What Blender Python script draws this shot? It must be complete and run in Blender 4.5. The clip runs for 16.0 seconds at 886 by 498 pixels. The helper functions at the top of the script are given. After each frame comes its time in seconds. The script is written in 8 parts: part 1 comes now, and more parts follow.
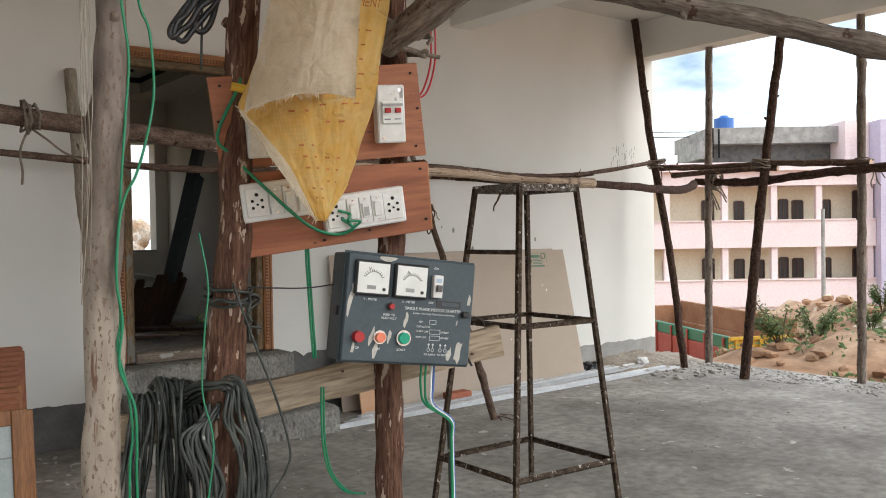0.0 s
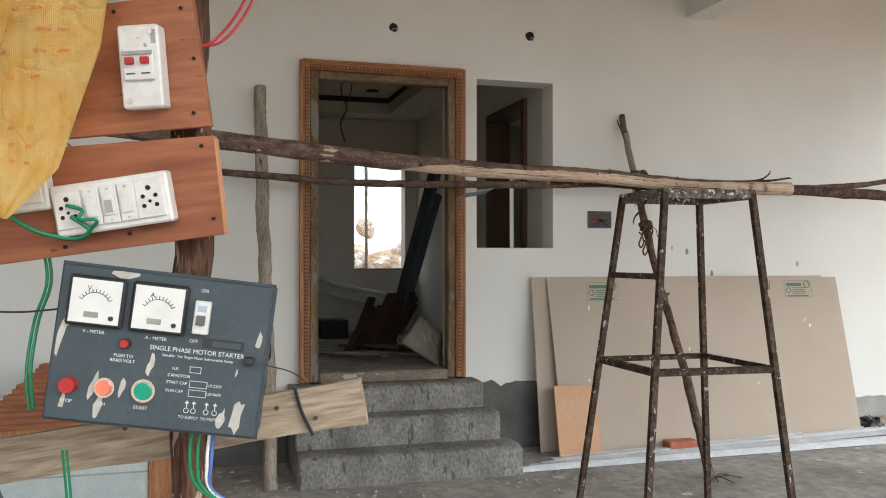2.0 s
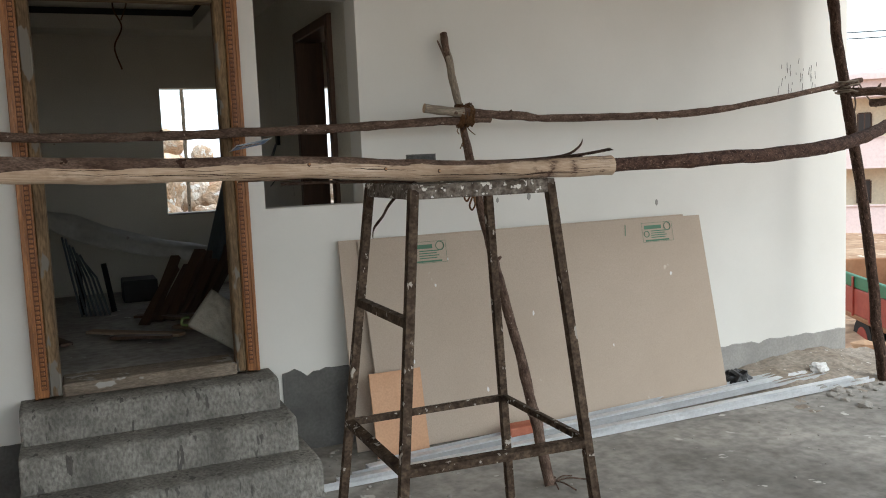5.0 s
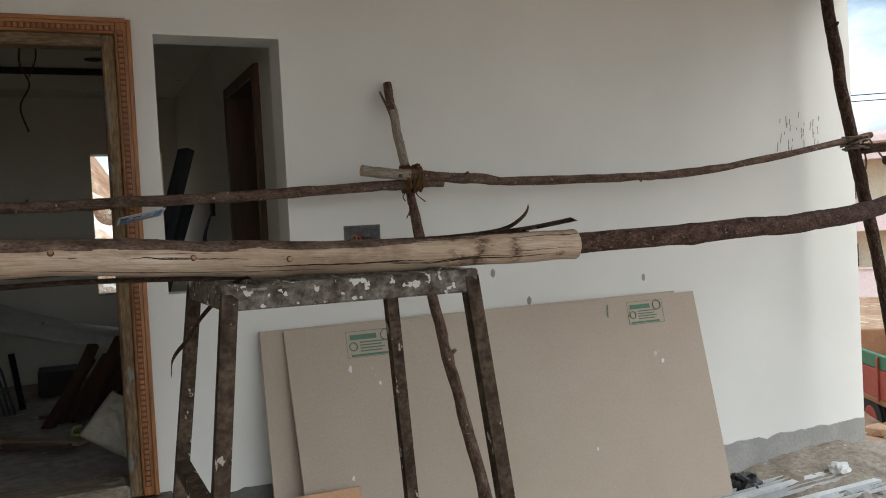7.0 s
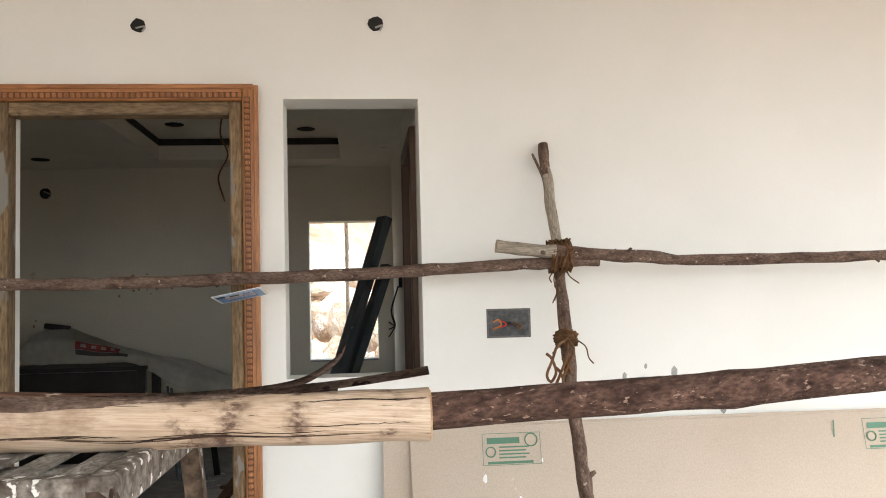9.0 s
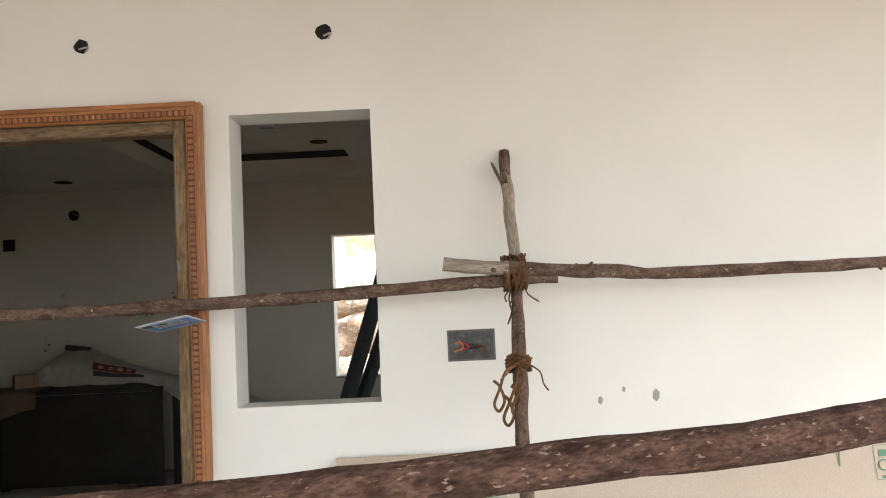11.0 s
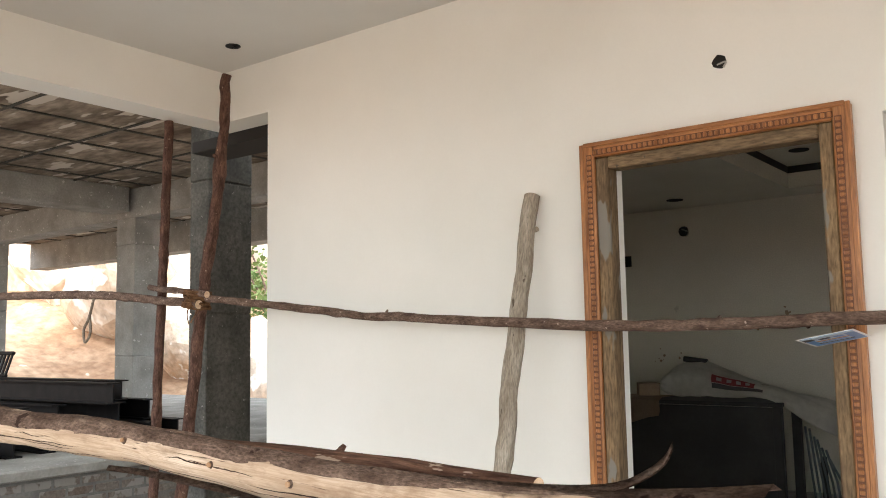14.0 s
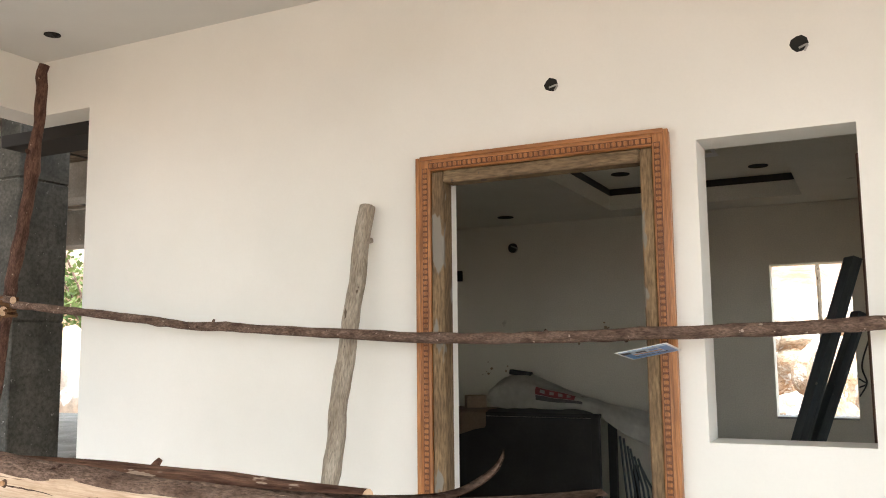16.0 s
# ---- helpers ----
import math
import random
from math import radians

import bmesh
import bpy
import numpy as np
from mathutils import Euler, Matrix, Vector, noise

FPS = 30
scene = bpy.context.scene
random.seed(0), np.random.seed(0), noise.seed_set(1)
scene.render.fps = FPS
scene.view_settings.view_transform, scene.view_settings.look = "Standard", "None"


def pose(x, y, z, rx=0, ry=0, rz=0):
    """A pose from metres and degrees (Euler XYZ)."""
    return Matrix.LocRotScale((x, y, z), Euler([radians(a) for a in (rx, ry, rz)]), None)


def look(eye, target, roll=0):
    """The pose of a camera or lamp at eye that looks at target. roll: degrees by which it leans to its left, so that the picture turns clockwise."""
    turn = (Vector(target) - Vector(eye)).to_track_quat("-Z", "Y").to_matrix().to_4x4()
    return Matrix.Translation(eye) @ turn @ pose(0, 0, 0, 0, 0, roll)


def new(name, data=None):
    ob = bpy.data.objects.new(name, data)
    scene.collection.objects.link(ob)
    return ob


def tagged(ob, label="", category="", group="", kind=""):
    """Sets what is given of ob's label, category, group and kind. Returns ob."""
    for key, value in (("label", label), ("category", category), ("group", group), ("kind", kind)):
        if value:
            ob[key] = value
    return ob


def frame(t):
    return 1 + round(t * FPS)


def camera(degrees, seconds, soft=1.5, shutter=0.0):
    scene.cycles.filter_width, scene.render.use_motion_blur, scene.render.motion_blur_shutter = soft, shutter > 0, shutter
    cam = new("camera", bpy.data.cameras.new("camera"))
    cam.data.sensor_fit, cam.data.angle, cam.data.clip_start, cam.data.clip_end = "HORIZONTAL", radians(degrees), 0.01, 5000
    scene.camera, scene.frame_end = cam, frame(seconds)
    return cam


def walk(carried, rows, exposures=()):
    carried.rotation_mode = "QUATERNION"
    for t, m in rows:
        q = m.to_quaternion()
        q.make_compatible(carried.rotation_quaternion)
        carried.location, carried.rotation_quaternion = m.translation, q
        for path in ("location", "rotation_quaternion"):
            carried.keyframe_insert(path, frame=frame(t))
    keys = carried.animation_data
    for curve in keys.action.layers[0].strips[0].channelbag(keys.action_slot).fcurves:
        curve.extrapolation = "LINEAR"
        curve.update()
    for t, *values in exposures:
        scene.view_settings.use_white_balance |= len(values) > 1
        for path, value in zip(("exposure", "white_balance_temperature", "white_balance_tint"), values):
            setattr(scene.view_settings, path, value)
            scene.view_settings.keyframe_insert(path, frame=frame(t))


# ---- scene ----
from mathutils.bvhtree import BVHTree
cam = camera(54.3, 16.0, soft=1.0)
PATH = [
    (0, (0.95, 0.586, 1.39), (2.176, 2.166, 1.356), -0.9),
    (0.5, (1.297, 0.589, 1.363), (2.355, 2.286, 1.384), 0.5),
    (1, (1.665, 0.703, 1.405), (2.555, 2.488, 1.555), 2.0),
    (1.5, (1.886, 0.705, 1.405), (2.62, 2.562, 1.51), 1.1),
    (2, (2.049, 0.753, 1.362), (2.611, 2.673, 1.387), 0.0),
    (2.5, (2.27, 0.938, 1.38), (2.764, 2.876, 1.389), -0.5),
    (3, (2.522, 1.112, 1.471), (3.115, 3.022, 1.434), -0.2),
    (3.5, (2.819, 1.314, 1.582), (3.501, 3.195, 1.547), -0.7),
    (4, (2.862, 1.442, 1.679), (3.564, 3.308, 1.51), -2.2),
    (4.2, (2.869, 1.468, 1.687), (3.587, 3.323, 1.486), -2.4),
    (6.5, (3.372, 2.219, 1.668), (4.216, 4.023, 1.483), -1.4),
    (7, (3.507, 2.365, 1.690), (4.325, 4.189, 1.637), -3.1),
    (7.5, (3.678, 2.499, 1.741), (4.360, 4.378, 1.789), -3.2),
    (8, (3.862, 2.697, 1.741), (4.379, 4.627, 1.840), -2.3),
    (8.5, (4.046, 2.823, 1.768), (4.382, 4.793, 1.863), -2.0),
    (9, (4.29, 2.798, 1.761), (4.477, 4.786, 1.878), -1.4),
    (9.2, (4.378, 2.797, 1.759), (4.527, 4.788, 1.867), -1.8),
    (11.3, (4.851, 3.018, 1.813), (4.749, 5.011, 1.956), -3.0),
    (11.5, (4.834, 3.011, 1.813), (4.604, 4.992, 1.963), -2.3),
    (12, (4.763, 3.009, 1.793), (4.133, 4.902, 1.92), -2.0),
    (12.5, (4.664, 2.994, 1.77), (3.664, 4.723, 1.894), -1.9),
    (13, (4.591, 2.976, 1.776), (3.399, 4.577, 1.915), -1.1),
    (13.5, (4.573, 2.979, 1.79), (3.318, 4.527, 1.967), -0.8),
    (14, (4.572, 2.987, 1.809), (3.363, 4.566, 2.02), -1.0),
    (14.5, (4.588, 2.978, 1.808), (3.511, 4.648, 2.036), -1.1),
    (15, (4.599, 2.987, 1.802), (3.643, 4.727, 2.041), -0.7),
    (15.5, (4.607, 2.995, 1.8), (3.768, 4.794, 2.044), -0.7),
    (16, (4.555, 3.01, 1.802), (3.673, 4.79, 2.038), -0.6),
]
EXPOSURES = [(0, 0.53, 6300, 7), (0.5, 0.43, 6300, 7), (1.5, 0.62, 6200, 7), (2, 0.86, 6200, 6), (2.6, 1.02, 6150, 5), (3.5, 0.55, 6150, 4), (4.2, 0.49, 6150, 4), (6.5, 0.52, 6100, 4), (7, 0.23, 6100, 4), (7.6, 0.71, 6250, 5), (8.5, 1.5, 6250, 6), (9, 1.77, 6250, 6), (11.5, 1.62, 6300, 6), (12.0, 1.78, 6300, 6), (12.5, 1.94, 6300, 6), (13.5, 1.79, 6350, 6), (14, 1.9, 6350, 6), (14.5, 1.72, 6350, 6), (15, 1.8, 6400, 6), (15.5, 1.95, 6400, 6), (16, 2.03, 6400, 6)]
walk(cam, [(t, look(eye, target, roll)) for t, eye, target, roll in PATH], EXPOSURES)

# ---- world and light ----
world = bpy.data.worlds.new("overcast_sky")
scene.world = world
world.use_nodes = True
wn, wl = world.node_tree.nodes, world.node_tree.links
wn.clear()
w_out = wn.new("ShaderNodeOutputWorld")
w_bg = wn.new("ShaderNodeBackground")
w_sky = wn.new("ShaderNodeTexSky")
w_sky.sky_type = "NISHITA"
w_sky.sun_disc = False
w_sky.sun_elevation = radians(38)
w_sky.sun_rotation = radians(149)
w_sky.air_density, w_sky.dust_density = 1.0, 2.5
w_tc = wn.new("ShaderNodeTexCoord")
w_map = wn.new("ShaderNodeMapping")
w_map.inputs["Scale"].default_value = (1.0, 1.0, 2.6)
w_map.inputs["Location"].default_value = (0.3, 0.1, 0.2)
w_noise = wn.new("ShaderNodeTexNoise")
w_noise.inputs["Scale"].default_value = 2.6
w_noise.inputs["Detail"].default_value = 7
w_noise.inputs["Roughness"].default_value = 0.55
w_ramp = wn.new("ShaderNodeValToRGB")
w_ramp.color_ramp.elements[0].position, w_ramp.color_ramp.elements[1].position = 0.36, 0.58
w_cloud = wn.new("ShaderNodeMix")
w_cloud.data_type = "RGBA"
w_cloud.inputs["B"].default_value = (10.5, 10.8, 11.4, 1)
wl.new(w_tc.outputs["Generated"], w_map.inputs["Vector"])
wl.new(w_map.outputs["Vector"], w_noise.inputs["Vector"])
wl.new(w_noise.outputs["Fac"], w_ramp.inputs["Fac"])
wl.new(w_ramp.outputs["Color"], w_cloud.inputs["Factor"])
wl.new(w_sky.outputs["Color"], w_cloud.inputs["A"])
wl.new(w_cloud.outputs["Result"], w_bg.inputs["Color"])
w_bg.inputs["Strength"].default_value = 0.15
wl.new(w_bg.outputs["Background"], w_out.inputs["Surface"])

sun = new("sun", bpy.data.lights.new("sun", "SUN"))
sun.data.energy, sun.data.angle, sun.data.color = 1.5, radians(50), (1.0, 0.97, 0.93)
sun.matrix_world = look((12, -9, 13.2), (5.0, 5.0, 1.0))


# ---- materials ----
def mat_base(name, rough=0.7, metal=0.0):
    m = bpy.data.materials.new(name)
    m.use_nodes = True
    b = m.node_tree.nodes["Principled BSDF"]
    b.inputs["Roughness"].default_value = rough
    b.inputs["Metallic"].default_value = metal
    return m, m.node_tree.nodes, m.node_tree.links, b


def noise_node(n, l, scale, detail=4, stretch=(1, 1, 1), rough=0.55, loc=(0, 0, 0), coord="Object"):
    tc = n.new("ShaderNodeNewGeometry" if coord == "Position" else "ShaderNodeTexCoord")
    mp = n.new("ShaderNodeMapping")
    mp.inputs["Scale"].default_value = stretch
    mp.inputs["Location"].default_value = loc
    t = n.new("ShaderNodeTexNoise")
    t.inputs["Scale"].default_value, t.inputs["Detail"].default_value, t.inputs["Roughness"].default_value = scale, detail, rough
    l.new(tc.outputs[coord], mp.inputs["Vector"])
    l.new(mp.outputs["Vector"], t.inputs["Vector"])
    return t.outputs["Fac"]


def ramp_node(n, l, fac, stops):
    r = n.new("ShaderNodeValToRGB")
    e = r.color_ramp.elements
    e[0].position, e[0].color = stops[0][0], (*stops[0][1], 1)
    e[1].position, e[1].color = stops[-1][0], (*stops[-1][1], 1)
    for p, c in stops[1:-1]:
        k = e.new(p)
        k.color = (*c, 1)
    l.new(fac, r.inputs["Fac"])
    return r.outputs["Color"]


def mix_node(n, l, fac, a, b):
    m = n.new("ShaderNodeMix")
    m.data_type = "RGBA"
    for sock, v in (("Factor", fac), ("A", a), ("B", b)):
        if isinstance(v, (tuple, float, int)):
            m.inputs[sock].default_value = (*v, 1) if isinstance(v, tuple) else v
        else:
            l.new(v, m.inputs[sock])
    return m.outputs["Result"]


def bump_node(n, l, b, height, strength, dist=0.01):
    bp = n.new("ShaderNodeBump")
    bp.inputs["Strength"].default_value, bp.inputs["Distance"].default_value = strength, dist
    l.new(height, bp.inputs["Height"])
    l.new(bp.outputs["Normal"], b.inputs["Normal"])


def surface(name, c1, c2, scale=6, rough=0.75, metal=0.0, stretch=(1, 1, 1), fine=60, bump=0.25, dist=0.004, spots=None, spot_scale=30, spot_at=0.66, coord="Object", vary=0.0, grain_mix=0.45, spot_stretch=(1, 1, 1), spec=None):
    """Two tones in large stains, fine grain, and spots of a third tone."""
    m, n, l, b = mat_base(name, rough, metal)
    b.inputs["Specular IOR Level"].default_value = spec if spec is not None else (0.15 if rough >= 0.79 else 0.5)
    big = noise_node(n, l, scale, 6, stretch, coord=coord)
    small = noise_node(n, l, fine, 5, stretch, loc=(3, 1, 2), coord=coord)
    col = ramp_node(n, l, big, [(0.32, c1), (0.68, c2)])
    dark = tuple(v * (0.72 if grain_mix < 0.6 else 0.42) for v in c1)
    grain = ramp_node(n, l, small, [(0.35, (1, 1, 1)), (0.75, (0, 0, 0))])
    gm = n.new("ShaderNodeMath")
    gm.operation = "MULTIPLY"
    gm.inputs[1].default_value = grain_mix
    l.new(grain, gm.inputs[0])
    inv = n.new("ShaderNodeMath")
    inv.operation = "SUBTRACT"
    inv.inputs[0].default_value = grain_mix
    l.new(gm.outputs[0], inv.inputs[1])
    col = mix_node(n, l, inv.outputs[0], col, dark)
    if spots:
        sp = noise_node(n, l, spot_scale, 3, spot_stretch, loc=(7, 4, 9), coord=coord)
        mask = ramp_node(n, l, sp, [(spot_at, (0, 0, 0)), (spot_at + 0.025, (1, 1, 1))])
        col = mix_node(n, l, mask, col, spots)
    if vary:
        oi = n.new("ShaderNodeObjectInfo")
        hs = n.new("ShaderNodeHueSaturation")
        mr = n.new("ShaderNodeMapRange")
        mr.inputs["To Min"].default_value, mr.inputs["To Max"].default_value = 1 - vary, 1 + vary
        l.new(oi.outputs["Random"], mr.inputs["Value"])
        l.new(mr.outputs["Result"], hs.inputs["Value"])
        l.new(col, hs.inputs["Color"])
        col = hs.outputs["Color"]
    l.new(col, b.inputs["Base Color"])
    if bump:
        bump_node(n, l, b, small, bump, dist)
    return m


def plain(name, c, rough=0.4, metal=0.0, bump=0.0):
    m, n, l, b = mat_base(name, rough, metal)
    f = noise_node(n, l, 25, 4)
    l.new(ramp_node(n, l, f, [(0.3, tuple(v * 0.86 for v in c)), (0.7, c)]), b.inputs["Base Color"])
    if bump:
        bump_node(n, l, b, f, bump, 0.002)
    return m


M = {}
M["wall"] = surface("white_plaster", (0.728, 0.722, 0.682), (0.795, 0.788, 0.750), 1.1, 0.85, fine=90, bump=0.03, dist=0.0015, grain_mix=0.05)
# Toned below the wall plaster: the shade under the roof is put into the colour.
M["ceiling"] = surface("ceiling_plaster_dimmed", (0.63, 0.615, 0.58), (0.68, 0.665, 0.63), 1.1, 0.85, fine=90, bump=0.04, dist=0.002, grain_mix=0.05)
M["inner"] = surface("inner_wall_putty", (0.66, 0.63, 0.54), (0.75, 0.72, 0.63), 1.2, 0.85, fine=90, bump=0.1, dist=0.002, spots=(0.5, 0.47, 0.40), spot_scale=5, spot_at=0.72)
M["floor"] = surface("dusty_concrete_floor", (0.26, 0.245, 0.222), (0.50, 0.475, 0.435), 1.4, 0.85, fine=16, bump=0.4, dist=0.006, spots=(0.60, 0.585, 0.55), spot_scale=7, spot_at=0.685, grain_mix=0.6)
M["cement"] = surface("bare_cement_steps", (0.20, 0.192, 0.172), (0.38, 0.365, 0.33), 3.5, 0.9, stretch=(1.4, 1.2, 0.9), fine=45, bump=1.0, dist=0.010, spots=(0.115, 0.11, 0.10), spot_scale=15, spot_at=0.625, spot_stretch=(1.5, 1, 0.35), grain_mix=0.8)
M["plinth"] = surface("unpainted_cement_base", (0.11, 0.11, 0.105), (0.20, 0.195, 0.185), 4, 0.9, fine=60, bump=0.4, dist=0.005)
M["plinth_pale"] = surface("pale_cement_base", (0.30, 0.295, 0.28), (0.42, 0.41, 0.39), 4, 0.9, fine=60, bump=0.4, dist=0.005)
M["raw"] = surface("raw_concrete", (0.22, 0.215, 0.20), (0.40, 0.395, 0.37), 2.2, 0.9, fine=40, bump=0.35, dist=0.006, spots=(0.5, 0.49, 0.47), spot_scale=18, spot_at=0.67)
M["soffit"] = surface("formwork_soffit", (0.13, 0.10, 0.075), (0.46, 0.39, 0.31), 1.3, 0.9, stretch=(1, 2.6, 1), fine=5, bump=0.3, dist=0.006, spots=(0.56, 0.51, 0.44), spot_scale=1.7, spot_at=0.60, spot_stretch=(0.7, 2.2, 1), grain_mix=0.8)
M["bark_dark"] = surface("dark_bark", (0.024, 0.014, 0.010), (0.135, 0.082, 0.060), 34, 0.9, stretch=(1.6, 1.6, 0.6), fine=150, bump=1.0, dist=0.003, spots=(0.175, 0.118, 0.088), spot_scale=90, spot_at=0.64, spot_stretch=(1, 1, 0.5), grain_mix=0.9)
M["bark_umber"] = surface("umber_bark", (0.044, 0.023, 0.017), (0.185, 0.110, 0.082), 34, 0.9, stretch=(1.6, 1.6, 0.6), fine=150, bump=1.0, dist=0.004, spots=(0.25, 0.175, 0.135), spot_scale=170, spot_at=0.64, spot_stretch=(1, 1, 0.4), grain_mix=0.9)
M["bark_red"] = surface("reddish_bark", (0.062, 0.026, 0.018), (0.27, 0.150, 0.100), 20, 0.9, stretch=(3, 3, 0.35), fine=75, bump=1.0, dist=0.008, spots=(0.45, 0.34, 0.265), spot_scale=44, spot_at=0.615, spot_stretch=(1.6, 1.6, 0.4), grain_mix=0.9)
M["bark_grey"] = surface("grey_bark", (0.13, 0.10, 0.08), (0.33, 0.28, 0.235), 11, 0.9, stretch=(3, 3, 0.5), fine=55, bump=0.8, dist=0.005, spots=(0.075, 0.045, 0.034), spot_scale=22, spot_at=0.635, grain_mix=0.85)
M["bark_log"] = surface("brown_log_bark", (0.090, 0.055, 0.040), (0.285, 0.20, 0.155), 26, 0.9, stretch=(1.6, 1.6, 0.8), fine=170, bump=1.0, dist=0.004, spots=(0.040, 0.021, 0.015), spot_scale=24, spot_at=0.66, grain_mix=0.9)
M["bark_brown"] = surface("brown_pole_bark", (0.050, 0.024, 0.018), (0.175, 0.098, 0.072), 18, 0.85, stretch=(2, 2, 0.6), fine=90, bump=0.8, dist=0.004, spots=(0.30, 0.22, 0.17), spot_scale=34, spot_at=0.69, grain_mix=0.8)
M["sawn"] = surface("sawn_end_grain", (0.36, 0.20, 0.105), (0.56, 0.36, 0.22), 24, 0.85, fine=140, bump=0.5, dist=0.002, spots=(0.20, 0.10, 0.05), spot_scale=30, spot_at=0.64, grain_mix=0.7)
M["peeled"] = surface("peeled_log_wood", (0.50, 0.34, 0.21), (0.70, 0.53, 0.37), 7, 0.75, stretch=(6, 6, 0.6), fine=30, bump=0.35, dist=0.003, spots=(0.22, 0.125, 0.07), spot_scale=12, spot_at=0.70)
M["stick"] = surface("weathered_stick", (0.26, 0.215, 0.165), (0.50, 0.44, 0.365), 8, 0.85, stretch=(4, 4, 0.5), fine=60, bump=0.5, dist=0.004, spots=(0.10, 0.075, 0.055), spot_scale=18, spot_at=0.66, spot_stretch=(1.4, 1.4, 0.5), grain_mix=0.85)
M["twig"] = surface("thin_branch", (0.075, 0.045, 0.034), (0.25, 0.175, 0.135), 18, 0.85, stretch=(2, 2, 0.8), fine=90, bump=0.7, dist=0.002, spots=(0.36, 0.29, 0.24), spot_scale=40, spot_at=0.675, grain_mix=0.85)
M["plank"] = surface("weathered_plank", (0.33, 0.25, 0.17), (0.52, 0.42, 0.31), 4, 0.85, stretch=(0.5, 5, 5), fine=30, bump=0.35, dist=0.003, spots=(0.14, 0.09, 0.06), spot_scale=22, spot_at=0.70, grain_mix=0.85)
M["redboard"] = surface("red_brown_plywood", (0.25, 0.075, 0.030), (0.44, 0.165, 0.072), 4, 0.6, stretch=(0.45, 4, 4), fine=22, bump=0.25, dist=0.002, spots=(0.12, 0.04, 0.02), spot_scale=30, spot_at=0.70, spot_stretch=(0.6, 2, 2), grain_mix=0.6)
M["edgeboard"] = surface("orange_board_edge", (0.45, 0.20, 0.09), (0.58, 0.30, 0.15), 6, 0.7, fine=40)
M["teak"] = surface("polished_teak", (0.23, 0.085, 0.022), (0.50, 0.215, 0.070), 6, 0.42, stretch=(6, 6, 0.5), fine=34, bump=0.15, dist=0.001, grain_mix=0.7)
M["teak_head"] = surface("polished_teak_head", (0.23, 0.085, 0.022), (0.50, 0.215, 0.070), 6, 0.42, stretch=(0.5, 6, 6), fine=34, bump=0.15, dist=0.001, grain_mix=0.7)
M["rawteak"] = surface("unpolished_door_frame", (0.115, 0.080, 0.050), (0.33, 0.225, 0.125), 5, 0.8, stretch=(3, 3, 0.5), fine=40, bump=0.3, dist=0.002, spots=(0.20, 0.185, 0.16), spot_scale=7, spot_at=0.60, spot_stretch=(1.5, 1.5, 0.5), grain_mix=0.85)
M["threshold"] = surface("dusty_threshold", (0.19, 0.155, 0.12), (0.36, 0.30, 0.235), 5, 0.85, stretch=(0.8, 3, 3), fine=40, bump=0.4, dist=0.003, spots=(0.40, 0.38, 0.35), spot_scale=9, spot_at=0.60, spot_stretch=(0.6, 1, 1), grain_mix=0.8)
# Dark teak that paints the shade in the carved groove.
M["groove"] = plain("teak_groove_shade", (0.13, 0.045, 0.014), 0.6)
M["rawteak_head"] = surface("unpolished_head", (0.125, 0.088, 0.056), (0.32, 0.225, 0.13), 5, 0.8, stretch=(0.6, 3, 3), fine=40, bump=0.3, dist=0.002, spots=(0.10, 0.08, 0.06), spot_scale=14, spot_at=0.63, grain_mix=0.85)
M["darkwood"] = surface("dark_door_frame", (0.06, 0.032, 0.018), (0.12, 0.062, 0.034), 5, 0.55, stretch=(4, 4, 0.5), fine=40, bump=0.15)
M["board"] = surface("fibre_cement_board", (0.46, 0.382, 0.308), (0.52, 0.44, 0.36), 1.5, 0.85, fine=160, bump=0.08, dist=0.001, spots=(0.62, 0.57, 0.49), spot_scale=7, spot_at=0.735)
M["orangeboard"] = surface("pale_orange_panel", (0.60, 0.35, 0.21), (0.66, 0.41, 0.26), 3, 0.8, fine=90, bump=0.05)
M["stand"] = surface("rusty_painted_steel", (0.040, 0.025, 0.017), (0.16, 0.118, 0.085), 30, 0.8, metal=0.05, fine=110, bump=0.5, dist=0.002, spots=(0.42, 0.39, 0.35), spot_scale=46, spot_at=0.635, spot_stretch=(1, 1, 0.6), grain_mix=0.85)
M["standtop"] = surface("cement_crusted_steel", (0.075, 0.055, 0.042), (0.34, 0.305, 0.265), 44, 0.85, metal=0.03, fine=130, bump=0.8, dist=0.003, spots=(0.64, 0.62, 0.58), spot_scale=62, spot_at=0.60, grain_mix=0.85)
M["slat"] = surface("cement_crusted_slats", (0.17, 0.15, 0.127), (0.42, 0.395, 0.355), 30, 0.9, stretch=(1.2, 0.5, 1), fine=190, bump=0.9, dist=0.003, spots=(0.66, 0.64, 0.60), spot_scale=40, spot_at=0.66, grain_mix=0.85)
M["alu"] = surface("galvanised_channel", (0.58, 0.60, 0.62), (0.76, 0.78, 0.80), 6, 0.45, metal=0.35, fine=60, bump=0.05, vary=0.25)
M["starter"] = surface("dark_slate_enamel", (0.033, 0.050, 0.060), (0.052, 0.073, 0.083), 8, 0.5, fine=90, bump=0.1, dist=0.001, spots=(0.30, 0.285, 0.26), spot_scale=15, spot_at=0.715, spot_stretch=(1.8, 1.8, 0.7))
M["primer"] = surface("bare_primer", (0.42, 0.395, 0.345), (0.54, 0.51, 0.455), 20, 0.7, fine=90, bump=0.1, dist=0.001)
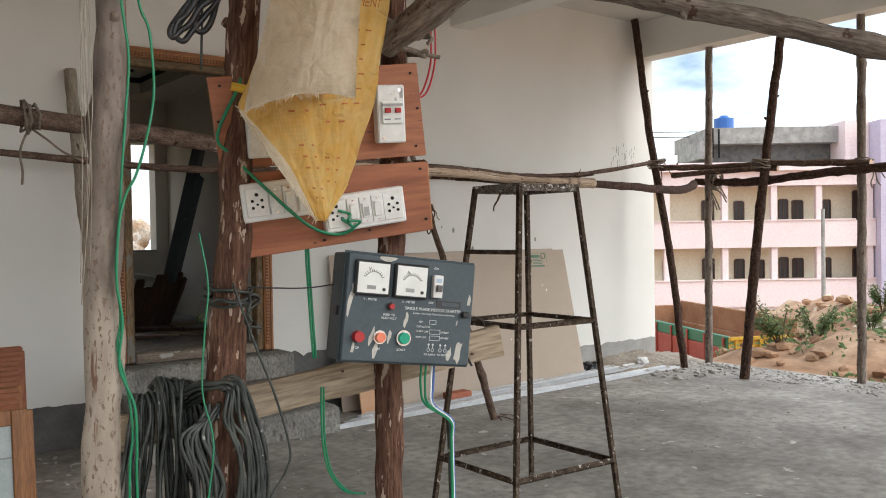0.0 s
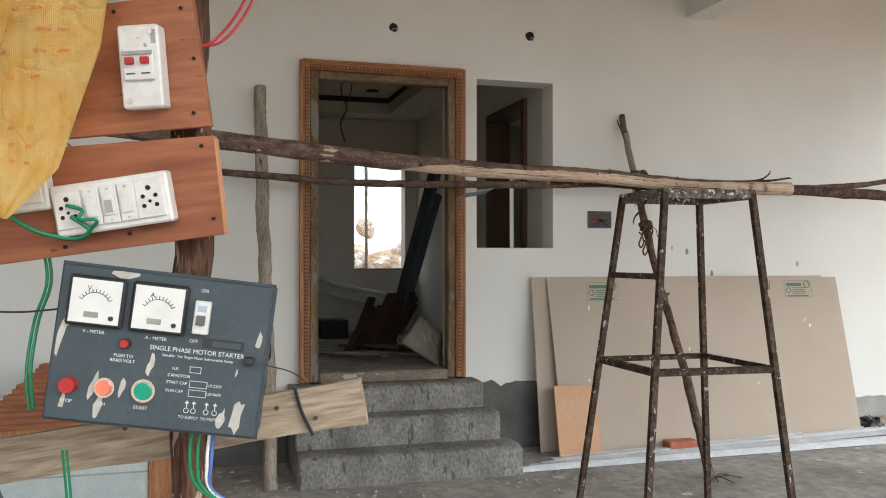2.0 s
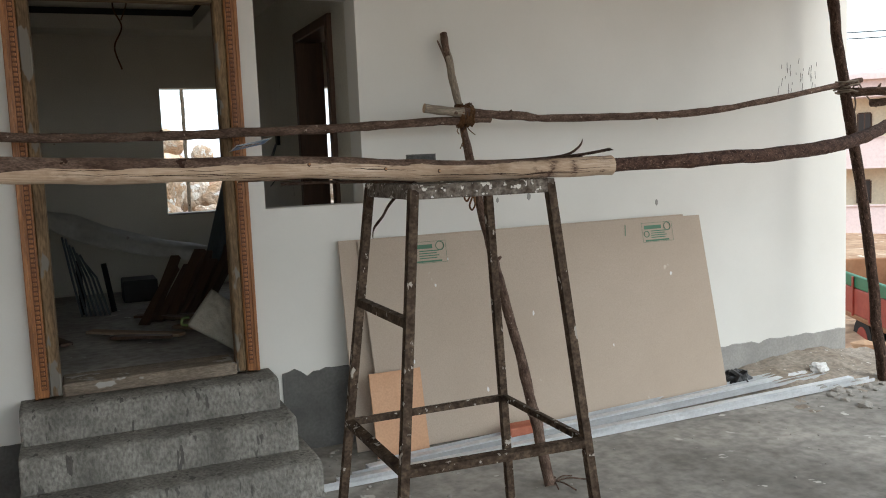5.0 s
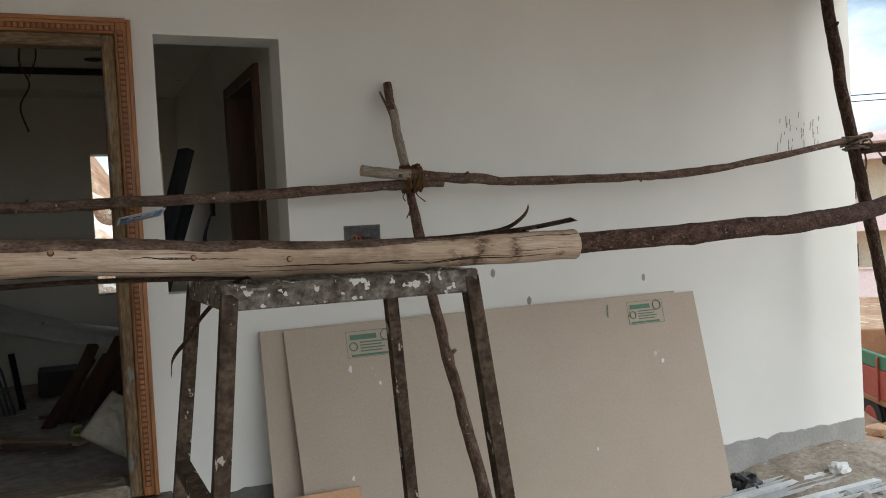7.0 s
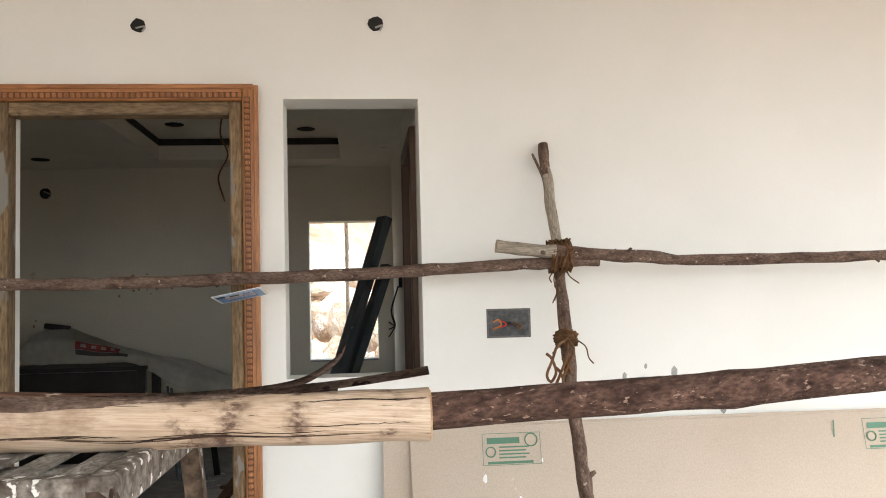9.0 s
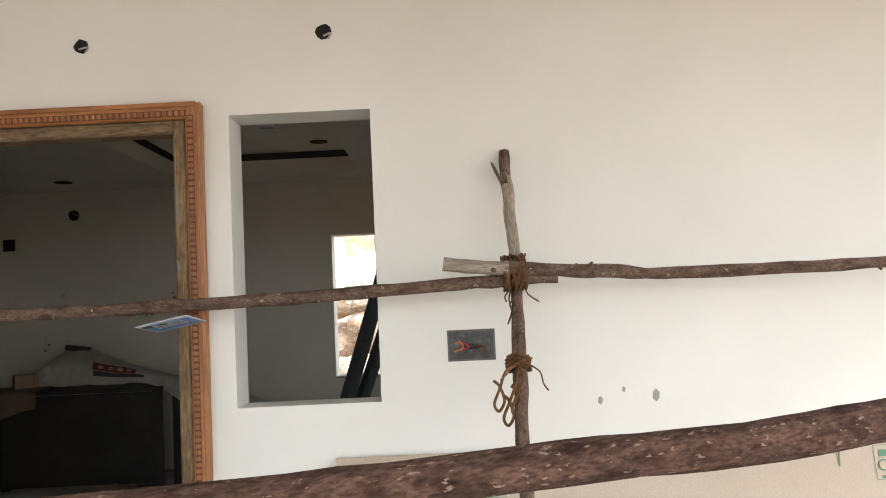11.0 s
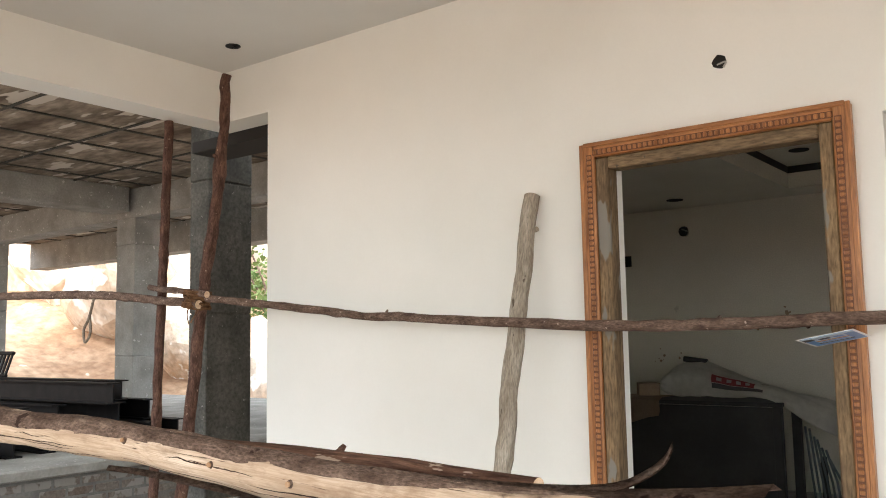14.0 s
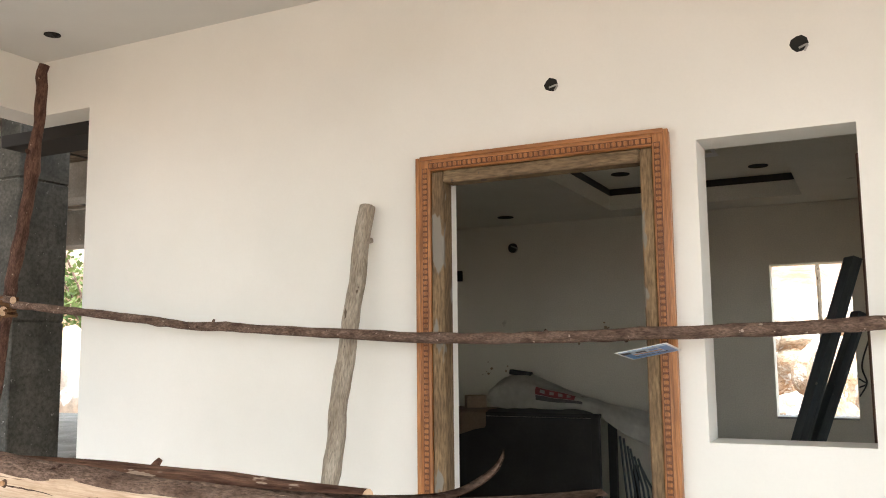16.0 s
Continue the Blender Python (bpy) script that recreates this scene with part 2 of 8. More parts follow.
M["plastic"] = surface("white_switch_plastic", (0.66, 0.64, 0.60), (0.76, 0.745, 0.71), 14, 0.4, fine=70, bump=0.05, spots=(0.36, 0.33, 0.29), spot_scale=34, spot_at=0.70)
M["black"] = plain("black_plastic", (0.018, 0.018, 0.019), 0.45)
# Near-black that paints the shade inside holes and cracks; nails and lintel share it.
M["hole"] = plain("dark_cavity", (0.012, 0.011, 0.010), 0.9)
M["red"] = plain("red_plastic", (0.42, 0.018, 0.02), 0.3)
M["orange"] = plain("orange_lens", (0.75, 0.20, 0.11), 0.3)
M["green"] = plain("green_plastic", (0.0, 0.30, 0.17), 0.35)
M["chrome"] = plain("chrome_ring", (0.75, 0.75, 0.74), 0.18, 1.0)
M["meter"] = plain("meter_face", (0.74, 0.74, 0.70), 0.4)
M["ink"] = plain("white_lettering", (0.72, 0.73, 0.72), 0.6)
M["darkink"] = plain("dark_print", (0.05, 0.05, 0.05), 0.6)
M["greenink"] = plain("green_print", (0.10, 0.22, 0.145), 0.7)
M["rededge"] = plain("faded_dark_red_print", (0.20, 0.03, 0.035), 0.8)
M["redink"] = plain("red_print", (0.42, 0.03, 0.03), 0.7)
M["rustink"] = plain("rust_red_print", (0.58, 0.21, 0.06), 0.8)
# The pale spots are dust and also paint highlights on the cable.
M["cable"] = surface("dusty_highlit_black_cable", (0.010, 0.012, 0.010), (0.060, 0.068, 0.058), 26, 0.42, fine=60, bump=0.15, spots=(0.30, 0.31, 0.28), spot_scale=24, spot_at=0.67, spec=0.5)
M["greenwire"] = plain("green_wire", (0.008, 0.20, 0.085), 0.4)
M["redwire"] = plain("red_wire", (0.45, 0.015, 0.02), 0.4)
M["bluewire"] = plain("blue_wire", (0.08, 0.16, 0.42), 0.4)
M["yellow"] = plain("yellow_tape", (0.70, 0.44, 0.04), 0.45)
M["coir"] = surface("coir_rope", (0.085, 0.042, 0.020), (0.21, 0.115, 0.058), 30, 0.95, fine=160, bump=0.8, dist=0.002)
M["oldrope"] = surface("grey_rope", (0.14, 0.11, 0.085), (0.30, 0.25, 0.20), 30, 0.95, fine=160, bump=0.8, dist=0.002)
M["brick"] = surface("red_brick", (0.34, 0.115, 0.07), (0.45, 0.18, 0.12), 10, 0.9, fine=60, bump=0.4, vary=0.25)
M["greybrick"] = surface("mortar_smeared_brick", (0.125, 0.095, 0.075), (0.20, 0.185, 0.165), 4, 0.9, fine=40, bump=0.6, dist=0.008, vary=0.08, spots=(0.22, 0.21, 0.195), spot_scale=5, spot_at=0.48, grain_mix=0.6, coord="Position")
M["steel"] = surface("black_painted_steel", (0.006, 0.006, 0.007), (0.014, 0.013, 0.013), 8, 0.6, fine=60, bump=0.1, spots=(0.12, 0.06, 0.03), spot_scale=12, spot_at=0.76)
M["steel"].node_tree.nodes["Principled BSDF"].inputs["Specular IOR Level"].default_value = 0.12
M["rock"] = surface("granite_boulder", (0.62, 0.42, 0.26), (0.86, 0.78, 0.68), 1.3, 0.9, fine=7, bump=0.8, dist=0.05, vary=0.2, spots=(0.88, 0.85, 0.80), spot_scale=1.6, spot_at=0.58, grain_mix=0.6)
M["soil"] = surface("red_earth", (0.34, 0.19, 0.11), (0.60, 0.43, 0.29), 0.6, 0.95, fine=4, bump=0.8, dist=0.05, spots=(0.66, 0.58, 0.47), spot_scale=1.2, spot_at=0.64, grain_mix=0.7)
M["dirt"] = surface("trodden_dirt", (0.30, 0.25, 0.20), (0.46, 0.405, 0.34), 5, 0.95, fine=30, bump=0.8, dist=0.01, spots=(0.60, 0.57, 0.52), spot_scale=22, spot_at=0.66, grain_mix=0.7)
M["rubble"] = surface("cement_rubble", (0.36, 0.34, 0.31), (0.52, 0.50, 0.46), 8, 0.95, fine=50, bump=0.5, vary=0.25)
M["leaf"] = surface("shrub_leaf", (0.06, 0.11, 0.025), (0.17, 0.21, 0.06), 3, 0.7, fine=20, bump=0.1)
M["pink"] = surface("pale_pink_paint", (0.76, 0.63, 0.62), (0.82, 0.70, 0.69), 0.4, 0.8, fine=8, bump=0.05)
M["cream"] = surface("cream_paint", (0.78, 0.70, 0.52), (0.84, 0.77, 0.60), 0.4, 0.8, fine=8, bump=0.05)
M["lilac"] = surface("lilac_paint", (0.50, 0.46, 0.58), (0.56, 0.52, 0.63), 0.4, 0.8, fine=8, bump=0.05)
M["window"] = plain("dark_shuttered_window", (0.035, 0.028, 0.026), 0.35)
M["blue"] = plain("blue_tank_plastic", (0.03, 0.13, 0.42), 0.4)
M["trailer_red"] = surface("faded_red_trailer", (0.33, 0.05, 0.035), (0.42, 0.09, 0.06), 3, 0.6, fine=20)
M["trailer_green"] = plain("green_trailer_panel", (0.03, 0.19, 0.10), 0.5)
M["trailer_wood"] = surface("brown_trailer_board", (0.30, 0.15, 0.08), (0.42, 0.24, 0.14), 3, 0.8, fine=20)
M["machine_yellow"] = surface("yellow_machine_paint", (0.62, 0.36, 0.03), (0.72, 0.46, 0.06), 3, 0.5, fine=20)
M["rubber"] = plain("tyre_rubber", (0.02, 0.02, 0.02), 0.85)
M["polysheet"] = surface("dirty_white_sheet", (0.66, 0.65, 0.62), (0.84, 0.83, 0.80), 4, 0.55, fine=20, bump=0.5, dist=0.012)
M["carton"] = surface("brown_carton", (0.26, 0.19, 0.13), (0.36, 0.27, 0.19), 5, 0.85, fine=60)
M["tabletop"] = surface("dark_table", (0.012, 0.012, 0.012), (0.03, 0.028, 0.027), 5, 0.7, fine=40)
M["greyplank"] = surface("slate_painted_plank", (0.055, 0.07, 0.08), (0.09, 0.108, 0.115), 5, 0.6, stretch=(3, 3, 0.5), fine=40, spots=(0.2, 0.19, 0.17), spot_scale=10, spot_at=0.72)
M["glass"] = surface("frosted_pane", (0.40, 0.46, 0.45), (0.50, 0.55, 0.54), 8, 0.3, fine=120, bump=0.1)
M["photo_sky"] = plain("print_sky_blue", (0.06, 0.22, 0.50), 0.35)
M["photo_pale"] = plain("print_pale_blue", (0.40, 0.50, 0.60), 0.35)
M["paper"] = plain("white_paper", (0.78, 0.78, 0.77), 0.5)
M["boxmetal"] = surface("grey_box_metal", (0.035, 0.037, 0.038), (0.13, 0.135, 0.135), 20, 0.6, fine=60, bump=0.3, grain_mix=0.8)
# Dark formwork ridges; on the near column the tone paints its shaded side.
M["raw_dark"] = surface("dark_and_shaded_concrete", (0.055, 0.055, 0.05), (0.13, 0.125, 0.11), 3, 0.9, fine=40, bump=0.4, dist=0.006, spots=(0.22, 0.215, 0.20), spot_scale=24, spot_at=0.68, grain_mix=0.7)
M["sackgrey"] = surface("dirty_beige_sack", (0.33, 0.31, 0.25), (0.52, 0.49, 0.41), 7, 0.7, fine=110, bump=0.5, dist=0.003, spots=(0.22, 0.20, 0.16), spot_scale=12, spot_at=0.66)
M["tarp"] = surface("dusty_white_tarpaulin", (0.50, 0.485, 0.43), (0.66, 0.645, 0.59), 3, 0.6, fine=20, bump=0.5, dist=0.012, spots=(0.36, 0.33, 0.28), spot_scale=6, spot_at=0.70)
M["bagblack"] = plain("black_polythene", (0.015, 0.015, 0.016), 0.3)
M["bagwhite"] = plain("white_polythene", (0.75, 0.75, 0.74), 0.4)


def sack_cloth(name, c1, c2):
    m, n, l, b = mat_base(name, 0.6)
    tc = n.new("ShaderNodeTexCoord")
    waves = []
    for ax in ("X", "Z"):
        w = n.new("ShaderNodeTexWave")
        w.bands_direction = ax
        w.inputs["Scale"].default_value = 130
        w.inputs["Distortion"].default_value = 0.6
        l.new(tc.outputs["Object"], w.inputs["Vector"])
        waves.append(w.outputs["Fac"])
    mx = n.new("ShaderNodeMath")
    mx.operation = "MULTIPLY"
    l.new(waves[0], mx.inputs[0])
    l.new(waves[1], mx.inputs[1])
    big = noise_node(n, l, 22, 6, rough=0.7)
    col = ramp_node(n, l, big, [(0.35, c1), (0.66, c2)])
    dirt = ramp_node(n, l, noise_node(n, l, 34, 6, loc=(2, 5, 1)), [(0.58, (0, 0, 0)), (0.75, (0.35, 0.35, 0.35))])
    col = mix_node(n, l, dirt, col, tuple(v * 0.6 for v in c1))
    l.new(col, b.inputs["Base Color"])
    crease = n.new("ShaderNodeTexVoronoi")
    crease.feature = "DISTANCE_TO_EDGE"
    crease.inputs["Scale"].default_value = 13
    warp = n.new("ShaderNodeTexNoise")
    warp.inputs["Scale"].default_value = 9
    l.new(tc.outputs["Object"], warp.inputs["Vector"])
    l.new(mix_node(n, l, 0.12, tc.outputs["Object"], warp.outputs["Color"]), crease.inputs["Vector"])
    edge = ramp_node(n, l, crease.outputs["Distance"], [(0.0, (0, 0, 0)), (0.10, (1, 1, 1))])
    ad = n.new("ShaderNodeMath")
    ad.operation = "MULTIPLY_ADD"
    ad.inputs[1].default_value = 0.25
    l.new(mx.outputs[0], ad.inputs[0])
    l.new(edge, ad.inputs[2])
    bump_node(n, l, b, ad.outputs[0], 0.7, 0.004)
    # thin woven plastic lets some light through
    tr = n.new("ShaderNodeBsdfTranslucent")
    l.new(col, tr.inputs["Color"])
    ms_ = n.new("ShaderNodeMixShader")
    ms_.inputs["Fac"].default_value = 0.38
    l.new(b.outputs["BSDF"], ms_.inputs[1])
    l.new(tr.outputs["BSDF"], ms_.inputs[2])
    l.new(ms_.outputs["Shader"], n["Material Output"].inputs["Surface"])
    return m


def pale_bark():
    """Upright post: grey bark above, worn pale and flecked below."""
    m, n, l, b = mat_base("half_worn_bark", 0.9)
    b.inputs["Specular IOR Level"].default_value = 0.15
    top = ramp_node(n, l, noise_node(n, l, 16, 6, (2, 2, 0.6)), [(0.34, (0.085, 0.066, 0.055)), (0.66, (0.245, 0.20, 0.17))])
    low = ramp_node(n, l, noise_node(n, l, 12, 6, (2, 2, 0.5), loc=(3, 3, 1)), [(0.32, (0.22, 0.178, 0.142)), (0.68, (0.41, 0.35, 0.288))])
    tc = n.new("ShaderNodeTexCoord")
    sp = n.new("ShaderNodeSeparateXYZ")
    l.new(tc.outputs["Object"], sp.inputs["Vector"])
    edge = n.new("ShaderNodeMath")
    edge.operation = "MULTIPLY_ADD"
    edge.inputs[1].default_value = 0.9
    l.new(noise_node(n, l, 7, 5, (2, 2, 0.7), loc=(9, 1, 4)), edge.inputs[0])
    l.new(sp.outputs["Z"], edge.inputs[2])
    mr = n.new("ShaderNodeMapRange")
    mr.inputs["From Min"].default_value, mr.inputs["From Max"].default_value = 1.70, 1.92
    l.new(edge.outputs[0], mr.inputs["Value"])
    col = mix_node(n, l, mr.outputs["Result"], low, top)
    fleck = ramp_node(n, l, noise_node(n, l, 150, 4, (1.2, 1.2, 0.6), loc=(1, 8, 2)), [(0.58, (0, 0, 0)), (0.63, (0.9, 0.9, 0.9))])
    col = mix_node(n, l, fleck, col, (0.18, 0.125, 0.09))
    scar = ramp_node(n, l, noise_node(n, l, 6, 4, (9, 9, 0.5), loc=(4, 2, 6)), [(0.63, (0, 0, 0)), (0.66, (1, 1, 1))])
    col = mix_node(n, l, scar, col, (0.17, 0.10, 0.07))
    l.new(col, b.inputs["Base Color"])
    bump_node(n, l, b, fleck, 0.6, -0.003)
    return m


def log_wood():
    m, n, l, b = mat_base("peeled_log_wood_banded", 0.75)
    col = ramp_node(n, l, noise_node(n, l, 5, 8, (3, 3, 0.8), rough=0.65), [(0.30, (0.36, 0.25, 0.168)), (0.48, (0.53, 0.40, 0.288)), (0.68, (0.70, 0.575, 0.455))])
    grain = ramp_node(n, l, noise_node(n, l, 10, 7, (46, 46, 1.1), loc=(5, 2, 3), rough=0.65), [(0.42, (0, 0, 0)), (0.68, (0.75, 0.75, 0.75))])
    col = mix_node(n, l, grain, col, (0.29, 0.185, 0.11))
    crack = ramp_node(n, l, noise_node(n, l, 6, 5, (44, 44, 0.8), loc=(1, 2, 3), rough=0.6), [(0.645, (0, 0, 0)), (0.67, (1, 1, 1))])
    col = mix_node(n, l, crack, col, (0.085, 0.045, 0.025))
    patch = ramp_node(n, l, noise_node(n, l, 13, 8, (1.6, 1.6, 0.7), loc=(6, 2, 8), rough=0.7), [(0.54, (0, 0, 0)), (0.68, (0.75, 0.75, 0.75))])
    col = mix_node(n, l, patch, col, (0.23, 0.145, 0.09))
    tc = n.new("ShaderNodeTexCoord")
    sp = n.new("ShaderNodeSeparateXYZ")
    l.new(tc.outputs["Object"], sp.inputs["Vector"])
    rag = noise_node(n, l, 34, 7, (1, 1, 0.55), loc=(4, 4, 4), rough=0.7)
    for at, wide in ((3.525, 0.030), (3.565, 0.026), (3.632, 0.016), (3.722, 0.018)):
        a = n.new("ShaderNodeMath")
        a.operation = "SUBTRACT"
        l.new(sp.outputs["Z"], a.inputs[0])
        a.inputs[1].default_value = at
        c = n.new("ShaderNodeMath")
        c.operation = "ABSOLUTE"
        l.new(a.outputs[0], c.inputs[0])
        d = n.new("ShaderNodeMapRange")
        d.inputs["From Min"].default_value, d.inputs["From Max"].default_value = wide, 0.0
        d.inputs["To Max"].default_value = 2.2
        l.new(c.outputs[0], d.inputs["Value"])
        e = n.new("ShaderNodeMath")
        e.operation = "MULTIPLY"
        l.new(d.outputs["Result"], e.inputs[0])
        g = ramp_node(n, l, rag, [(0.45, (0, 0, 0)), (0.62, (0.85, 0.85, 0.85))])
        l.new(g, e.inputs[1])
        e.use_clamp = True
        col = mix_node(n, l, e.outputs[0], col, (0.10, 0.055, 0.035))
    l.new(col, b.inputs["Base Color"])
    bump_node(n, l, b, crack, 0.6, -0.002)
    return m


M["logwood"] = log_wood()
M["bark_pale"] = pale_bark()
M["sack_pale"] = sack_cloth("pale_woven_sack", (0.80, 0.70, 0.54), (0.92, 0.85, 0.72))
M["sack_yellow"] = sack_cloth("yellow_sack_lining", (0.92, 0.64, 0.19), (0.96, 0.77, 0.36))


# ---- building blocks ----
def link_mesh(name, bm, mat, parent=None, label="", smooth=False):
    me = bpy.data.meshes.new(name)
    bm.to_mesh(me)
    bm.free()
    for k in (mat if isinstance(mat, (list, tuple)) else [mat]):
        me.materials.append(M[k])
    if smooth:
        me.polygons.foreach_set("use_smooth", [True] * len(me.polygons))
    ob = new(name, me)
    if parent is not None:
        ob.parent = parent
    if label:
        ob["label"] = label
    return ob


def part(name, bm, mat, parent, label="", smooth=False):
    return link_mesh(name, bm, mat, parent, label, smooth)


def thing(name, label, category, group="", kind="", at=None):
    ob = new(name)
    if at is not None:
        ob.matrix_world = at
    return tagged(ob, label, category, group, kind)


def solo(name, bm, mat, label, category, group="", kind="", smooth=False, at=None):
    ob = link_mesh(name, bm, mat, None, "", smooth)
    if at is not None:
        ob.matrix_world = at
    return tagged(ob, label, category, group, kind)


def box(bm, x0, x1, y0, y1, z0, z1, bevel=0.0, m=None, index=0):
    g = bmesh.ops.create_cube(bm, size=1)["verts"]
    t = Matrix.Translation(((x0 + x1) / 2, (y0 + y1) / 2, (z0 + z1) / 2)) @ Matrix.Diagonal((abs(x1 - x0), abs(y1 - y0), abs(z1 - z0), 1))
    bmesh.ops.transform(bm, matrix=(m @ t) if m is not None else t, verts=g)
    faces = list({f for v in g for f in v.link_faces})
    for f in faces:
        f.material_index = index
    if bevel > 0:
        edges = list({e for v in g for e in v.link_edges})
        bmesh.ops.bevel(bm, geom=edges, offset=bevel, segments=1, affect="EDGES", material=-1)
    return bm


def boxes(*items, bevel=0.0):
    bm = bmesh.new()
    for it in items:
        box(bm, *it, bevel=bevel)
    return bm


def tube(bm, pts, radius, sides=8, caps=True, index=0, wob=0.0, seed=0):
    pts = [Vector(p) for p in pts]
    n = len(pts)
    rad = radius if isinstance(radius, (list, tuple)) else [radius] * n
    rings, side = [], None
    for i, p in enumerate(pts):
        d = (pts[min(i + 1, n - 1)] - pts[max(i - 1, 0)]).normalized()
        if side is None:
            side = d.orthogonal().normalized()
        else:
            side = (side - d * side.dot(d)).normalized()
        up = d.cross(side)
        ring = []
        for k in range(sides):
            a = 2 * math.pi * k / sides
            r = rad[i]
            q = p + (side * math.cos(a) + up * math.sin(a)) * r
            if wob:
                q += (side * math.cos(a) + up * math.sin(a)) * r * wob * noise.noise(q * 14 + Vector((seed, seed * 2, 0)))
            ring.append(bm.verts.new(q))
        rings.append(ring)
    faces = []
    for i in range(n - 1):
        for k in range(sides):
            f = bm.faces.new((rings[i][k], rings[i][(k + 1) % sides], rings[i + 1][(k + 1) % sides], rings[i + 1][k]))
            f.material_index = index
            faces.append(f)
    if caps:
        bm.faces.new(rings[0][::-1]).material_index = index
        bm.faces.new(rings[-1]).material_index = index
    return rings


def spline(pts, per=6):
    """Catmull-Rom through the points."""
    p = [Vector(q) for q in pts]
    p = [p[0] * 2 - p[1]] + p + [p[-1] * 2 - p[-2]]
    out = []
    for i in range(1, len(p) - 2):
        a, b, c, d = p[i - 1], p[i], p[i + 1], p[i + 2]
        for k in range(per):
            t = k / per
            out.append(0.5 * ((2 * b) + (c - a) * t + (2 * a - 5 * b + 4 * c - d) * t * t + (3 * b - a - 3 * c + d) * t ** 3))
    out.append(p[-2])
    return out


def axis_matrix(a, b):
    a, b = Vector(a), Vector(b)
    return Matrix.Translation(a) @ (b - a).to_track_quat("Z", "Y").to_matrix().to_4x4()


def pole(name, pts, r0, r1, mat, label, category="pole", group="", knots=6, seed=1, sides=14, wob=0.25, stubs=2, cut="peeled", peel=None):
    """A round-wood pole along the points, with knots, stubs and sawn ends; its length lies along its own z."""
    mw = axis_matrix(pts[0], pts[-1])
    inv = mw.inverted()
    loc = [inv @ Vector(p) for p in pts]
    length = loc[-1].z
    path = spline(loc, max(4, int(length / 0.05 / max(1, len(pts) - 1))))
    rng = random.Random(seed)
    n = len(path)
    kz = [(rng.uniform(0.04, 0.96) * length, rng.uniform(0.05, 0.15)) for _ in range(knots)]
    rad = []
    for i, p in enumerate(path):
        r = r0 + (r1 - r0) * i / (n - 1)
        for z, k in kz:
            r *= 1 + k * math.exp(-((p.z - z) / (1.1 * r0)) ** 2)
        rad.append(r)
    for i, p in enumerate(path[1:-1], 1):
        path[i] = p + Vector((noise.noise((p.z * 4, seed, 0)), noise.noise((p.z * 4, 0, seed)), 0)) * r0 * 0.22
    t = thing(name, label, category, group, at=mw)
    bm = bmesh.new()
    rings = [[v.co.copy() for v in ring] for ring in tube(bm, path, rad, sides, False, 0, wob, seed)]
    if peel:
        for f in bm.faces:
            c = f.calc_center_median()
            if peel[0] + 0.012 * noise.noise(c * 40) < c.z / length < peel[1] + 0.012 * noise.noise(c * 40):
                f.material_index = 1
    part("shaft", bm, [mat, "stick"] if peel else mat, t, smooth=True)
    for ring, step in ((rings[0], 1), (rings[-1], -1)):
        bm = bmesh.new()
        bm.faces.new([bm.verts.new(v) for v in ring])
        part("sawn_end", bm, cut, t, "pale sawn end")
    for _ in range(stubs):
        i = rng.randrange(2, n - 2)
        a = rng.uniform(0, 6.28)
        d = Vector((math.cos(a), math.sin(a), 0.5))
        bm = bmesh.new()
        tube(bm, [path[i], path[i] + d * rad[i] * 1.2, path[i] + d * rad[i] * rng.uniform(1.3, 1.7)], [rad[i] * 0.42, rad[i] * 0.33, rad[i] * 0.22], 7, True, 0, 0.3, seed)
        part("branch_stub", bm, mat, t, smooth=True)
    return t


def frame_of(center, u, v):
    """A pose with x along u, z nearly along v."""
    x = Vector(u).normalized()
    y = Vector(v).cross(x).normalized()
    z = x.cross(y).normalized()
    m = Matrix((x, y, z)).transposed().to_4x4()
    m.translation = Vector(center)
    return m


def lettering(body, size, mat, parent, at, name="lettering", align="CENTER"):
    cu = bpy.data.curves.new(name, "FONT")
    cu.body, cu.size, cu.align_x, cu.align_y = body, size, align, "CENTER"
    cu.extrude = 0.0002
    tmp = bpy.data.objects.new("tmp_text", cu)
    me = bpy.data.meshes.new_from_object(tmp)
    bpy.data.objects.remove(tmp)
    me.name = name
    me.materials.clear()
    me.materials.append(M[mat])
    ob = new(name, me)
    ob.parent = parent
    ob.matrix_local = at @ pose(0, 0, 0, 90)
    return ob


def cylinder(bm, r, depth, m, seg=20, r2=None, index=0):
    g = bmesh.ops.create_cone(bm, cap_ends=True, segments=seg, radius1=r, radius2=r if r2 is None else r2, depth=depth, matrix=m)["verts"]
    for f in {f for v in g for f in v.link_faces}:
        f.material_index = index
    return bm


def wire(name, pts, r, mat, label, category="wire", group="", sides=6, parent=None):
    bm = bmesh.new()
    tube(bm, spline(pts, 8), r, sides)
    if parent is not None:
        return part(name, bm, mat, parent, label, True)
    return solo(name, bm, mat, label, category, group, smooth=True)


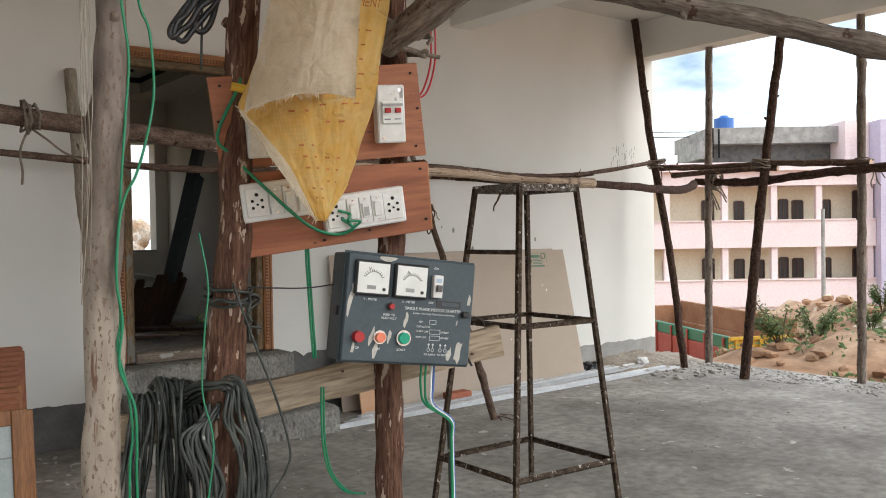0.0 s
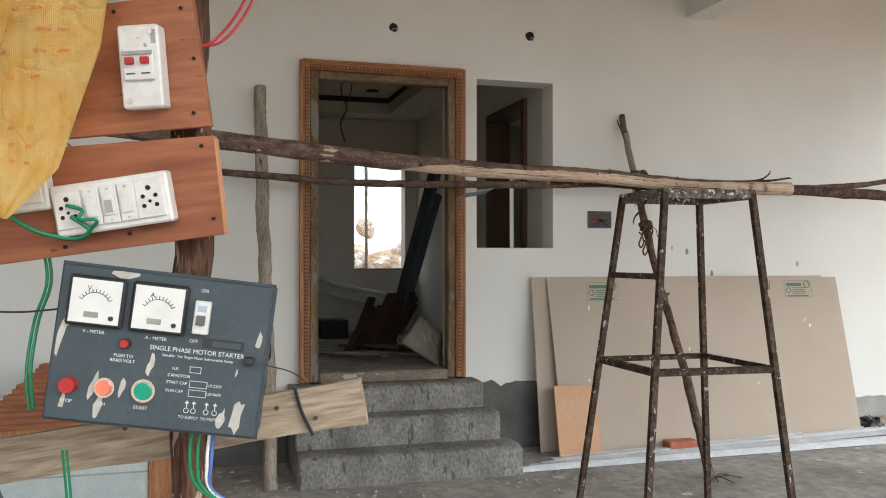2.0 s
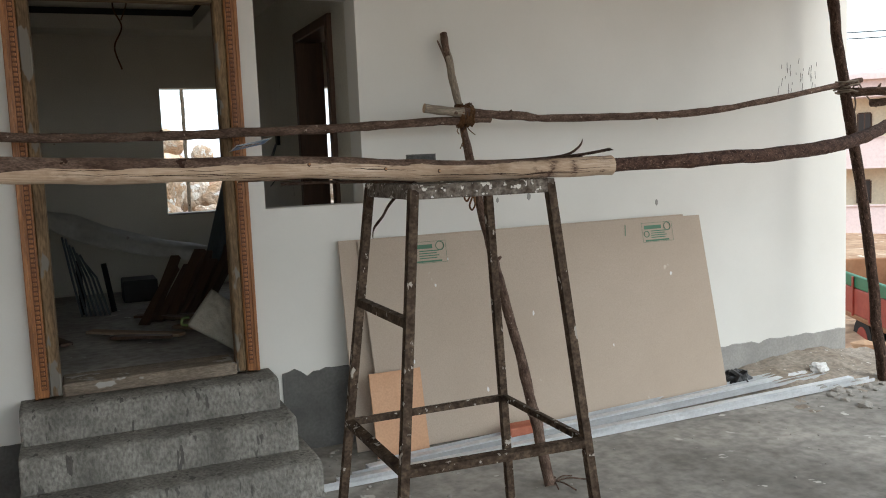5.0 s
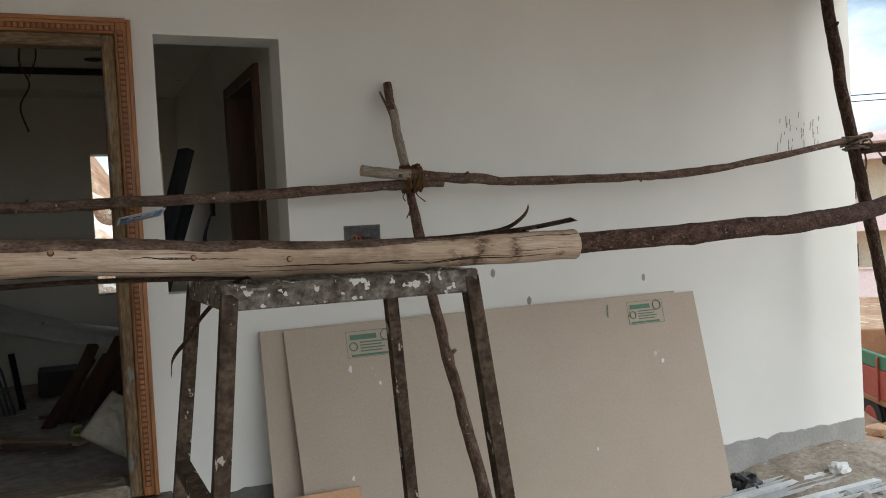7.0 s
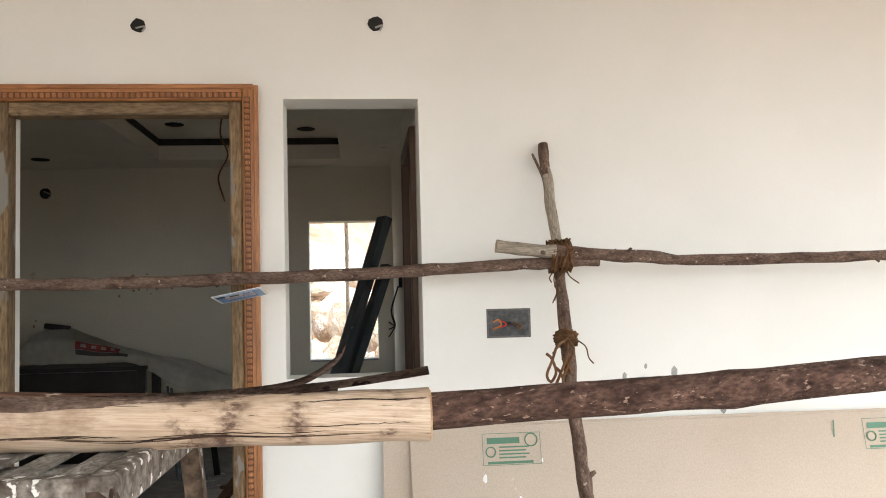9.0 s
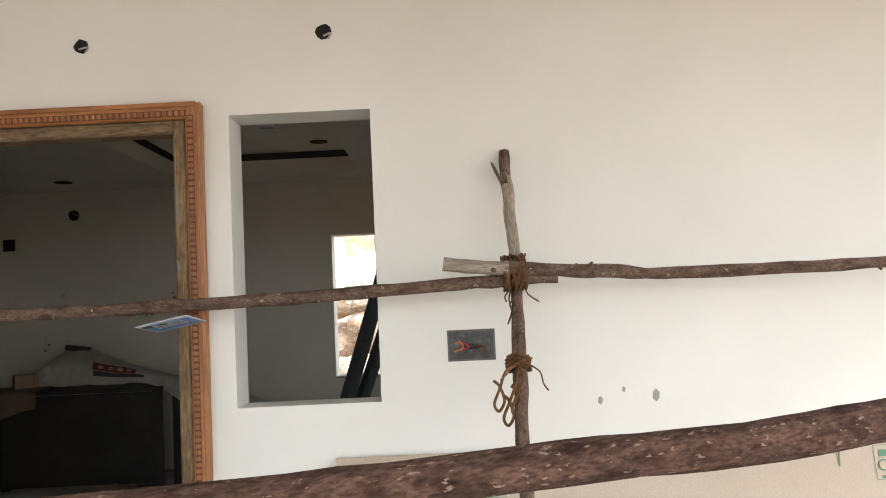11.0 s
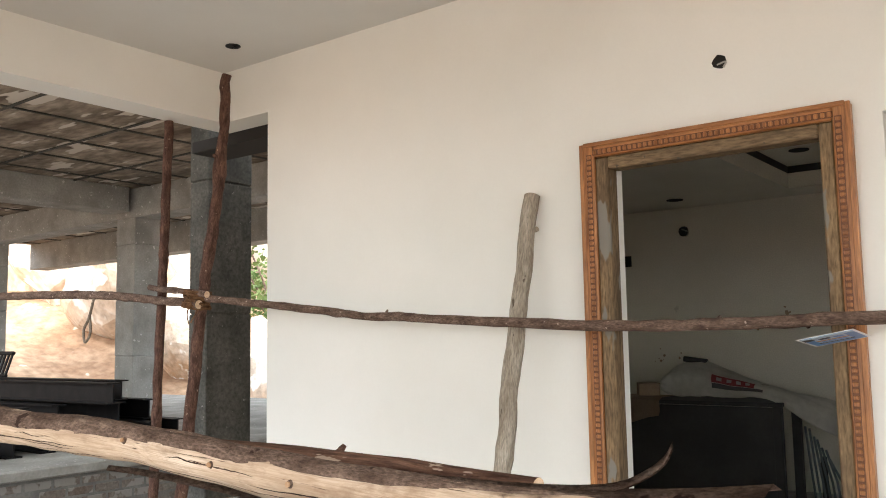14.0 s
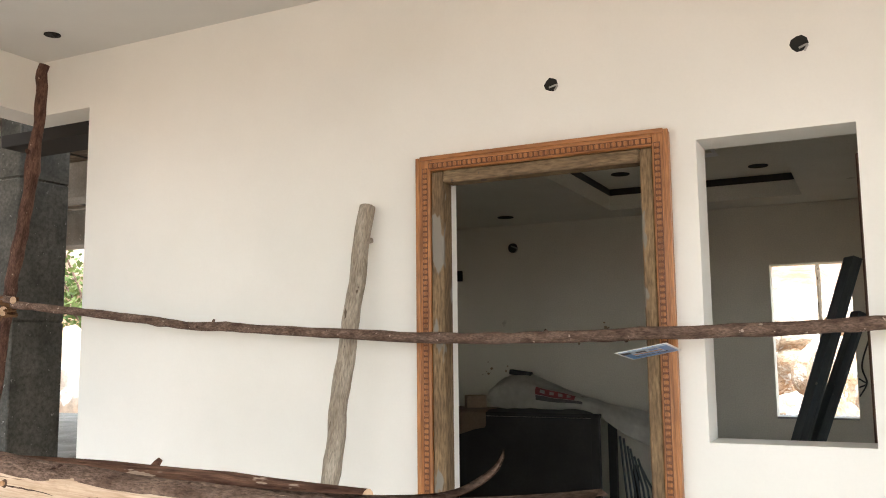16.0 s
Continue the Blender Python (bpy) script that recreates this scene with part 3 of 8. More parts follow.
def lashing(center, axis, r, turns, thick, mat, label, seed=1, tails=2, spread=0.05, tail=0.14):
    """Rope wound round a joint, with loose ends."""
    t = thing("rope_lashing", label, "rope", "rope lashings", at=frame_of(center, Vector(axis).orthogonal(), axis))
    rng = random.Random(seed)
    bm = bmesh.new()
    pts = []
    for i in range(turns * 12):
        a = i / 12 * 2 * math.pi
        rr = r * (1 + 0.30 * rng.uniform(-1, 1))
        pts.append(Vector((math.cos(a) * rr, math.sin(a) * rr * 0.95, spread * math.sin(a * 0.37 + seed) + rng.uniform(-0.006, 0.006))))
    tube(bm, pts, thick, 6)
    part("winding", bm, mat, t, smooth=True)
    inv = t.matrix_world.to_3x3().inverted()
    for k in range(tails):
        d = inv @ Vector((rng.uniform(-1, 1), -0.3, -rng.uniform(0.6, 1.4))).normalized()
        s = Vector((rng.uniform(-r, r), -r, rng.uniform(-spread, spread)))
        bm = bmesh.new()
        q = [s + d * tail * f + Vector((rng.uniform(-1, 1), rng.uniform(-1, 1), rng.uniform(-1, 1))) * 0.016 for f in (0, 0.35, 0.7, 1)]
        tube(bm, spline(q, 5), thick * 0.8, 5)
        part("loose_end", bm, mat, t, smooth=True)
    return t

# ---- large structure ----
FLOOR, PLINTH, CEIL, WALL_Y = 0.04, 0.55, 3.56, 6.47


def ground_height(x, y):
    out = max(0.0, x - 8.6)
    behind = min(1.0, max(0.0, (y - 5.6) / 1.8))
    z = -0.12 - 0.055 * min(out, 60) - 0.29 * min(out, 3.2) * behind
    d = math.hypot((x - 11.6) * 0.8, (y - 5.6) * 0.55)
    mound = 0.50 * math.exp(-(d / 2.0) ** 2) + 1.35 * math.exp(-(((x - 15.0) / 2.6) ** 2 + ((y - 8.6) / 2.6) ** 2)) + 0.55 * math.exp(-(((x - 14.2) / 1.8) ** 2 + ((y - 6.4) / 1.3) ** 2))
    if out > 0:
        z += mound * (1 + 0.35 * noise.noise((x * 1.3, y * 1.3, 0.0))) * min(1, out / 1.5)
        z += 0.10 * noise.noise((x * 0.7, y * 0.7, 3.0)) * min(1, out)
    hill = max(0.0, y - 13.5) * 0.28 * min(1, max(0.0, (9 - x) / 6)) + max(0.0, -9 - x) * 0.30
    return z + min(hill, 14) * (1 + 0.25 * noise.noise((x * 0.2, y * 0.2, 8.0)))


def build_ground():
    xs = [-400, -200, -100, -60, -40, -30] + [-24 + i * 1.5 for i in range(22)] + [8.65 + i * 0.35 for i in range(40)] + [23 + i * 3 for i in range(14)] + [80, 110, 160, 250, 400]
    ys = [-400, -200, -100, -50, -25, -15] + [-10 + i * 1.25 for i in range(9)] + [1.5 + i * 0.5 for i in range(38)] + [21 + i * 3 for i in range(14)] + [75, 110, 160, 250, 400]
    bm = bmesh.new()
    grid = [[bm.verts.new((x, y, ground_height(x, y))) for y in ys] for x in xs]
    for i in range(len(xs) - 1):
        for j in range(len(ys) - 1):
            bm.faces.new((grid[i][j], grid[i + 1][j], grid[i + 1][j + 1], grid[i][j + 1]))
    solo("ground", bm, "soil", "bare reddish earth falling away from the house", "ground", kind="structure", smooth=True)


build_ground()


def build_floor():
    bm = bmesh.new()
    nx, ny = 56, 40
    grid = [[bm.verts.new((-2.1 + 10.65 * i / nx, -3.0 + 9.47 * j / ny, FLOOR + (0.006 * noise.noise((i * 0.5, j * 0.5, 0)) if 0 < i < nx and 0 < j < ny else 0))) for j in range(ny + 1)] for i in range(nx + 1)]
    for i in range(nx):
        for j in range(ny):
            bm.faces.new((grid[i][j], grid[i + 1][j], grid[i + 1][j + 1], grid[i][j + 1]))
    rim = [e for e in bm.edges if e.is_boundary]
    g = bmesh.ops.extrude_edge_only(bm, edges=rim)["geom"]
    for v in g:
        if isinstance(v, bmesh.types.BMVert):
            v.co.z = -0.5
    solo("floor", bm, "floor", "dusty grey concrete porch floor with pale cement specks", "floor", kind="structure")


build_floor()

T = 0.20
Y0, Y1 = WALL_Y, WALL_Y + T
DX0, DX1, DZ1 = 2.80, 3.80, 2.60
WX0, WX1, WZ0, WZ1 = 3.967, 4.543, 1.446, 2.628
bm = boxes((0.565, DX0, Y0, Y1, -0.3, CEIL), (DX0, DX1, Y0, Y1, DZ1, CEIL), (DX0, DX1, Y0, Y1, -0.3, PLINTH - 0.02), (DX1, WX0, Y0, Y1, -0.3, CEIL),
           (WX0, WX1, Y0, Y1, -0.3, WZ0), (WX0, WX1, Y0, Y1, WZ1, CEIL), (WX1, 8.36, Y0, Y1, -0.3, CEIL), (-0.08, 0.565, Y0, Y1, 3.23, CEIL))
solo("wall_north", bm, "wall", "white plastered house front with a doorway and a bare window opening", "wall", kind="structure")

# holes for wiring above the door and window, knocked through the plaster; inner shade painted on
def wall_hole(x, z, r, seed, y=WALL_Y, name="conduit_hole"):
    rng = random.Random(seed)
    bm = bmesh.new()
    ring = [(x + r * rng.uniform(0.88, 1.1) * math.cos(a * 0.628), y - 0.002, z + r * rng.uniform(0.88, 1.1) * math.sin(a * 0.628)) for a in range(10)]
    vs = [bm.verts.new(p) for p in ring]
    back = [bm.verts.new((x + (p[0] - x) * 0.6, y - 0.0015, z + (p[2] - z) * 0.6)) for p in ring]
    for i in range(10):
        bm.faces.new((vs[i], vs[(i + 1) % 10], back[(i + 1) % 10], back[i]))
    bm.faces.new(back)
    t = solo(name, bm, "hole", "rough dark hole broken in the white plaster", "wall hole", "wiring holes in the wall")
    bm = bmesh.new()
    a = rng.uniform(0, 6)
    tube(bm, spline([(x + r * 0.5 * math.cos(a), y - 0.003, z + r * 0.5 * math.sin(a)), (x + r * 0.9, y - 0.006, z - r * 0.2), (x + r * 0.5, y - 0.004, z - r * 0.9)], 4), r * 0.13, 5)
    part("plaster_lip", bm, "plinth_pale", t)
    return t


wall_hole(3.372, 2.943, 0.031, 3)
wall_hole(4.367, 2.954, 0.033, 5)

# bare cement base below the paint, with a ragged upper edge
def ragged_base(x0, x1, z, amp, mat, seed, label):
    bm = bmesh.new()
    n = max(6, int((x1 - x0) / 0.035))
    prev = None
    for i in range(n + 1):
        x = x0 + (x1 - x0) * i / n
        top = z + amp * (noise.noise((x * 9, seed, 0)) + 0.5 * noise.noise((x * 31, seed, 4)))
        a = [bm.verts.new(p) for p in ((x, WALL_Y - 0.006, FLOOR), (x, WALL_Y - 0.006, top), (x, WALL_Y, top + 0.004))]
        if prev:
            bm.faces.new((prev[0], a[0], a[1], prev[1]))
            bm.faces.new((prev[1], a[1], a[2], prev[2]))
        prev = a
    solo("baseboard", bm, mat, label, "wall base", kind="structure")


ragged_base(0.57, 2.70, 0.325, 0.012, "plinth", 1, "strip of bare grey cement under the white wall paint")
ragged_base(4.0, 4.62, 0.50, 0.045, "plinth", 2, "bare dark cement patch beside the steps with a ragged paint edge")
ragged_base(6.3, 8.355, 0.262, 0.022, "plinth_pale", 3, "strip of pale bare cement under the white wall paint")

# The unseen front end, out to y=-1.0, is added to shade the wall top.
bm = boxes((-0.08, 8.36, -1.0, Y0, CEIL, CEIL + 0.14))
solo("ceiling", bm, "ceiling", "white plastered porch ceiling toned down for its shade", "ceiling", kind="structure")
bm = boxes((-0.08, 0.14, -0.3, Y0, 3.23, CEIL))
solo("beam_west", bm, "wall", "white plastered porch edge beam", "beam", kind="structure")
# Unseen wall, added to keep western light off the left of the house front.
bm = boxes((-0.08, 0.14, -0.08, 4.3, FLOOR - 0.02, 3.23))
solo("wall_west_added", bm, "wall", "unseen plain white wall added to block light from the west", "wall", kind="structure")
bm = boxes((8.12, 8.36, -0.3, Y0, 3.19, CEIL))
solo("beam_east", bm, "wall", "white plastered porch edge beam", "beam", kind="structure")
bm = boxes((5.635, 5.86, -0.1, Y0, 3.185, CEIL))
solo("beam_middle", bm, "wall", "white plastered cross beam under the porch ceiling", "beam", kind="structure")
bm = boxes((0.14, 8.12, -0.3, -0.1, 3.23, CEIL))
solo("beam_south", bm, "wall", "white plastered front beam of the porch", "beam", kind="structure")
for px, py in ((0.03, -0.19), (8.24, -0.19)):
    bm = boxes((px - 0.11, px + 0.11, py - 0.11, py + 0.11, FLOOR, 3.19))
    solo("porch_column", bm, "wall", "plain white plastered porch column", "column", "porch columns", kind="structure")
for hx, hy in ((0.6, 6.17), (5.45, 6.2)):
    bm = bmesh.new()
    cylinder(bm, 0.045, 0.006, Matrix.Translation((hx, hy, CEIL - 0.001)), 14)
    t = solo("ceiling_lamp_hole", bm, "hole", "empty round hole for a lamp in the white ceiling", "lamp hole", "empty lamp holes")
    bm = bmesh.new()
    tube(bm, spline([(hx, hy, CEIL - 0.002), (hx + 0.03, hy - 0.01, CEIL - 0.022), (hx + 0.055, hy, CEIL - 0.012)], 4), 0.004, 5)
    part("wire_end", bm, "black", t)

# rooms behind the wall
bm = boxes((0.6, 4.56, Y1, 10.6, 0.1, PLINTH), (4.56, 8.36, Y1, 10.6, 0.1, PLINTH))
solo("floor_inside", bm, "floor", "grey concrete floor of the unfinished rooms", "floor", kind="structure")
BW = (3.83, 4.42, 1.262, 2.47)
BW2 = (5.15, 5.75, 1.262, 2.47)
bm = boxes((0.6, BW[0], 10.4, 10.6, PLINTH, 3.2), (BW[0], BW[1], 10.4, 10.6, PLINTH, BW[2]), (BW[0], BW[1], 10.4, 10.6, BW[3], 3.2), (BW[1], BW2[0], 10.4, 10.6, PLINTH, 3.2),
           (BW2[0], BW2[1], 10.4, 10.6, PLINTH, BW2[2]), (BW2[0], BW2[1], 10.4, 10.6, BW2[3], 3.2), (BW2[1], 8.36, 10.4, 10.6, PLINTH, 3.2))
solo("wall_back", bm, "inner", "pale grey putty wall with bare window openings", "wall", kind="structure")
bm = boxes((0.6, 0.78, Y1, 10.4, PLINTH, 3.2))
solo("wall_hall_west", bm, "inner", "pale grey putty wall of the hall", "wall", kind="structure")
bm = boxes((4.56, 4.70, Y1, 7.0, PLINTH, 3.2), (4.56, 4.70, 7.9, 10.4, PLINTH, 3.2), (4.56, 4.70, 7.0, 7.9, 2.62, 3.2))
solo("wall_hall_east", bm, "inner", "pale grey putty wall with a doorway", "wall", kind="structure")
bm = boxes((8.16, 8.36, Y1, 10.4, PLINTH, 3.2))
solo("wall_east", bm, "inner", "pale putty outer wall", "wall", kind="structure")
TR = (2.65, 4.13, 7.6, 9.99)
bm = boxes((0.6, TR[0], Y1, 10.4, 2.955, 3.2), (TR[1], 8.36, Y1, 10.4, 2.955, 3.2), (TR[0], TR[1], Y1, TR[2], 2.955, 3.2), (TR[0], TR[1], TR[3], 10.4, 2.955, 3.2), (TR[0], TR[1], TR[2], TR[3], 3.13, 3.2))
solo("ceiling_hall", bm, "inner", "false ceiling with a sunken square tray", "ceiling", kind="structure")
# Thin dark strips on the tray sides paint the shade of a cove.
bm = boxes((TR[0] - 0.06, TR[1] + 0.06, TR[3] - 0.006, TR[3] - 0.002, 3.075, 3.13), (TR[0] + 0.002, TR[0] + 0.006, TR[2], TR[3] - 0.01, 3.075, 3.13), (TR[1] - 0.006, TR[1] - 0.002, TR[2], TR[3] - 0.01, 3.075, 3.13))
solo("trim_tray_shade", bm, "tabletop", "dark strips painting the shade of the cove inside the sunken ceiling tray", "cove", kind="structure")
# The slab follows the ceiling's added front overhang.
bm = boxes((-0.1, 8.5, -1.0, 10.8, CEIL + 0.145, CEIL + 0.30))
solo("roof", bm, "raw", "flat concrete roof slab", "roof", kind="structure")
for hx, hy, hz in ((3.87, 9.6, 3.127), (2.9, 9.4, 3.127), (3.45, 8.3, 3.127), (1.75, 9.9, 2.953)):
    bm = bmesh.new()
    cylinder(bm, 0.07, 0.006, Matrix.Translation((hx, hy, hz)), 18)
    solo("downlight_hole", bm, "hole", "empty round downlight hole in the false ceiling", "lamp hole", "empty lamp holes")
for hx in (3.05, 3.55):
    bm = boxes((hx, hx + 0.12, 9.0, 9.08, 3.118, 3.128), (hx + 0.1, hx + 0.12, 8.7, 9.0, 3.118, 3.128))
    solo("ceiling_cutout", bm, "paper", "pale rectangular cutout strip in the tray ceiling", "ceiling cutout", "tray cutouts")
wire("ceiling_wire", [(3.40, 8.6, 3.13), (3.37, 8.58, 2.9), (3.42, 8.56, 2.75), (3.36, 8.55, 2.6), (3.40, 8.55, 2.44)], 0.006, "coir", "loose wires hanging from the false ceiling", group="ceiling wires")
wire("ceiling_wire", [(3.44, 8.62, 3.13), (3.47, 8.6, 2.95), (3.42, 8.57, 2.8)], 0.005, "coir", "loose wires hanging from the false ceiling", group="ceiling wires")
wall_hole(1.615, 2.745, 0.05, 8, 10.4)
rng = random.Random(61)
bm = bmesh.new()
for k in range(26):
    x, z, r = 2.45 + rng.gauss(0, 0.16), 1.93 + rng.gauss(0, 0.05), rng.uniform(0.004, 0.016)
    if k < 8:
        x, z = 1.42 + rng.gauss(0, 0.10), 1.62 + rng.gauss(0, 0.03)
    bm.faces.new([bm.verts.new((x + r * rng.uniform(0.6, 1.4) * math.cos(a), 10.397, z + r * rng.uniform(0.6, 1.4) * math.sin(a))) for a in (0, 1.05, 2.1, 3.15, 4.2, 5.25)])
solo("wall_chips", bm, "carton", "small brown chips where the putty has flaked off", "wall chip", kind="stuff")
bm = boxes((1.0, 1.1, 10.39, 10.398, 2.46, 2.56))
solo("wiring_box", bm, "hole", "open dark wiring box in the back wall", "wiring box")

# bare window bar and the second room's things
for b in (BW, BW2):
    bm = boxes((b[0] + 0.002, b[1] - 0.002, 10.385, 10.61, b[2] - 0.012, b[2] + 0.003))
    solo("window_1" if b is BW else "window_2", bm, "plinth_pale", "bare window opening with a rough cement sill", "window", kind="structure")
pole("yard_pole", [(4.15, 11.3, -0.3), (4.145, 11.3, 1.2), (4.142, 11.3, 2.62)], 0.022, 0.018, "stick", "slim upright pole standing in the yard outside the window", "pole", knots=5, seed=52, stubs=1)
bm = boxes((4.53, 4.73, 7.0, 7.07, PLINTH, 2.62), (4.53, 4.73, 7.83, 7.9, PLINTH, 2.62), (4.53, 4.73, 7.07, 7.83, 2.55, 2.62), bevel=0.006)
solo("door_2", bm, "darkwood", "dark stained wooden door frame without a leaf", "door frame", kind="structure")
bm = boxes((4.535, 4.556, 8.6, 8.68, 1.85, 1.97))
t = solo("wall_switch_box", bm, "hole", "open dark switch box with loose wires", "wiring box")
for k in range(3):
    bm = bmesh.new()
    tube(bm, spline([(4.53, 8.62 + 0.02 * k, 1.86), (4.48, 8.6 + 0.05 * k, 1.7), (4.50, 8.55 + 0.06 * k, 1.6), (4.46, 8.62, 1.52 + 0.05 * k)], 6), 0.005, 5)
    part("loose_wire", bm, "black", t, smooth=True)

# ---- front door frame ----
def build_front_door():
    t = thing("door_1", "carved orange teak door surround round an open doorway with an unpolished frame", "door frame", kind="structure")
    ox0, ox1, oz = 2.736, 3.866, 2.676
    w = 0.064
    yf = WALL_Y - 0.05
    for nm, b in (("architrave", (ox0, ox0 + w, yf, WALL_Y, 0.556, oz)), ("architrave", (ox1 - w, ox1, yf, WALL_Y, 0.556, oz)), ("architrave", (ox0 + w, ox1 - w, yf, WALL_Y, oz - w, oz))):
        bm = boxes(b, bevel=0.006)
        vertical = b[5] - b[4] > 1
        if vertical:
            x0, x1 = b[0], b[1]
            box(bm, x0 - 0.004 if x0 < 3 else x1 - 0.016, x0 + 0.016 if x0 < 3 else x1 + 0.004, yf - 0.008, yf + 0.004, b[4], b[5] - 0.001, 0.003)
        else:
            box(bm, ox0 + 0.016, ox1 - 0.016, yf - 0.008, yf + 0.004, oz - 0.016, oz + 0.004, 0.003)
        part(nm, bm, "teak" if vertical else "teak_head", t)
    # carved beads along the inner edge
    def beads(horizontal, x, z0, z1):
        bm = bmesh.new()
        n = int((z1 - z0) / 0.024)
        for i in range(n):
            c = z0 + (i + 0.5) * (z1 - z0) / n
            if horizontal:
                box(bm, c - 0.008, c + 0.008, yf - 0.007, yf + 0.002, x - 0.010, x + 0.010, 0.003)
            else:
                box(bm, x - 0.010, x + 0.010, yf - 0.007, yf + 0.002, c - 0.008, c + 0.008, 0.003)
        # Flat strip behind the beads; its dark colour stands for the groove's shade.
        part("groove_shade_strip", boxes((z0, z1, yf - 0.0025, yf - 0.0005, x - 0.013, x + 0.013) if horizontal else (x - 0.013, x + 0.013, yf - 0.0025, yf - 0.0005, z0, z1)), "groove", t, "dark strip painting the shade between the carved beads")
        part("carved_beading", bm, "teak", t, "row of carved beads")["kind"] = "stuff"
    beads(False, ox0 + 0.042, 0.60, oz - 0.05)
    beads(False, ox1 - 0.042, 0.60, oz - 0.05)
    beads(True, oz - 0.042, ox0 + 0.06, ox1 - 0.06)
    f = 0.060
    part("jamb", boxes((ox0 + w, ox0 + w + f, yf + 0.012, yf + 0.110, 0.556, oz - w), bevel=0.008), "rawteak", t, "unpolished grey-brown jamb")
    part("jamb", boxes((ox1 - w - f + 0.006, ox1 - w, yf + 0.012, yf + 0.110, 0.556, oz - w), bevel=0.008), "rawteak", t, "unpolished grey-brown jamb")
    part("head", boxes((ox0 + w + f, ox1 - w - f + 0.006, yf + 0.012, yf + 0.110, oz - w - 0.056, oz - w), bevel=0.008), "rawteak_head", t, "unpolished grey-brown head")
    part("threshold", boxes((ox0 + w + f + 0.001, ox1 - w - f + 0.005, yf + 0.004, Y1 + 0.01, PLINTH - 0.018, 0.615), bevel=0.012), "threshold", t, "worn dusty wooden threshold")
    part("plaster_reveal", boxes((DX0 + 0.001, ox0 + w + f - 0.010, yf + 0.111, yf + 0.175, 0.62, DZ1 - 0.001), (ox1 - w - f + 0.018, DX1 - 0.001, yf + 0.111, yf + 0.175, 0.62, DZ1 - 0.001)), "wall", t, "white plastered reveal behind the frame")


build_front_door()

# ---- front steps ----
def build_steps():
    t = thing("front_steps", "three rough bare cement steps with worn chipped edges", "steps")
    levels = [(2.665, 3.925, 6.20, PLINTH), (2.66, 3.96, 5.98, 0.385), (2.655, 4.02, 5.74, 0.215)]
    for i, (x0, x1, y0, z) in enumerate(levels):
        bm = bmesh.new()
        nx = 70
        yb = WALL_Y - 0.001
        h = z - FLOOR
        prof = [(y0 - 0.006, FLOOR - 0.02), (y0 - 0.002, FLOOR + h * 0.3), (y0, FLOOR + h * 0.6), (y0 + 0.002, z - 0.045), (y0 + 0.008, z - 0.020), (y0 + 0.028, z - 0.004), (y0 + 0.07, z), (y0 + 0.15, z + 0.001), (yb, z), (yb, FLOOR - 0.02)]
        rows = []
        for k in range(nx + 1):
            x = x0 + (x1 - x0) * k / nx
            row = []
            for j, (y, zz) in enumerate(prof):
                e = (0.010 if 3 <= j <= 5 else 0.006) if 1 <= j <= 6 else 0.0
                chip = 0.022 * max(0.0, noise.noise((x * 16, i * 4.0, 9)) - 0.25) if 3 <= j <= 5 else 0.0
                row.append(bm.verts.new((x, y + e * 1.6 * noise.noise((x * 9, zz * 9, i * 7.0)) + e * 0.7 * noise.noise((x * 34, zz * 22, i)) + chip, zz + e * noise.noise((x * 11, i * 3.0, 5)) + 0.4 * e * noise.noise((x * 37, j, 5)) - chip)))
            rows.append(row)
        for k in range(nx):
            for j in range(len(prof) - 1):
                bm.faces.new((rows[k][j], rows[k + 1][j], rows[k + 1][j + 1], rows[k][j + 1]))
        bm.faces.new(rows[0])
        bm.faces.new(rows[-1][::-1])
        bmesh.ops.recalc_face_normals(bm, faces=bm.faces)
        part("step", bm, "cement", t, smooth=True)


build_steps()

# ---- concrete frame of the neighbouring building site ----
bm = boxes((-14, -2.1, 2.0, 13.0, -0.3, 0.88))
solo("platform", bm, "raw", "raw concrete floor platform of the unfinished building", "platform", kind="structure")
bm = boxes((-14, -0.2, 3.0, 13.0, 4.05, 4.2))
solo("slab_soffit", bm, "soffit", "stained formwork-marked concrete slab", "ceiling", kind="structure")
bm = bmesh.new()
for k in range(16):
    box(bm, -13.6 + k * 0.85, -13.57 + k * 0.85, 3.0, 13.0, 4.035, 4.05)
for k in range(9):
    box(bm, -14, -0.25, 3.3 + k * 1.15, 3.33 + k * 1.15, 4.030, 4.045)
solo("formwork_ridges", bm, "raw_dark", "ridges left by formwork sheets in the concrete slab", "formwork marks", kind="stuff")
cols = [(-0.92, -0.71, 7.0, 7.42), (-6.75, -6.3, 10.0, 10.4), (-11.2, -10.8, 10.0, 10.4), (-6.7, -6.3, 4.0, 4.4)]
for i, (x0, x1, y0, y1) in enumerate(cols):
    bm = bmesh.new()
    zb = FLOOR if i == 0 else 0.88
    for k in range(4):
        za, zt = zb + (4.05 - zb) * k / 4, zb + (4.05 - zb) * (k + 1) / 4 - 0.008
        box(bm, x0 - 0.003 * k, x1, y0 - 0.004 * (k % 2), y1, za, zt, 0.008)
    box(bm, x0 + 0.01, x1 - 0.01, y0 + 0.01, y1 - 0.01, zb, 4.05)
    # The near column's shaded face is put into a darker concrete colour.
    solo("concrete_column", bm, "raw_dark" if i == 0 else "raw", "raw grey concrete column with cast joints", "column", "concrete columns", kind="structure")
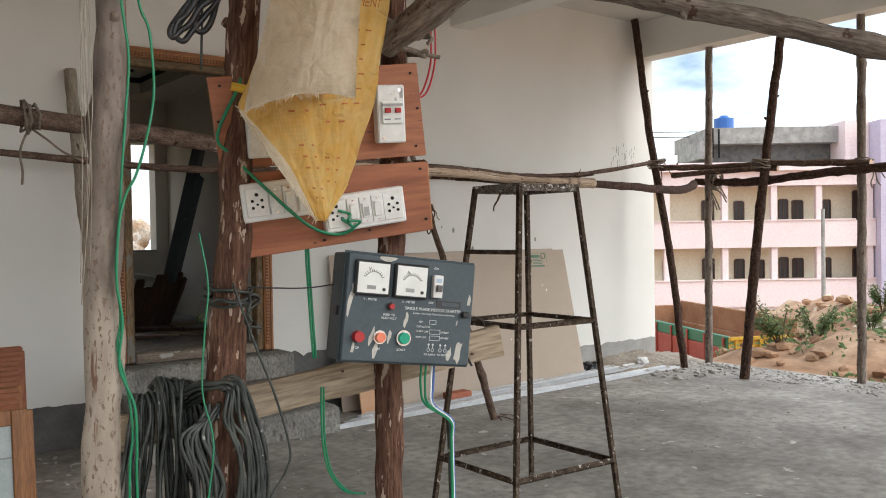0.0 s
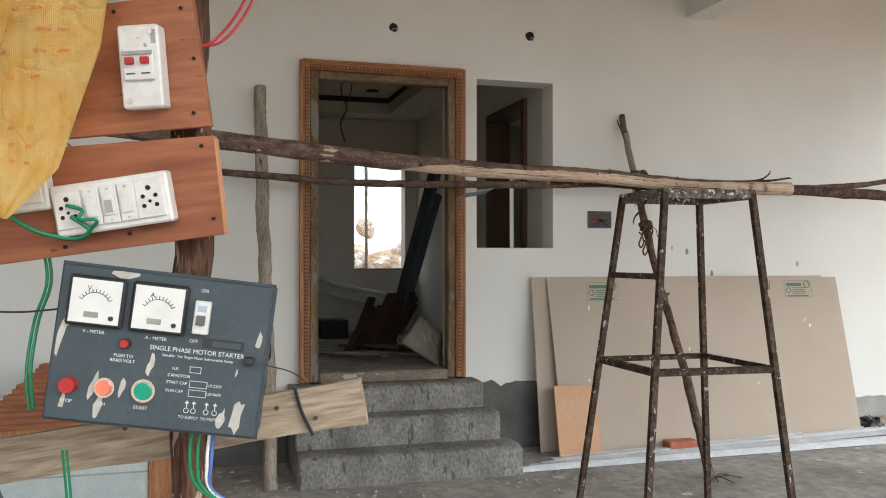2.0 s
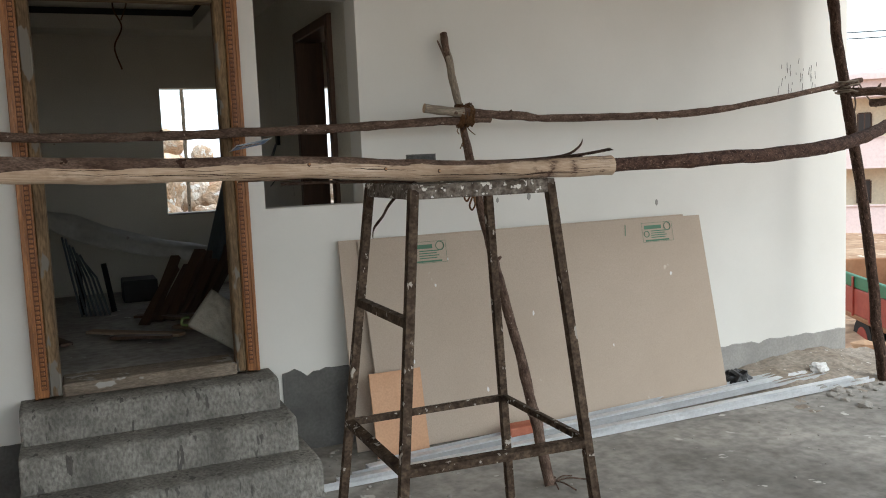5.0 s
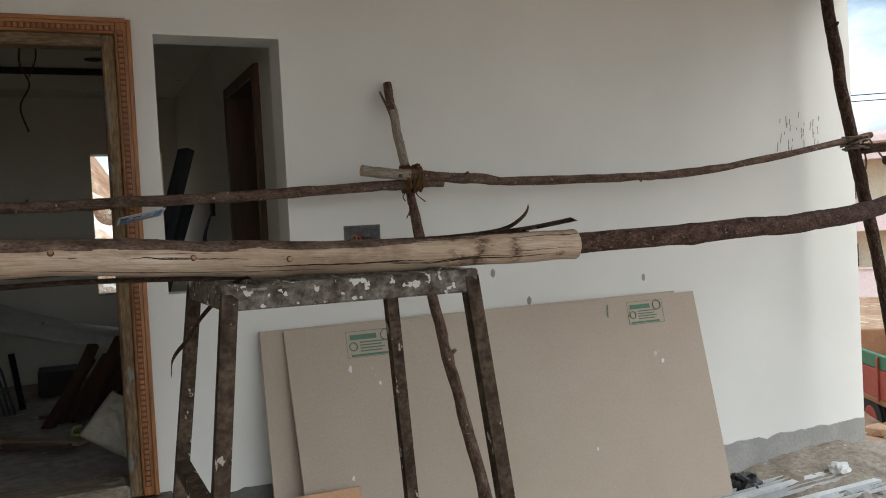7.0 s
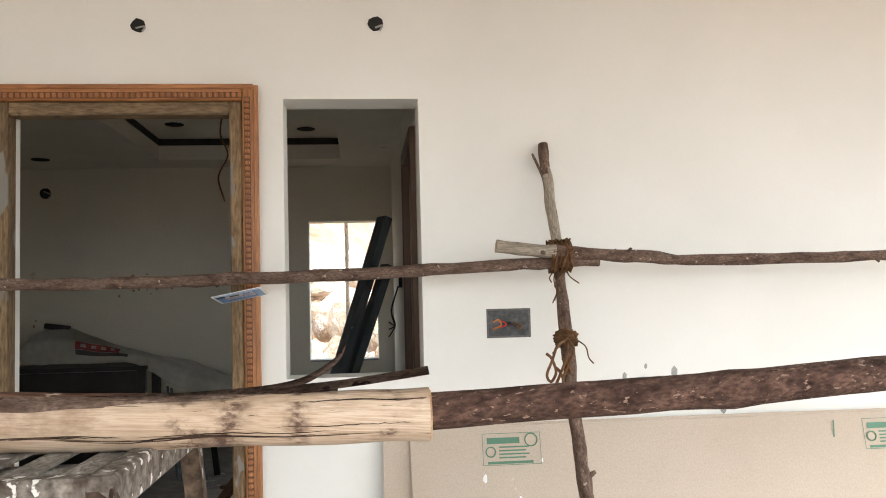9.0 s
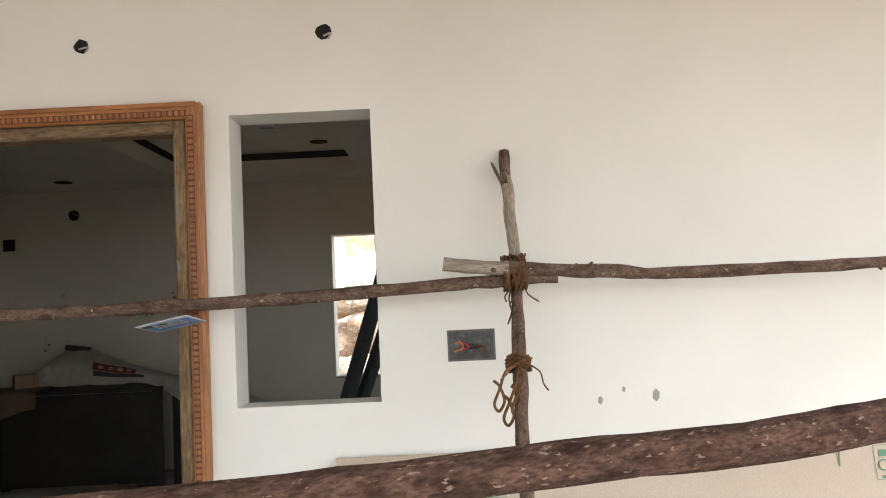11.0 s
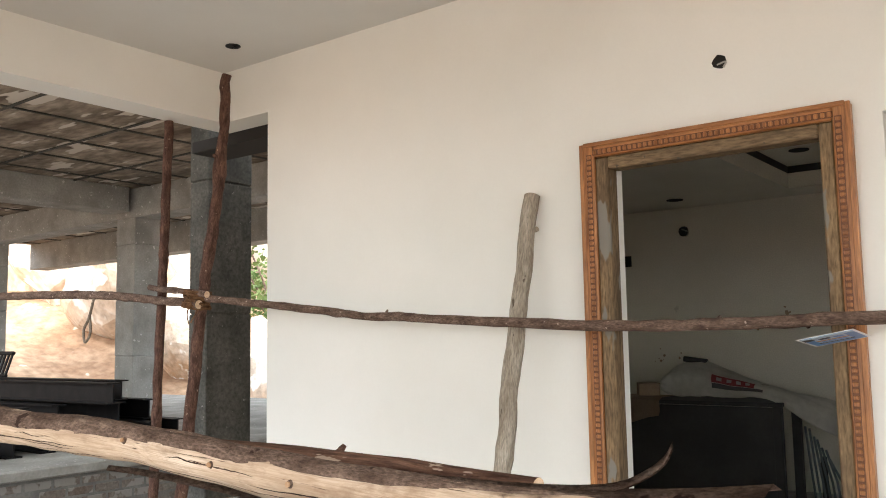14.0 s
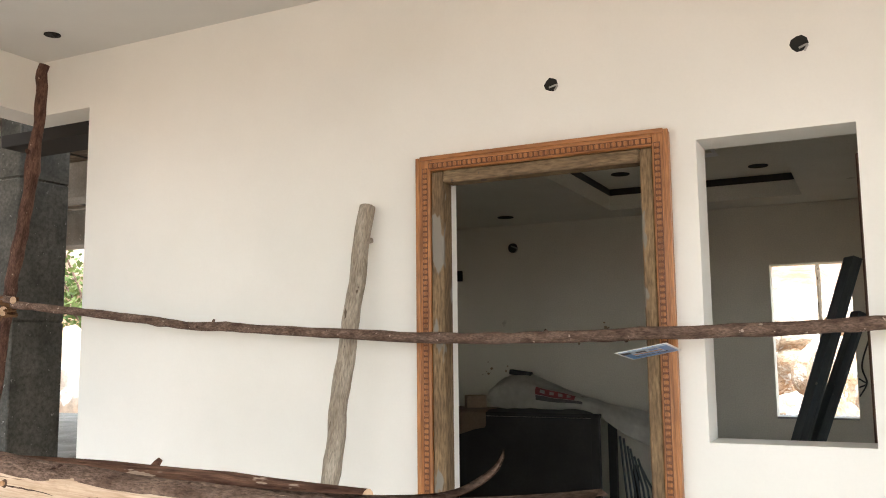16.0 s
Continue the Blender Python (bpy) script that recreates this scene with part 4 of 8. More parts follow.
for b in ((-14, -0.3, 9.98, 10.38, 3.63, 4.05), (-6.75, -6.3, 3.0, 9.9, 3.70, 4.05), (-14, -0.3, 12.4, 12.8, 3.5, 4.05), (-0.98, -0.6, 3.0, 9.9, 3.66, 4.05), (-11.2, -10.8, 3.0, 9.9, 3.7, 4.05)):
    bm = boxes(b, bevel=0.01)
    solo("concrete_beam", bm, "raw", "raw concrete beam under the slab", "beam", "concrete beams", kind="structure")
bm = boxes((-0.5, 0.56, 6.7, 7.0, 3.16, 3.24))
solo("lintel_stub", bm, "hole", "broken dark edge of the lintel", "lintel", kind="structure")

# ---- scaffold poles, rails and log ----
RY = 6.2
pole("thin_rail", [(0.20, RY, 2.10), (0.55, RY - 0.03, 2.06), (0.90, RY, 2.023), (1.63, RY, 1.938), (1.92, RY, 1.922), (2.93, RY, 1.858), (3.72, RY - 0.02, 1.857), (4.5, RY, 1.878), (5.23, RY - 0.03, 1.905)], 0.020, 0.024, "twig",
     "thin knotted branch tied as a rail before the doorway", "rail", "thin rails", knots=16, seed=4, stubs=7)
pole("thin_rail", [(4.815, RY - 0.05, 1.968), (5.05, RY - 0.05, 1.94), (5.42, RY - 0.03, 1.912), (5.61, RY, 1.898), (6.35, RY, 1.899), (6.61, RY, 1.906), (7.1, RY - 0.02, 1.95), (7.95, RY - 0.04, 2.079), (8.14, RY - 0.05, 2.11)], 0.025, 0.019, "twig",
     "thin grey branch tied as a rail across the white wall", "rail", "thin rails", knots=14, seed=7, stubs=5, peel=(-0.1, 0.07))
pole("thin_rail", [(-2.95, RY - 0.04, 2.226), (-0.895, RY - 0.05, 2.158), (0.36, RY - 0.07, 2.045)], 0.03, 0.026, "twig", "grey branch rail across the open bay", "rail", "thin rails", knots=8, seed=8, stubs=3)
pole("thin_rail", [(-0.15, RY - 0.06, 2.17), (0.42, RY - 0.06, 2.10)], 0.018, 0.02, "twig", "short end of a branch at the lashed joint", "rail", "thin rails", knots=2, seed=9, stubs=1)
post = pole("leaning_post", [(5.06, 5.30, FLOOR), (5.065, 5.62, 0.70), (5.055, 5.93, 1.30), (5.085, 6.26, 1.93), (5.075, 6.44, 2.42)], 0.028, 0.021, "twig",
     "leaning forked branch post, peeled pale above the rail joint", "post", knots=10, seed=11, stubs=5, peel=(0.80, 0.945))
inv = post.matrix_world.inverted()
for tip in ((5.022, 6.41, 2.375), (5.032, 6.40, 2.345)):
    bm = bmesh.new()
    tube(bm, spline([inv @ Vector(q) for q in ((5.072, 6.40, 2.25), (5.050, 6.405, 2.31), tip)], 4), [0.006] * 8 + [0.004], 6)
    part("fork_twig", bm, "twig", post, smooth=True)
stick = pole("prop_stick", [(2.50, 5.80, FLOOR), (2.493, 5.99, 0.80), (2.482, 6.17, 1.55), (2.478, 6.415, 2.475)], 0.042, 0.038, "stick",
     "thick weathered grey stick leaning on the white wall", "stick", knots=6, seed=13, stubs=2, wob=0.18)
# long drying cracks down the front of the stick
inv = stick.matrix_world.inverted()
for dx, z0, z1 in ((0.004, 0.35, 1.25), (-0.008, 1.15, 2.0), (0.012, 0.75, 1.05)):
    bm = bmesh.new()
    q = []
    for k in range(9):
        z = z0 + (z1 - z0) * k / 8
        q.append(inv @ Vector((2.500 - 0.009 * z + dx + 0.004 * noise.noise((z * 5, dx * 90, 2)), 5.79 + 0.252 * z - 0.0395 + 0.001 * z, z)))
    tube(bm, q, [0.0018, 0.0045, 0.006, 0.0068, 0.0068, 0.006, 0.005, 0.0035, 0.0015], 6)
    part("crack", bm, "hole", stick, "dark drying crack", True)
pole("brown_pole", [(-0.005, 6.2, FLOOR), (0.133, 6.2, 0.951), (0.299, 6.2, 2.068), (0.427, 6.21, 2.74), (0.482, 6.22, 3.42)], 0.038, 0.030, "bark_brown",
     "dark reddish-brown prop pole under the porch corner", "pole", "prop poles", knots=9, seed=15, stubs=3)
pole("brown_pole", [(-0.20, 6.2, FLOOR), (-0.167, 6.2, 0.855), (-0.105, 6.2, 2.157), (-0.06, 6.2, 3.225)], 0.030, 0.028, "bark_brown",
     "slim brown prop pole under the edge beam", "pole", "prop poles", knots=7, seed=16, stubs=2)
pole("dark_prop_pole", [(8.01, 5.84, FLOOR), (8.03, 6.02, 1.2), (7.985, 6.20, 2.3), (7.965, 6.37, CEIL - 0.01)], 0.036, 0.036, "bark_dark",
     "dark bark prop pole at the porch corner", "pole", "prop poles", wob=0.12, knots=5, seed=17, stubs=2)
pole("dark_prop_pole", [(7.86, 5.08, FLOOR), (8.02, 5.0, 1.6), (8.22, 4.9, 3.2)], 0.044, 0.038, "bark_dark",
     "leaning dark prop pole at the slab edge", "pole", "prop poles", wob=0.12, knots=5, seed=18, stubs=2)
pole("dark_prop_pole", [(8.44, 5.86, -0.12), (8.36, 5.79, 1.6), (8.27, 5.70, 3.19)], 0.038, 0.034, "bark_grey",
     "straight grey prop pole under the edge beam", "pole", "prop poles", wob=0.12, knots=5, seed=19, stubs=2)
pole("dark_prop_pole", [(8.40, 4.28, FLOOR), (8.34, 4.24, 1.6), (8.25, 4.19, 3.19)], 0.038, 0.034, "bark_grey",
     "straight grey prop pole under the edge beam", "pole", "prop poles", wob=0.12, knots=5, seed=20, stubs=2)
pole("side_rail", [(8.05, 6.18, 2.03), (8.12, 5.6, 2.0), (8.13, 5.0, 1.985)], 0.03, 0.026, "twig", "grey branch tied along the open porch side", "rail", "side rails", knots=4, seed=22, stubs=2)
pole("side_rail", [(8.12, 5.05, 2.0), (8.2, 4.5, 1.96), (8.22, 4.1, 1.93)], 0.028, 0.03, "twig", "grey branch tied along the open porch side", "rail", "side rails", knots=4, seed=23, stubs=2)
pole("side_rail", [(8.10, 5.75, 1.87), (8.10, 5.2, 1.83), (8.16, 4.5, 1.87), (8.2, 3.6, 1.90), (8.25, 2.2, 1.98)], 0.034, 0.042, "bark_dark", "dark pole tied along the open porch side", "rail", "side rails", knots=6, seed=24, stubs=2)
pole("side_rail", [(8.06, 6.0, 1.94), (8.1, 5.3, 1.95), (8.14, 4.9, 1.94)], 0.026, 0.024, "twig", "grey branch tied along the open porch side", "rail", "side rails", knots=4, seed=25, stubs=2)
pole("dark_pole", [(4.30, 3.692, 1.645), (4.9, 3.862, 1.648), (5.5, 4.112, 1.656), (6.2, 4.50, 1.688), (7.0, 5.02, 1.748), (7.6, 5.42, 1.80), (8.12, 5.79, 1.845)], 0.0188, 0.040, "bark_umber",
     "long dark reddish-brown bark pole lying on the steel stand", "pole", knots=4, seed=27, stubs=0, sides=20, wob=0.10)

pole("cut_branch", [(3.35, 3.772, 1.662), (3.60, 3.775, 1.662), (3.85, 3.775, 1.660), (4.09, 3.772, 1.654)], 0.016, 0.012, "bark_red",
     "thin reddish cut branch lying behind the log on the stand", "branch", knots=7, seed=41, stubs=3, wob=0.15)


def build_log():
    """The half-peeled log on the stand: bare wood in front, bark on top and at the far end."""
    pts = [(0.6, 3.60, 1.885), (1.1, 3.62, 1.842), (1.55, 3.64, 1.797), (2.0, 3.655, 1.764), (2.4, 3.67, 1.730), (2.8, 3.685, 1.699), (3.15, 3.69, 1.682), (3.5, 3.69, 1.674), (3.8, 3.69, 1.653), (4.06, 3.687, 1.645), (4.355, 3.683, 1.646)]
    mw = axis_matrix(pts[0], pts[-1])
    inv = mw.inverted()
    up = (inv.to_3x3() @ Vector((0, 0.12, 1))).normalized()
    path = spline([inv @ Vector(p) for p in pts], 26)
    n = len(path)
    t = thing("half_peeled_log", "half-peeled log with pale wood and brown bark lying on the stand", "log", at=mw)
    rad = []
    for i, p in enumerate(path):
        r = 0.0300 - 0.0055 * i / (n - 1)
        if p.z > path[-1].z - 0.12:
            r += 0.0028 * (1 - (path[-1].z - p.z) / 0.12)
        rad.append(r * (1 + 0.10 * noise.noise((p.z * 7, 2, 0))))
    sides = 40
    bm = bmesh.new()
    ends = tube(bm, path, rad, sides, False, 0, 0.10, 3)
    cut = [v.co.copy() for v in ends[-1]]
    butt = [v.co.copy() for v in ends[0]]
    bm.normal_update()
    skin = BVHTree.FromBMesh(bm)
    part("bare_wood", bm, "logwood", t, smooth=True)
    for ring in (cut, butt):
        bm = bmesh.new()
        mid = sum(ring, Vector()) / len(ring)
        outer = [bm.verts.new(v) for v in ring]
        inner = [bm.verts.new(mid.lerp(v, 0.88) + Vector((0, 0, 0.002 if ring is cut else -0.002))) for v in ring]
        for k in range(len(ring)):
            bm.faces.new((outer[k], outer[(k + 1) % len(ring)], inner[(k + 1) % len(ring)], inner[k]))
        bm.faces.new(inner)
        bmesh.ops.recalc_face_normals(bm, faces=bm.faces)
        part("sawn_end", bm, "sawn", t, "orange-brown sawn end")
    # bark: a shell round the far part, then only over the top, thinning out before the end
    side = up.cross(Vector((0, 0, 1))).normalized()
    end = path[-1].z
    bm = bmesh.new()
    prev = None
    across = 36
    for i, p in enumerate(path):
        z = p.z
        if z > end - 0.09:
            break
        full = min(1.0, max(0.0, (2.36 - z) / 0.22))
        half = 1.50 - 0.50 * min(1.0, max(0.0, (z - 2.5) / 0.9)) + 0.20 * noise.noise((z * 3.2, 5, 1)) + 0.12 * noise.noise((z * 15, 0.5, 1)) + 0.06 * noise.noise((z * 55, 0.5, 3))
        half -= max(0.0, z - end + 0.40) * 2.2
        half = max(0.05, half + (math.pi - half) * full ** 2)
        row = []
        for k in range(across + 1):
            f = 2 * k / across - 1
            a = f * half * (1 + 0.05 * noise.noise((z * 30, f * 3, 2)))
            d = up * math.cos(a) + side * math.sin(a)
            r = rad[i] + 0.0022 + 0.0018 * noise.noise(p * 9 + d * 3) + 0.0010 * noise.noise(p * 50 + d * 9)
            if abs(f) > 0.93 and full < 1:
                r = rad[i] + 0.0006
            row.append(bm.verts.new(p + d * r))
        if prev:
            for k in range(across):
                bm.faces.new((prev[k], prev[k + 1], row[k + 1], row[k]))
        prev = row
    bmesh.ops.recalc_face_normals(bm, faces=bm.faces)
    part("bark", bm, "bark_log", t, smooth=True)
    # drying cracks along the grain of the bare wood
    rng = random.Random(57)
    low = -up
    front_dir = (inv.to_3x3() @ Vector((0, -1, 0))).normalized()
    for c in range(26):
        z0, length = end - rng.uniform(0.06, 1.9), rng.uniform(0.05, 0.30)
        turn, wide, ph = rng.uniform(-0.75, 1.0), rng.uniform(0.0006, 0.0013), rng.uniform(0, 50)
        bm = bmesh.new()
        steps, last = 24, None
        for j in range(steps + 1):
            f = j / steps
            z = min(end - 0.004, z0 + length * f)
            mid = min(path, key=lambda p: abs(p.z - z))
            mid = Vector((mid.x, mid.y, z))
            a = turn + 0.10 * noise.noise((f * 3 + ph, 1, 2)) + 0.04 * noise.noise((f * 14 + ph, 3, 2))
            out = (front_dir * math.cos(a) + low * math.sin(a)).normalized()
            hit, nrm, _, _ = skin.ray_cast(mid + out * 0.08, -out)
            if hit is None:
                continue
            if nrm.dot(out) < 0:
                nrm = -nrm
            w = wide * max(0.05, math.sin(f * math.pi) ** 0.6) * (0.7 + 0.6 * abs(noise.noise((f * 9 + ph, 7, 1))))
            across_dir = nrm.cross(Vector((0, 0, 1))).normalized()
            pair = [bm.verts.new(hit + nrm * 0.0005 + across_dir * w), bm.verts.new(hit + nrm * 0.0005 - across_dir * w)]
            if last:
                bm.faces.new((last[0], last[1], pair[1], pair[0]))
            last = pair
        part("crack", bm, "bark_dark", t, "dark drying crack")
    # knots on the bare wood
    for i, s in ((int(n * 0.70), 1), (int(n * 0.76), 0.3), (int(n * 0.81), 0.1)):
        front = (inv.to_3x3() @ Vector((0.1, -1, 0.35 * s))).normalized()
        front = (front - Vector((0, 0, front.z))).normalized()
        bm = bmesh.new()
        c = path[i] + front * rad[i] * 0.93
        cylinder(bm, rad[i] * 0.26, 0.007, Matrix.Translation(c) @ front.to_track_quat("Z", "Y").to_matrix().to_4x4(), 12, rad[i] * 0.15)
        k = part("knot", bm, "bark_log", t, "dark round knot")
        bm = bmesh.new()
        cylinder(bm, rad[i] * 0.12, 0.003, Matrix.Translation(path[i] + front * (rad[i] * 0.93 + 0.0042)) @ front.to_track_quat("Z", "Y").to_matrix().to_4x4(), 10)
        part("knot_core", bm, "sawn", k)
    # curling bark strips near the end
    U = up
    S = (inv.to_3x3() @ Vector((0, -1, 0))).normalized()
    def on_log(back, lift):
        z = path[-1].z - back
        i = min(range(n), key=lambda k: abs(path[k].z - z))
        return Vector((path[i].x, path[i].y, z)) + U * lift
    def strip(pp, w):
        bm = bmesh.new()
        q = spline([on_log(*p) for p in pp], 6)
        prev = None
        for i, p in enumerate(q):
            ww = w * (1 - 0.7 * i / (len(q) - 1))
            a = [bm.verts.new(p + S * ww - U * 0.003), bm.verts.new(p + U * 0.004), bm.verts.new(p - S * ww - U * 0.004)]
            if prev:
                for k in range(2):
                    bm.faces.new((prev[k], prev[k + 1], a[k + 1], a[k]))
            prev = a
        bmesh.ops.solidify(bm, geom=bm.faces[:], thickness=0.004)
        part("loose_bark", bm, "bark_log", t, "curling strip of loose bark", True)
    strip([(0.36, 0.024), (0.25, 0.026), (0.17, 0.030), (0.13, 0.036), (0.105, 0.048), (0.090, 0.060), (0.083, 0.072)], 0.005)
    strip([(0.0, 0.044), (0.03, 0.040), (0.09, 0.033), (0.17, 0.028), (0.26, 0.025)], 0.022)
    strip([(0.585, -0.022), (0.62, -0.050), (0.655, -0.085), (0.675, -0.115), (0.70, -0.145), (0.705, -0.170)], 0.013)
    strip([(0.58, -0.026), (0.70, -0.030), (0.82, -0.034), (0.92, -0.038)], 0.012)


build_log()
lashing((5.075, 6.19, 1.925), (1, 0.0, 0.05), 0.056, 34, 0.0036, "coir", "brown coir rope wound round the rail and post joint", 3, 5, 0.04, 0.12)
lashing((5.066, 6.08, 1.60), (0.02, 0.45, 0.9), 0.038, 22, 0.0036, "coir", "brown coir rope knotted on the leaning post with hanging loops", 5, 3, 0.02, 0.10)
for dx, dz in ((0.0, 0.0), (0.03, 0.03), (-0.03, 0.05)):
    wire("rope_loop", [(5.06, 6.03, 1.60), (5.045 + dx, 6.0, 1.53 + dz), (5.02 + dx, 6.0, 1.47 + dz), (5.0 + dx, 6.0, 1.42 + dz), (5.015 + dx, 6.0, 1.395 + dz), (5.035 + dx, 6.0, 1.43 + dz), (5.02 + dx, 6.0, 1.48 + dz), (5.0 + dx, 6.0, 1.50 + dz)], 0.0055, "coir", "brown rope loop hanging from the post knot", "rope", "rope loops")
lashing((0.29, 6.17, 2.075), (0.15, 0.0, 1), 0.068, 32, 0.0052, "coir", "brown coir rope wound round the crossing poles", 8, 2, 0.05, 0.12)
lashing((8.0, 6.15, 2.06), (0.0, 0.1, 1), 0.07, 5, 0.007, "oldrope", "rope tying the rail to the corner pole", 9, 2, 0.04, 0.2)
lashing((8.13, 5.56, 1.86), (0, 1, 0), 0.075, 6, 0.009, "oldrope", "rope bundle tying the side rails with hanging ends", 12, 5, 0.05, 0.3)
lashing((8.03, 5.0, 1.98), (0.1, 0, 1), 0.07, 4, 0.007, "oldrope", "rope tying the side rail to a prop pole", 14, 1, 0.04, 0.15)
lashing((8.31, 4.2, 1.94), (0.1, 0, 1), 0.06, 4, 0.007, "oldrope", "rope tying the side rail to a prop pole", 15, 3, 0.04, 0.2)
lashing((1.62, 3.64, 1.79), (1, 0, -0.05), 0.046, 4, 0.005, "oldrope", "thin rope knotted round the log", 17, 2, 0.02, 0.2)
wire("rope_loop", [(-0.78, 6.14, 2.13), (-0.80, 6.12, 2.0), (-0.86, 6.12, 1.92), (-0.84, 6.12, 1.84), (-0.78, 6.12, 1.90), (-0.81, 6.13, 2.02)], 0.009, "oldrope", "short rope loop hanging from the branch rail", "rope")


# ---- steel stand ----
def build_stand():
    t = thing("steel_stand", "tall rusty angle-iron stand spattered with white cement and paint", "stand", at=Matrix.Translation((-0.006, 0.0, 0.011)))
    zt = 1.612
    top = {"fl": (3.728, 3.566), "fr": (4.080, 3.542), "br": (4.080, 3.890), "bl": (3.728, 3.886)}
    foot = {"fl": (3.54, 3.42), "fr": (4.20, 3.39), "br": (4.21, 4.02), "bl": (3.55, 4.03)}
    def at(k, z):
        f = (zt - z) / (zt - FLOOR)
        return Vector((top[k][0] + (foot[k][0] - top[k][0]) * f, top[k][1] + (foot[k][1] - top[k][1]) * f, z))
    def angle(name, a, b, w, inward, label=""):
        a, b, inward = Vector(a), Vector(b), Vector(inward)
        d = (b - a).normalized()
        x = (inward - d * inward.dot(d)).normalized()
        y = d.cross(x)
        bm = bmesh.new()
        prof = [(0, 0), (w, 0), (w, 0.004), (0.004, 0.004), (0.004, w), (0, w)]
        rows = []
        for p in (a, b):
            rows.append([bm.verts.new(p + (x * (u - w / 2) + y * (v - w / 2))) for u, v in prof])
        for i in range(6):
            bm.faces.new((rows[0][i], rows[0][(i + 1) % 6], rows[1][(i + 1) % 6], rows[1][i]))
        bm.faces.new(rows[0])
        bm.faces.new(rows[1][::-1])
        bmesh.ops.recalc_face_normals(bm, faces=bm.faces)
        part(name, bm, "stand", t, label)
    mid = Vector((3.9, 3.72, 0))
    for k in top:
        a, b = at(k, zt - 0.01), at(k, FLOOR)
        bm = bmesh.new()
        tube(bm, [b, b + (a - b) * 0.5, a], 0.0155, 4, True)
        part("leg", bm, "stand", t)
    order = ("fl", "fr", "br", "bl")
    for z in (0.947, 0.26):
        for i in range(4):
            a, b = at(order[i], z), at(order[(i + 1) % 4], z)
            angle("rung", a, b, 0.022, mid - (a + b) / 2)
    angle("rung", at("fl", 1.29), at("bl", 1.29), 0.022, (1, 0, 0))
    # top frame and slats
    c = [Vector((*top[k], zt)) for k in order]
    for i in range(4):
        a, b = c[i], c[(i + 1) % 4]
        d = (b - a).normalized()
        nrm = Vector((-d.y, d.x, 0))
        bm = bmesh.new()
        m = frame_of((a + b) / 2, d, (0, 0, 1))
        box(bm, -(b - a).length / 2 - 0.012, (b - a).length / 2 + 0.012, -0.012, 0.012, -0.034, 0.0 + 0.001 * i, 0.003, m=m)
        part("top_rail", bm, "standtop", t)
    part("cross_bar", boxes((3.742, 4.066, 3.655, 3.678, zt - 0.022, zt - 0.0125), bevel=0.002), "slat", t, "cement-crusted cross bar")
    for k in range(7):
        x = 3.762 + k * 0.0475
        bm = bmesh.new()
        box(bm, x - 0.0130, x + 0.0130, 3.548, 3.886, zt - 0.008 + 0.0008 * (k % 3), zt - 0.004 + 0.0008 * (k % 3), 0.001)
        for j in range(2):
            yy = 3.60 + j * 0.13 + 0.08 * noise.noise((k * 1.7, j, 0.5))
            lump = bmesh.ops.create_icosphere(bm, subdivisions=2, radius=1)["verts"]
            for v in lump:
                f = 1 + 0.4 * noise.noise(v.co * 1.6 + Vector((k, j, 0)))
                v.co = Vector((x + v.co.x * 0.011 * f, yy + v.co.y * 0.020 * f, zt - 0.004 + v.co.z * 0.0028))
        part("slat", bm, "slat", t, "flat bar crusted with cement")


build_stand()


# ---- sheets against the wall ----
def leaning_sheet(name, x0, x1, base_y, top_y, z0, z1, thick, mat, label, group, skew=0.0):
    bm = bmesh.new()
    n = Vector((0, z1 - z0, -(top_y - base_y))).normalized()
    p = [Vector((x0, base_y, z0)), Vector((x1, base_y, z0)), Vector((x1 + skew, top_y, z1)), Vector((x0 + skew, top_y, z1))]
    off = Vector((0, -n.y, -n.z)) * thick
    a = [bm.verts.new(q) for q in p]
    b = [bm.verts.new(q + off) for q in p]
    bm.faces.new(b)
    bm.faces.new(a[::-1])
    for i in range(4):
        bm.faces.new((a[i], a[(i + 1) % 4], b[(i + 1) % 4], b[i]))
    bmesh.ops.recalc_face_normals(bm, faces=bm.faces)
    bmesh.ops.bevel(bm, geom=bm.edges[:], offset=0.0015, segments=1, affect="EDGES")
    return solo(name, bm, mat, label, "sheet", group)


leaning_sheet("board_sheet", 4.36, 6.80, 6.27, 6.44, FLOOR, 1.238, 0.010, "board", "plain beige fibre-cement sheet leaning on the wall", "leaning sheets", 0.0)
front_sheet = leaning_sheet("board_sheet", 4.50, 6.955, 6.185, 6.425, FLOOR, 1.226, 0.010, "board", "beige fibre-cement sheet with green maker's stamps leaning on the wall", "leaning sheets", -0.03)
leaning_sheet("small_panel", 4.425, 4.735, 6.10, 6.20, FLOOR, 0.50, 0.012, "orangeboard", "small pale orange panel leaning on the beige sheets", "leaning sheets")


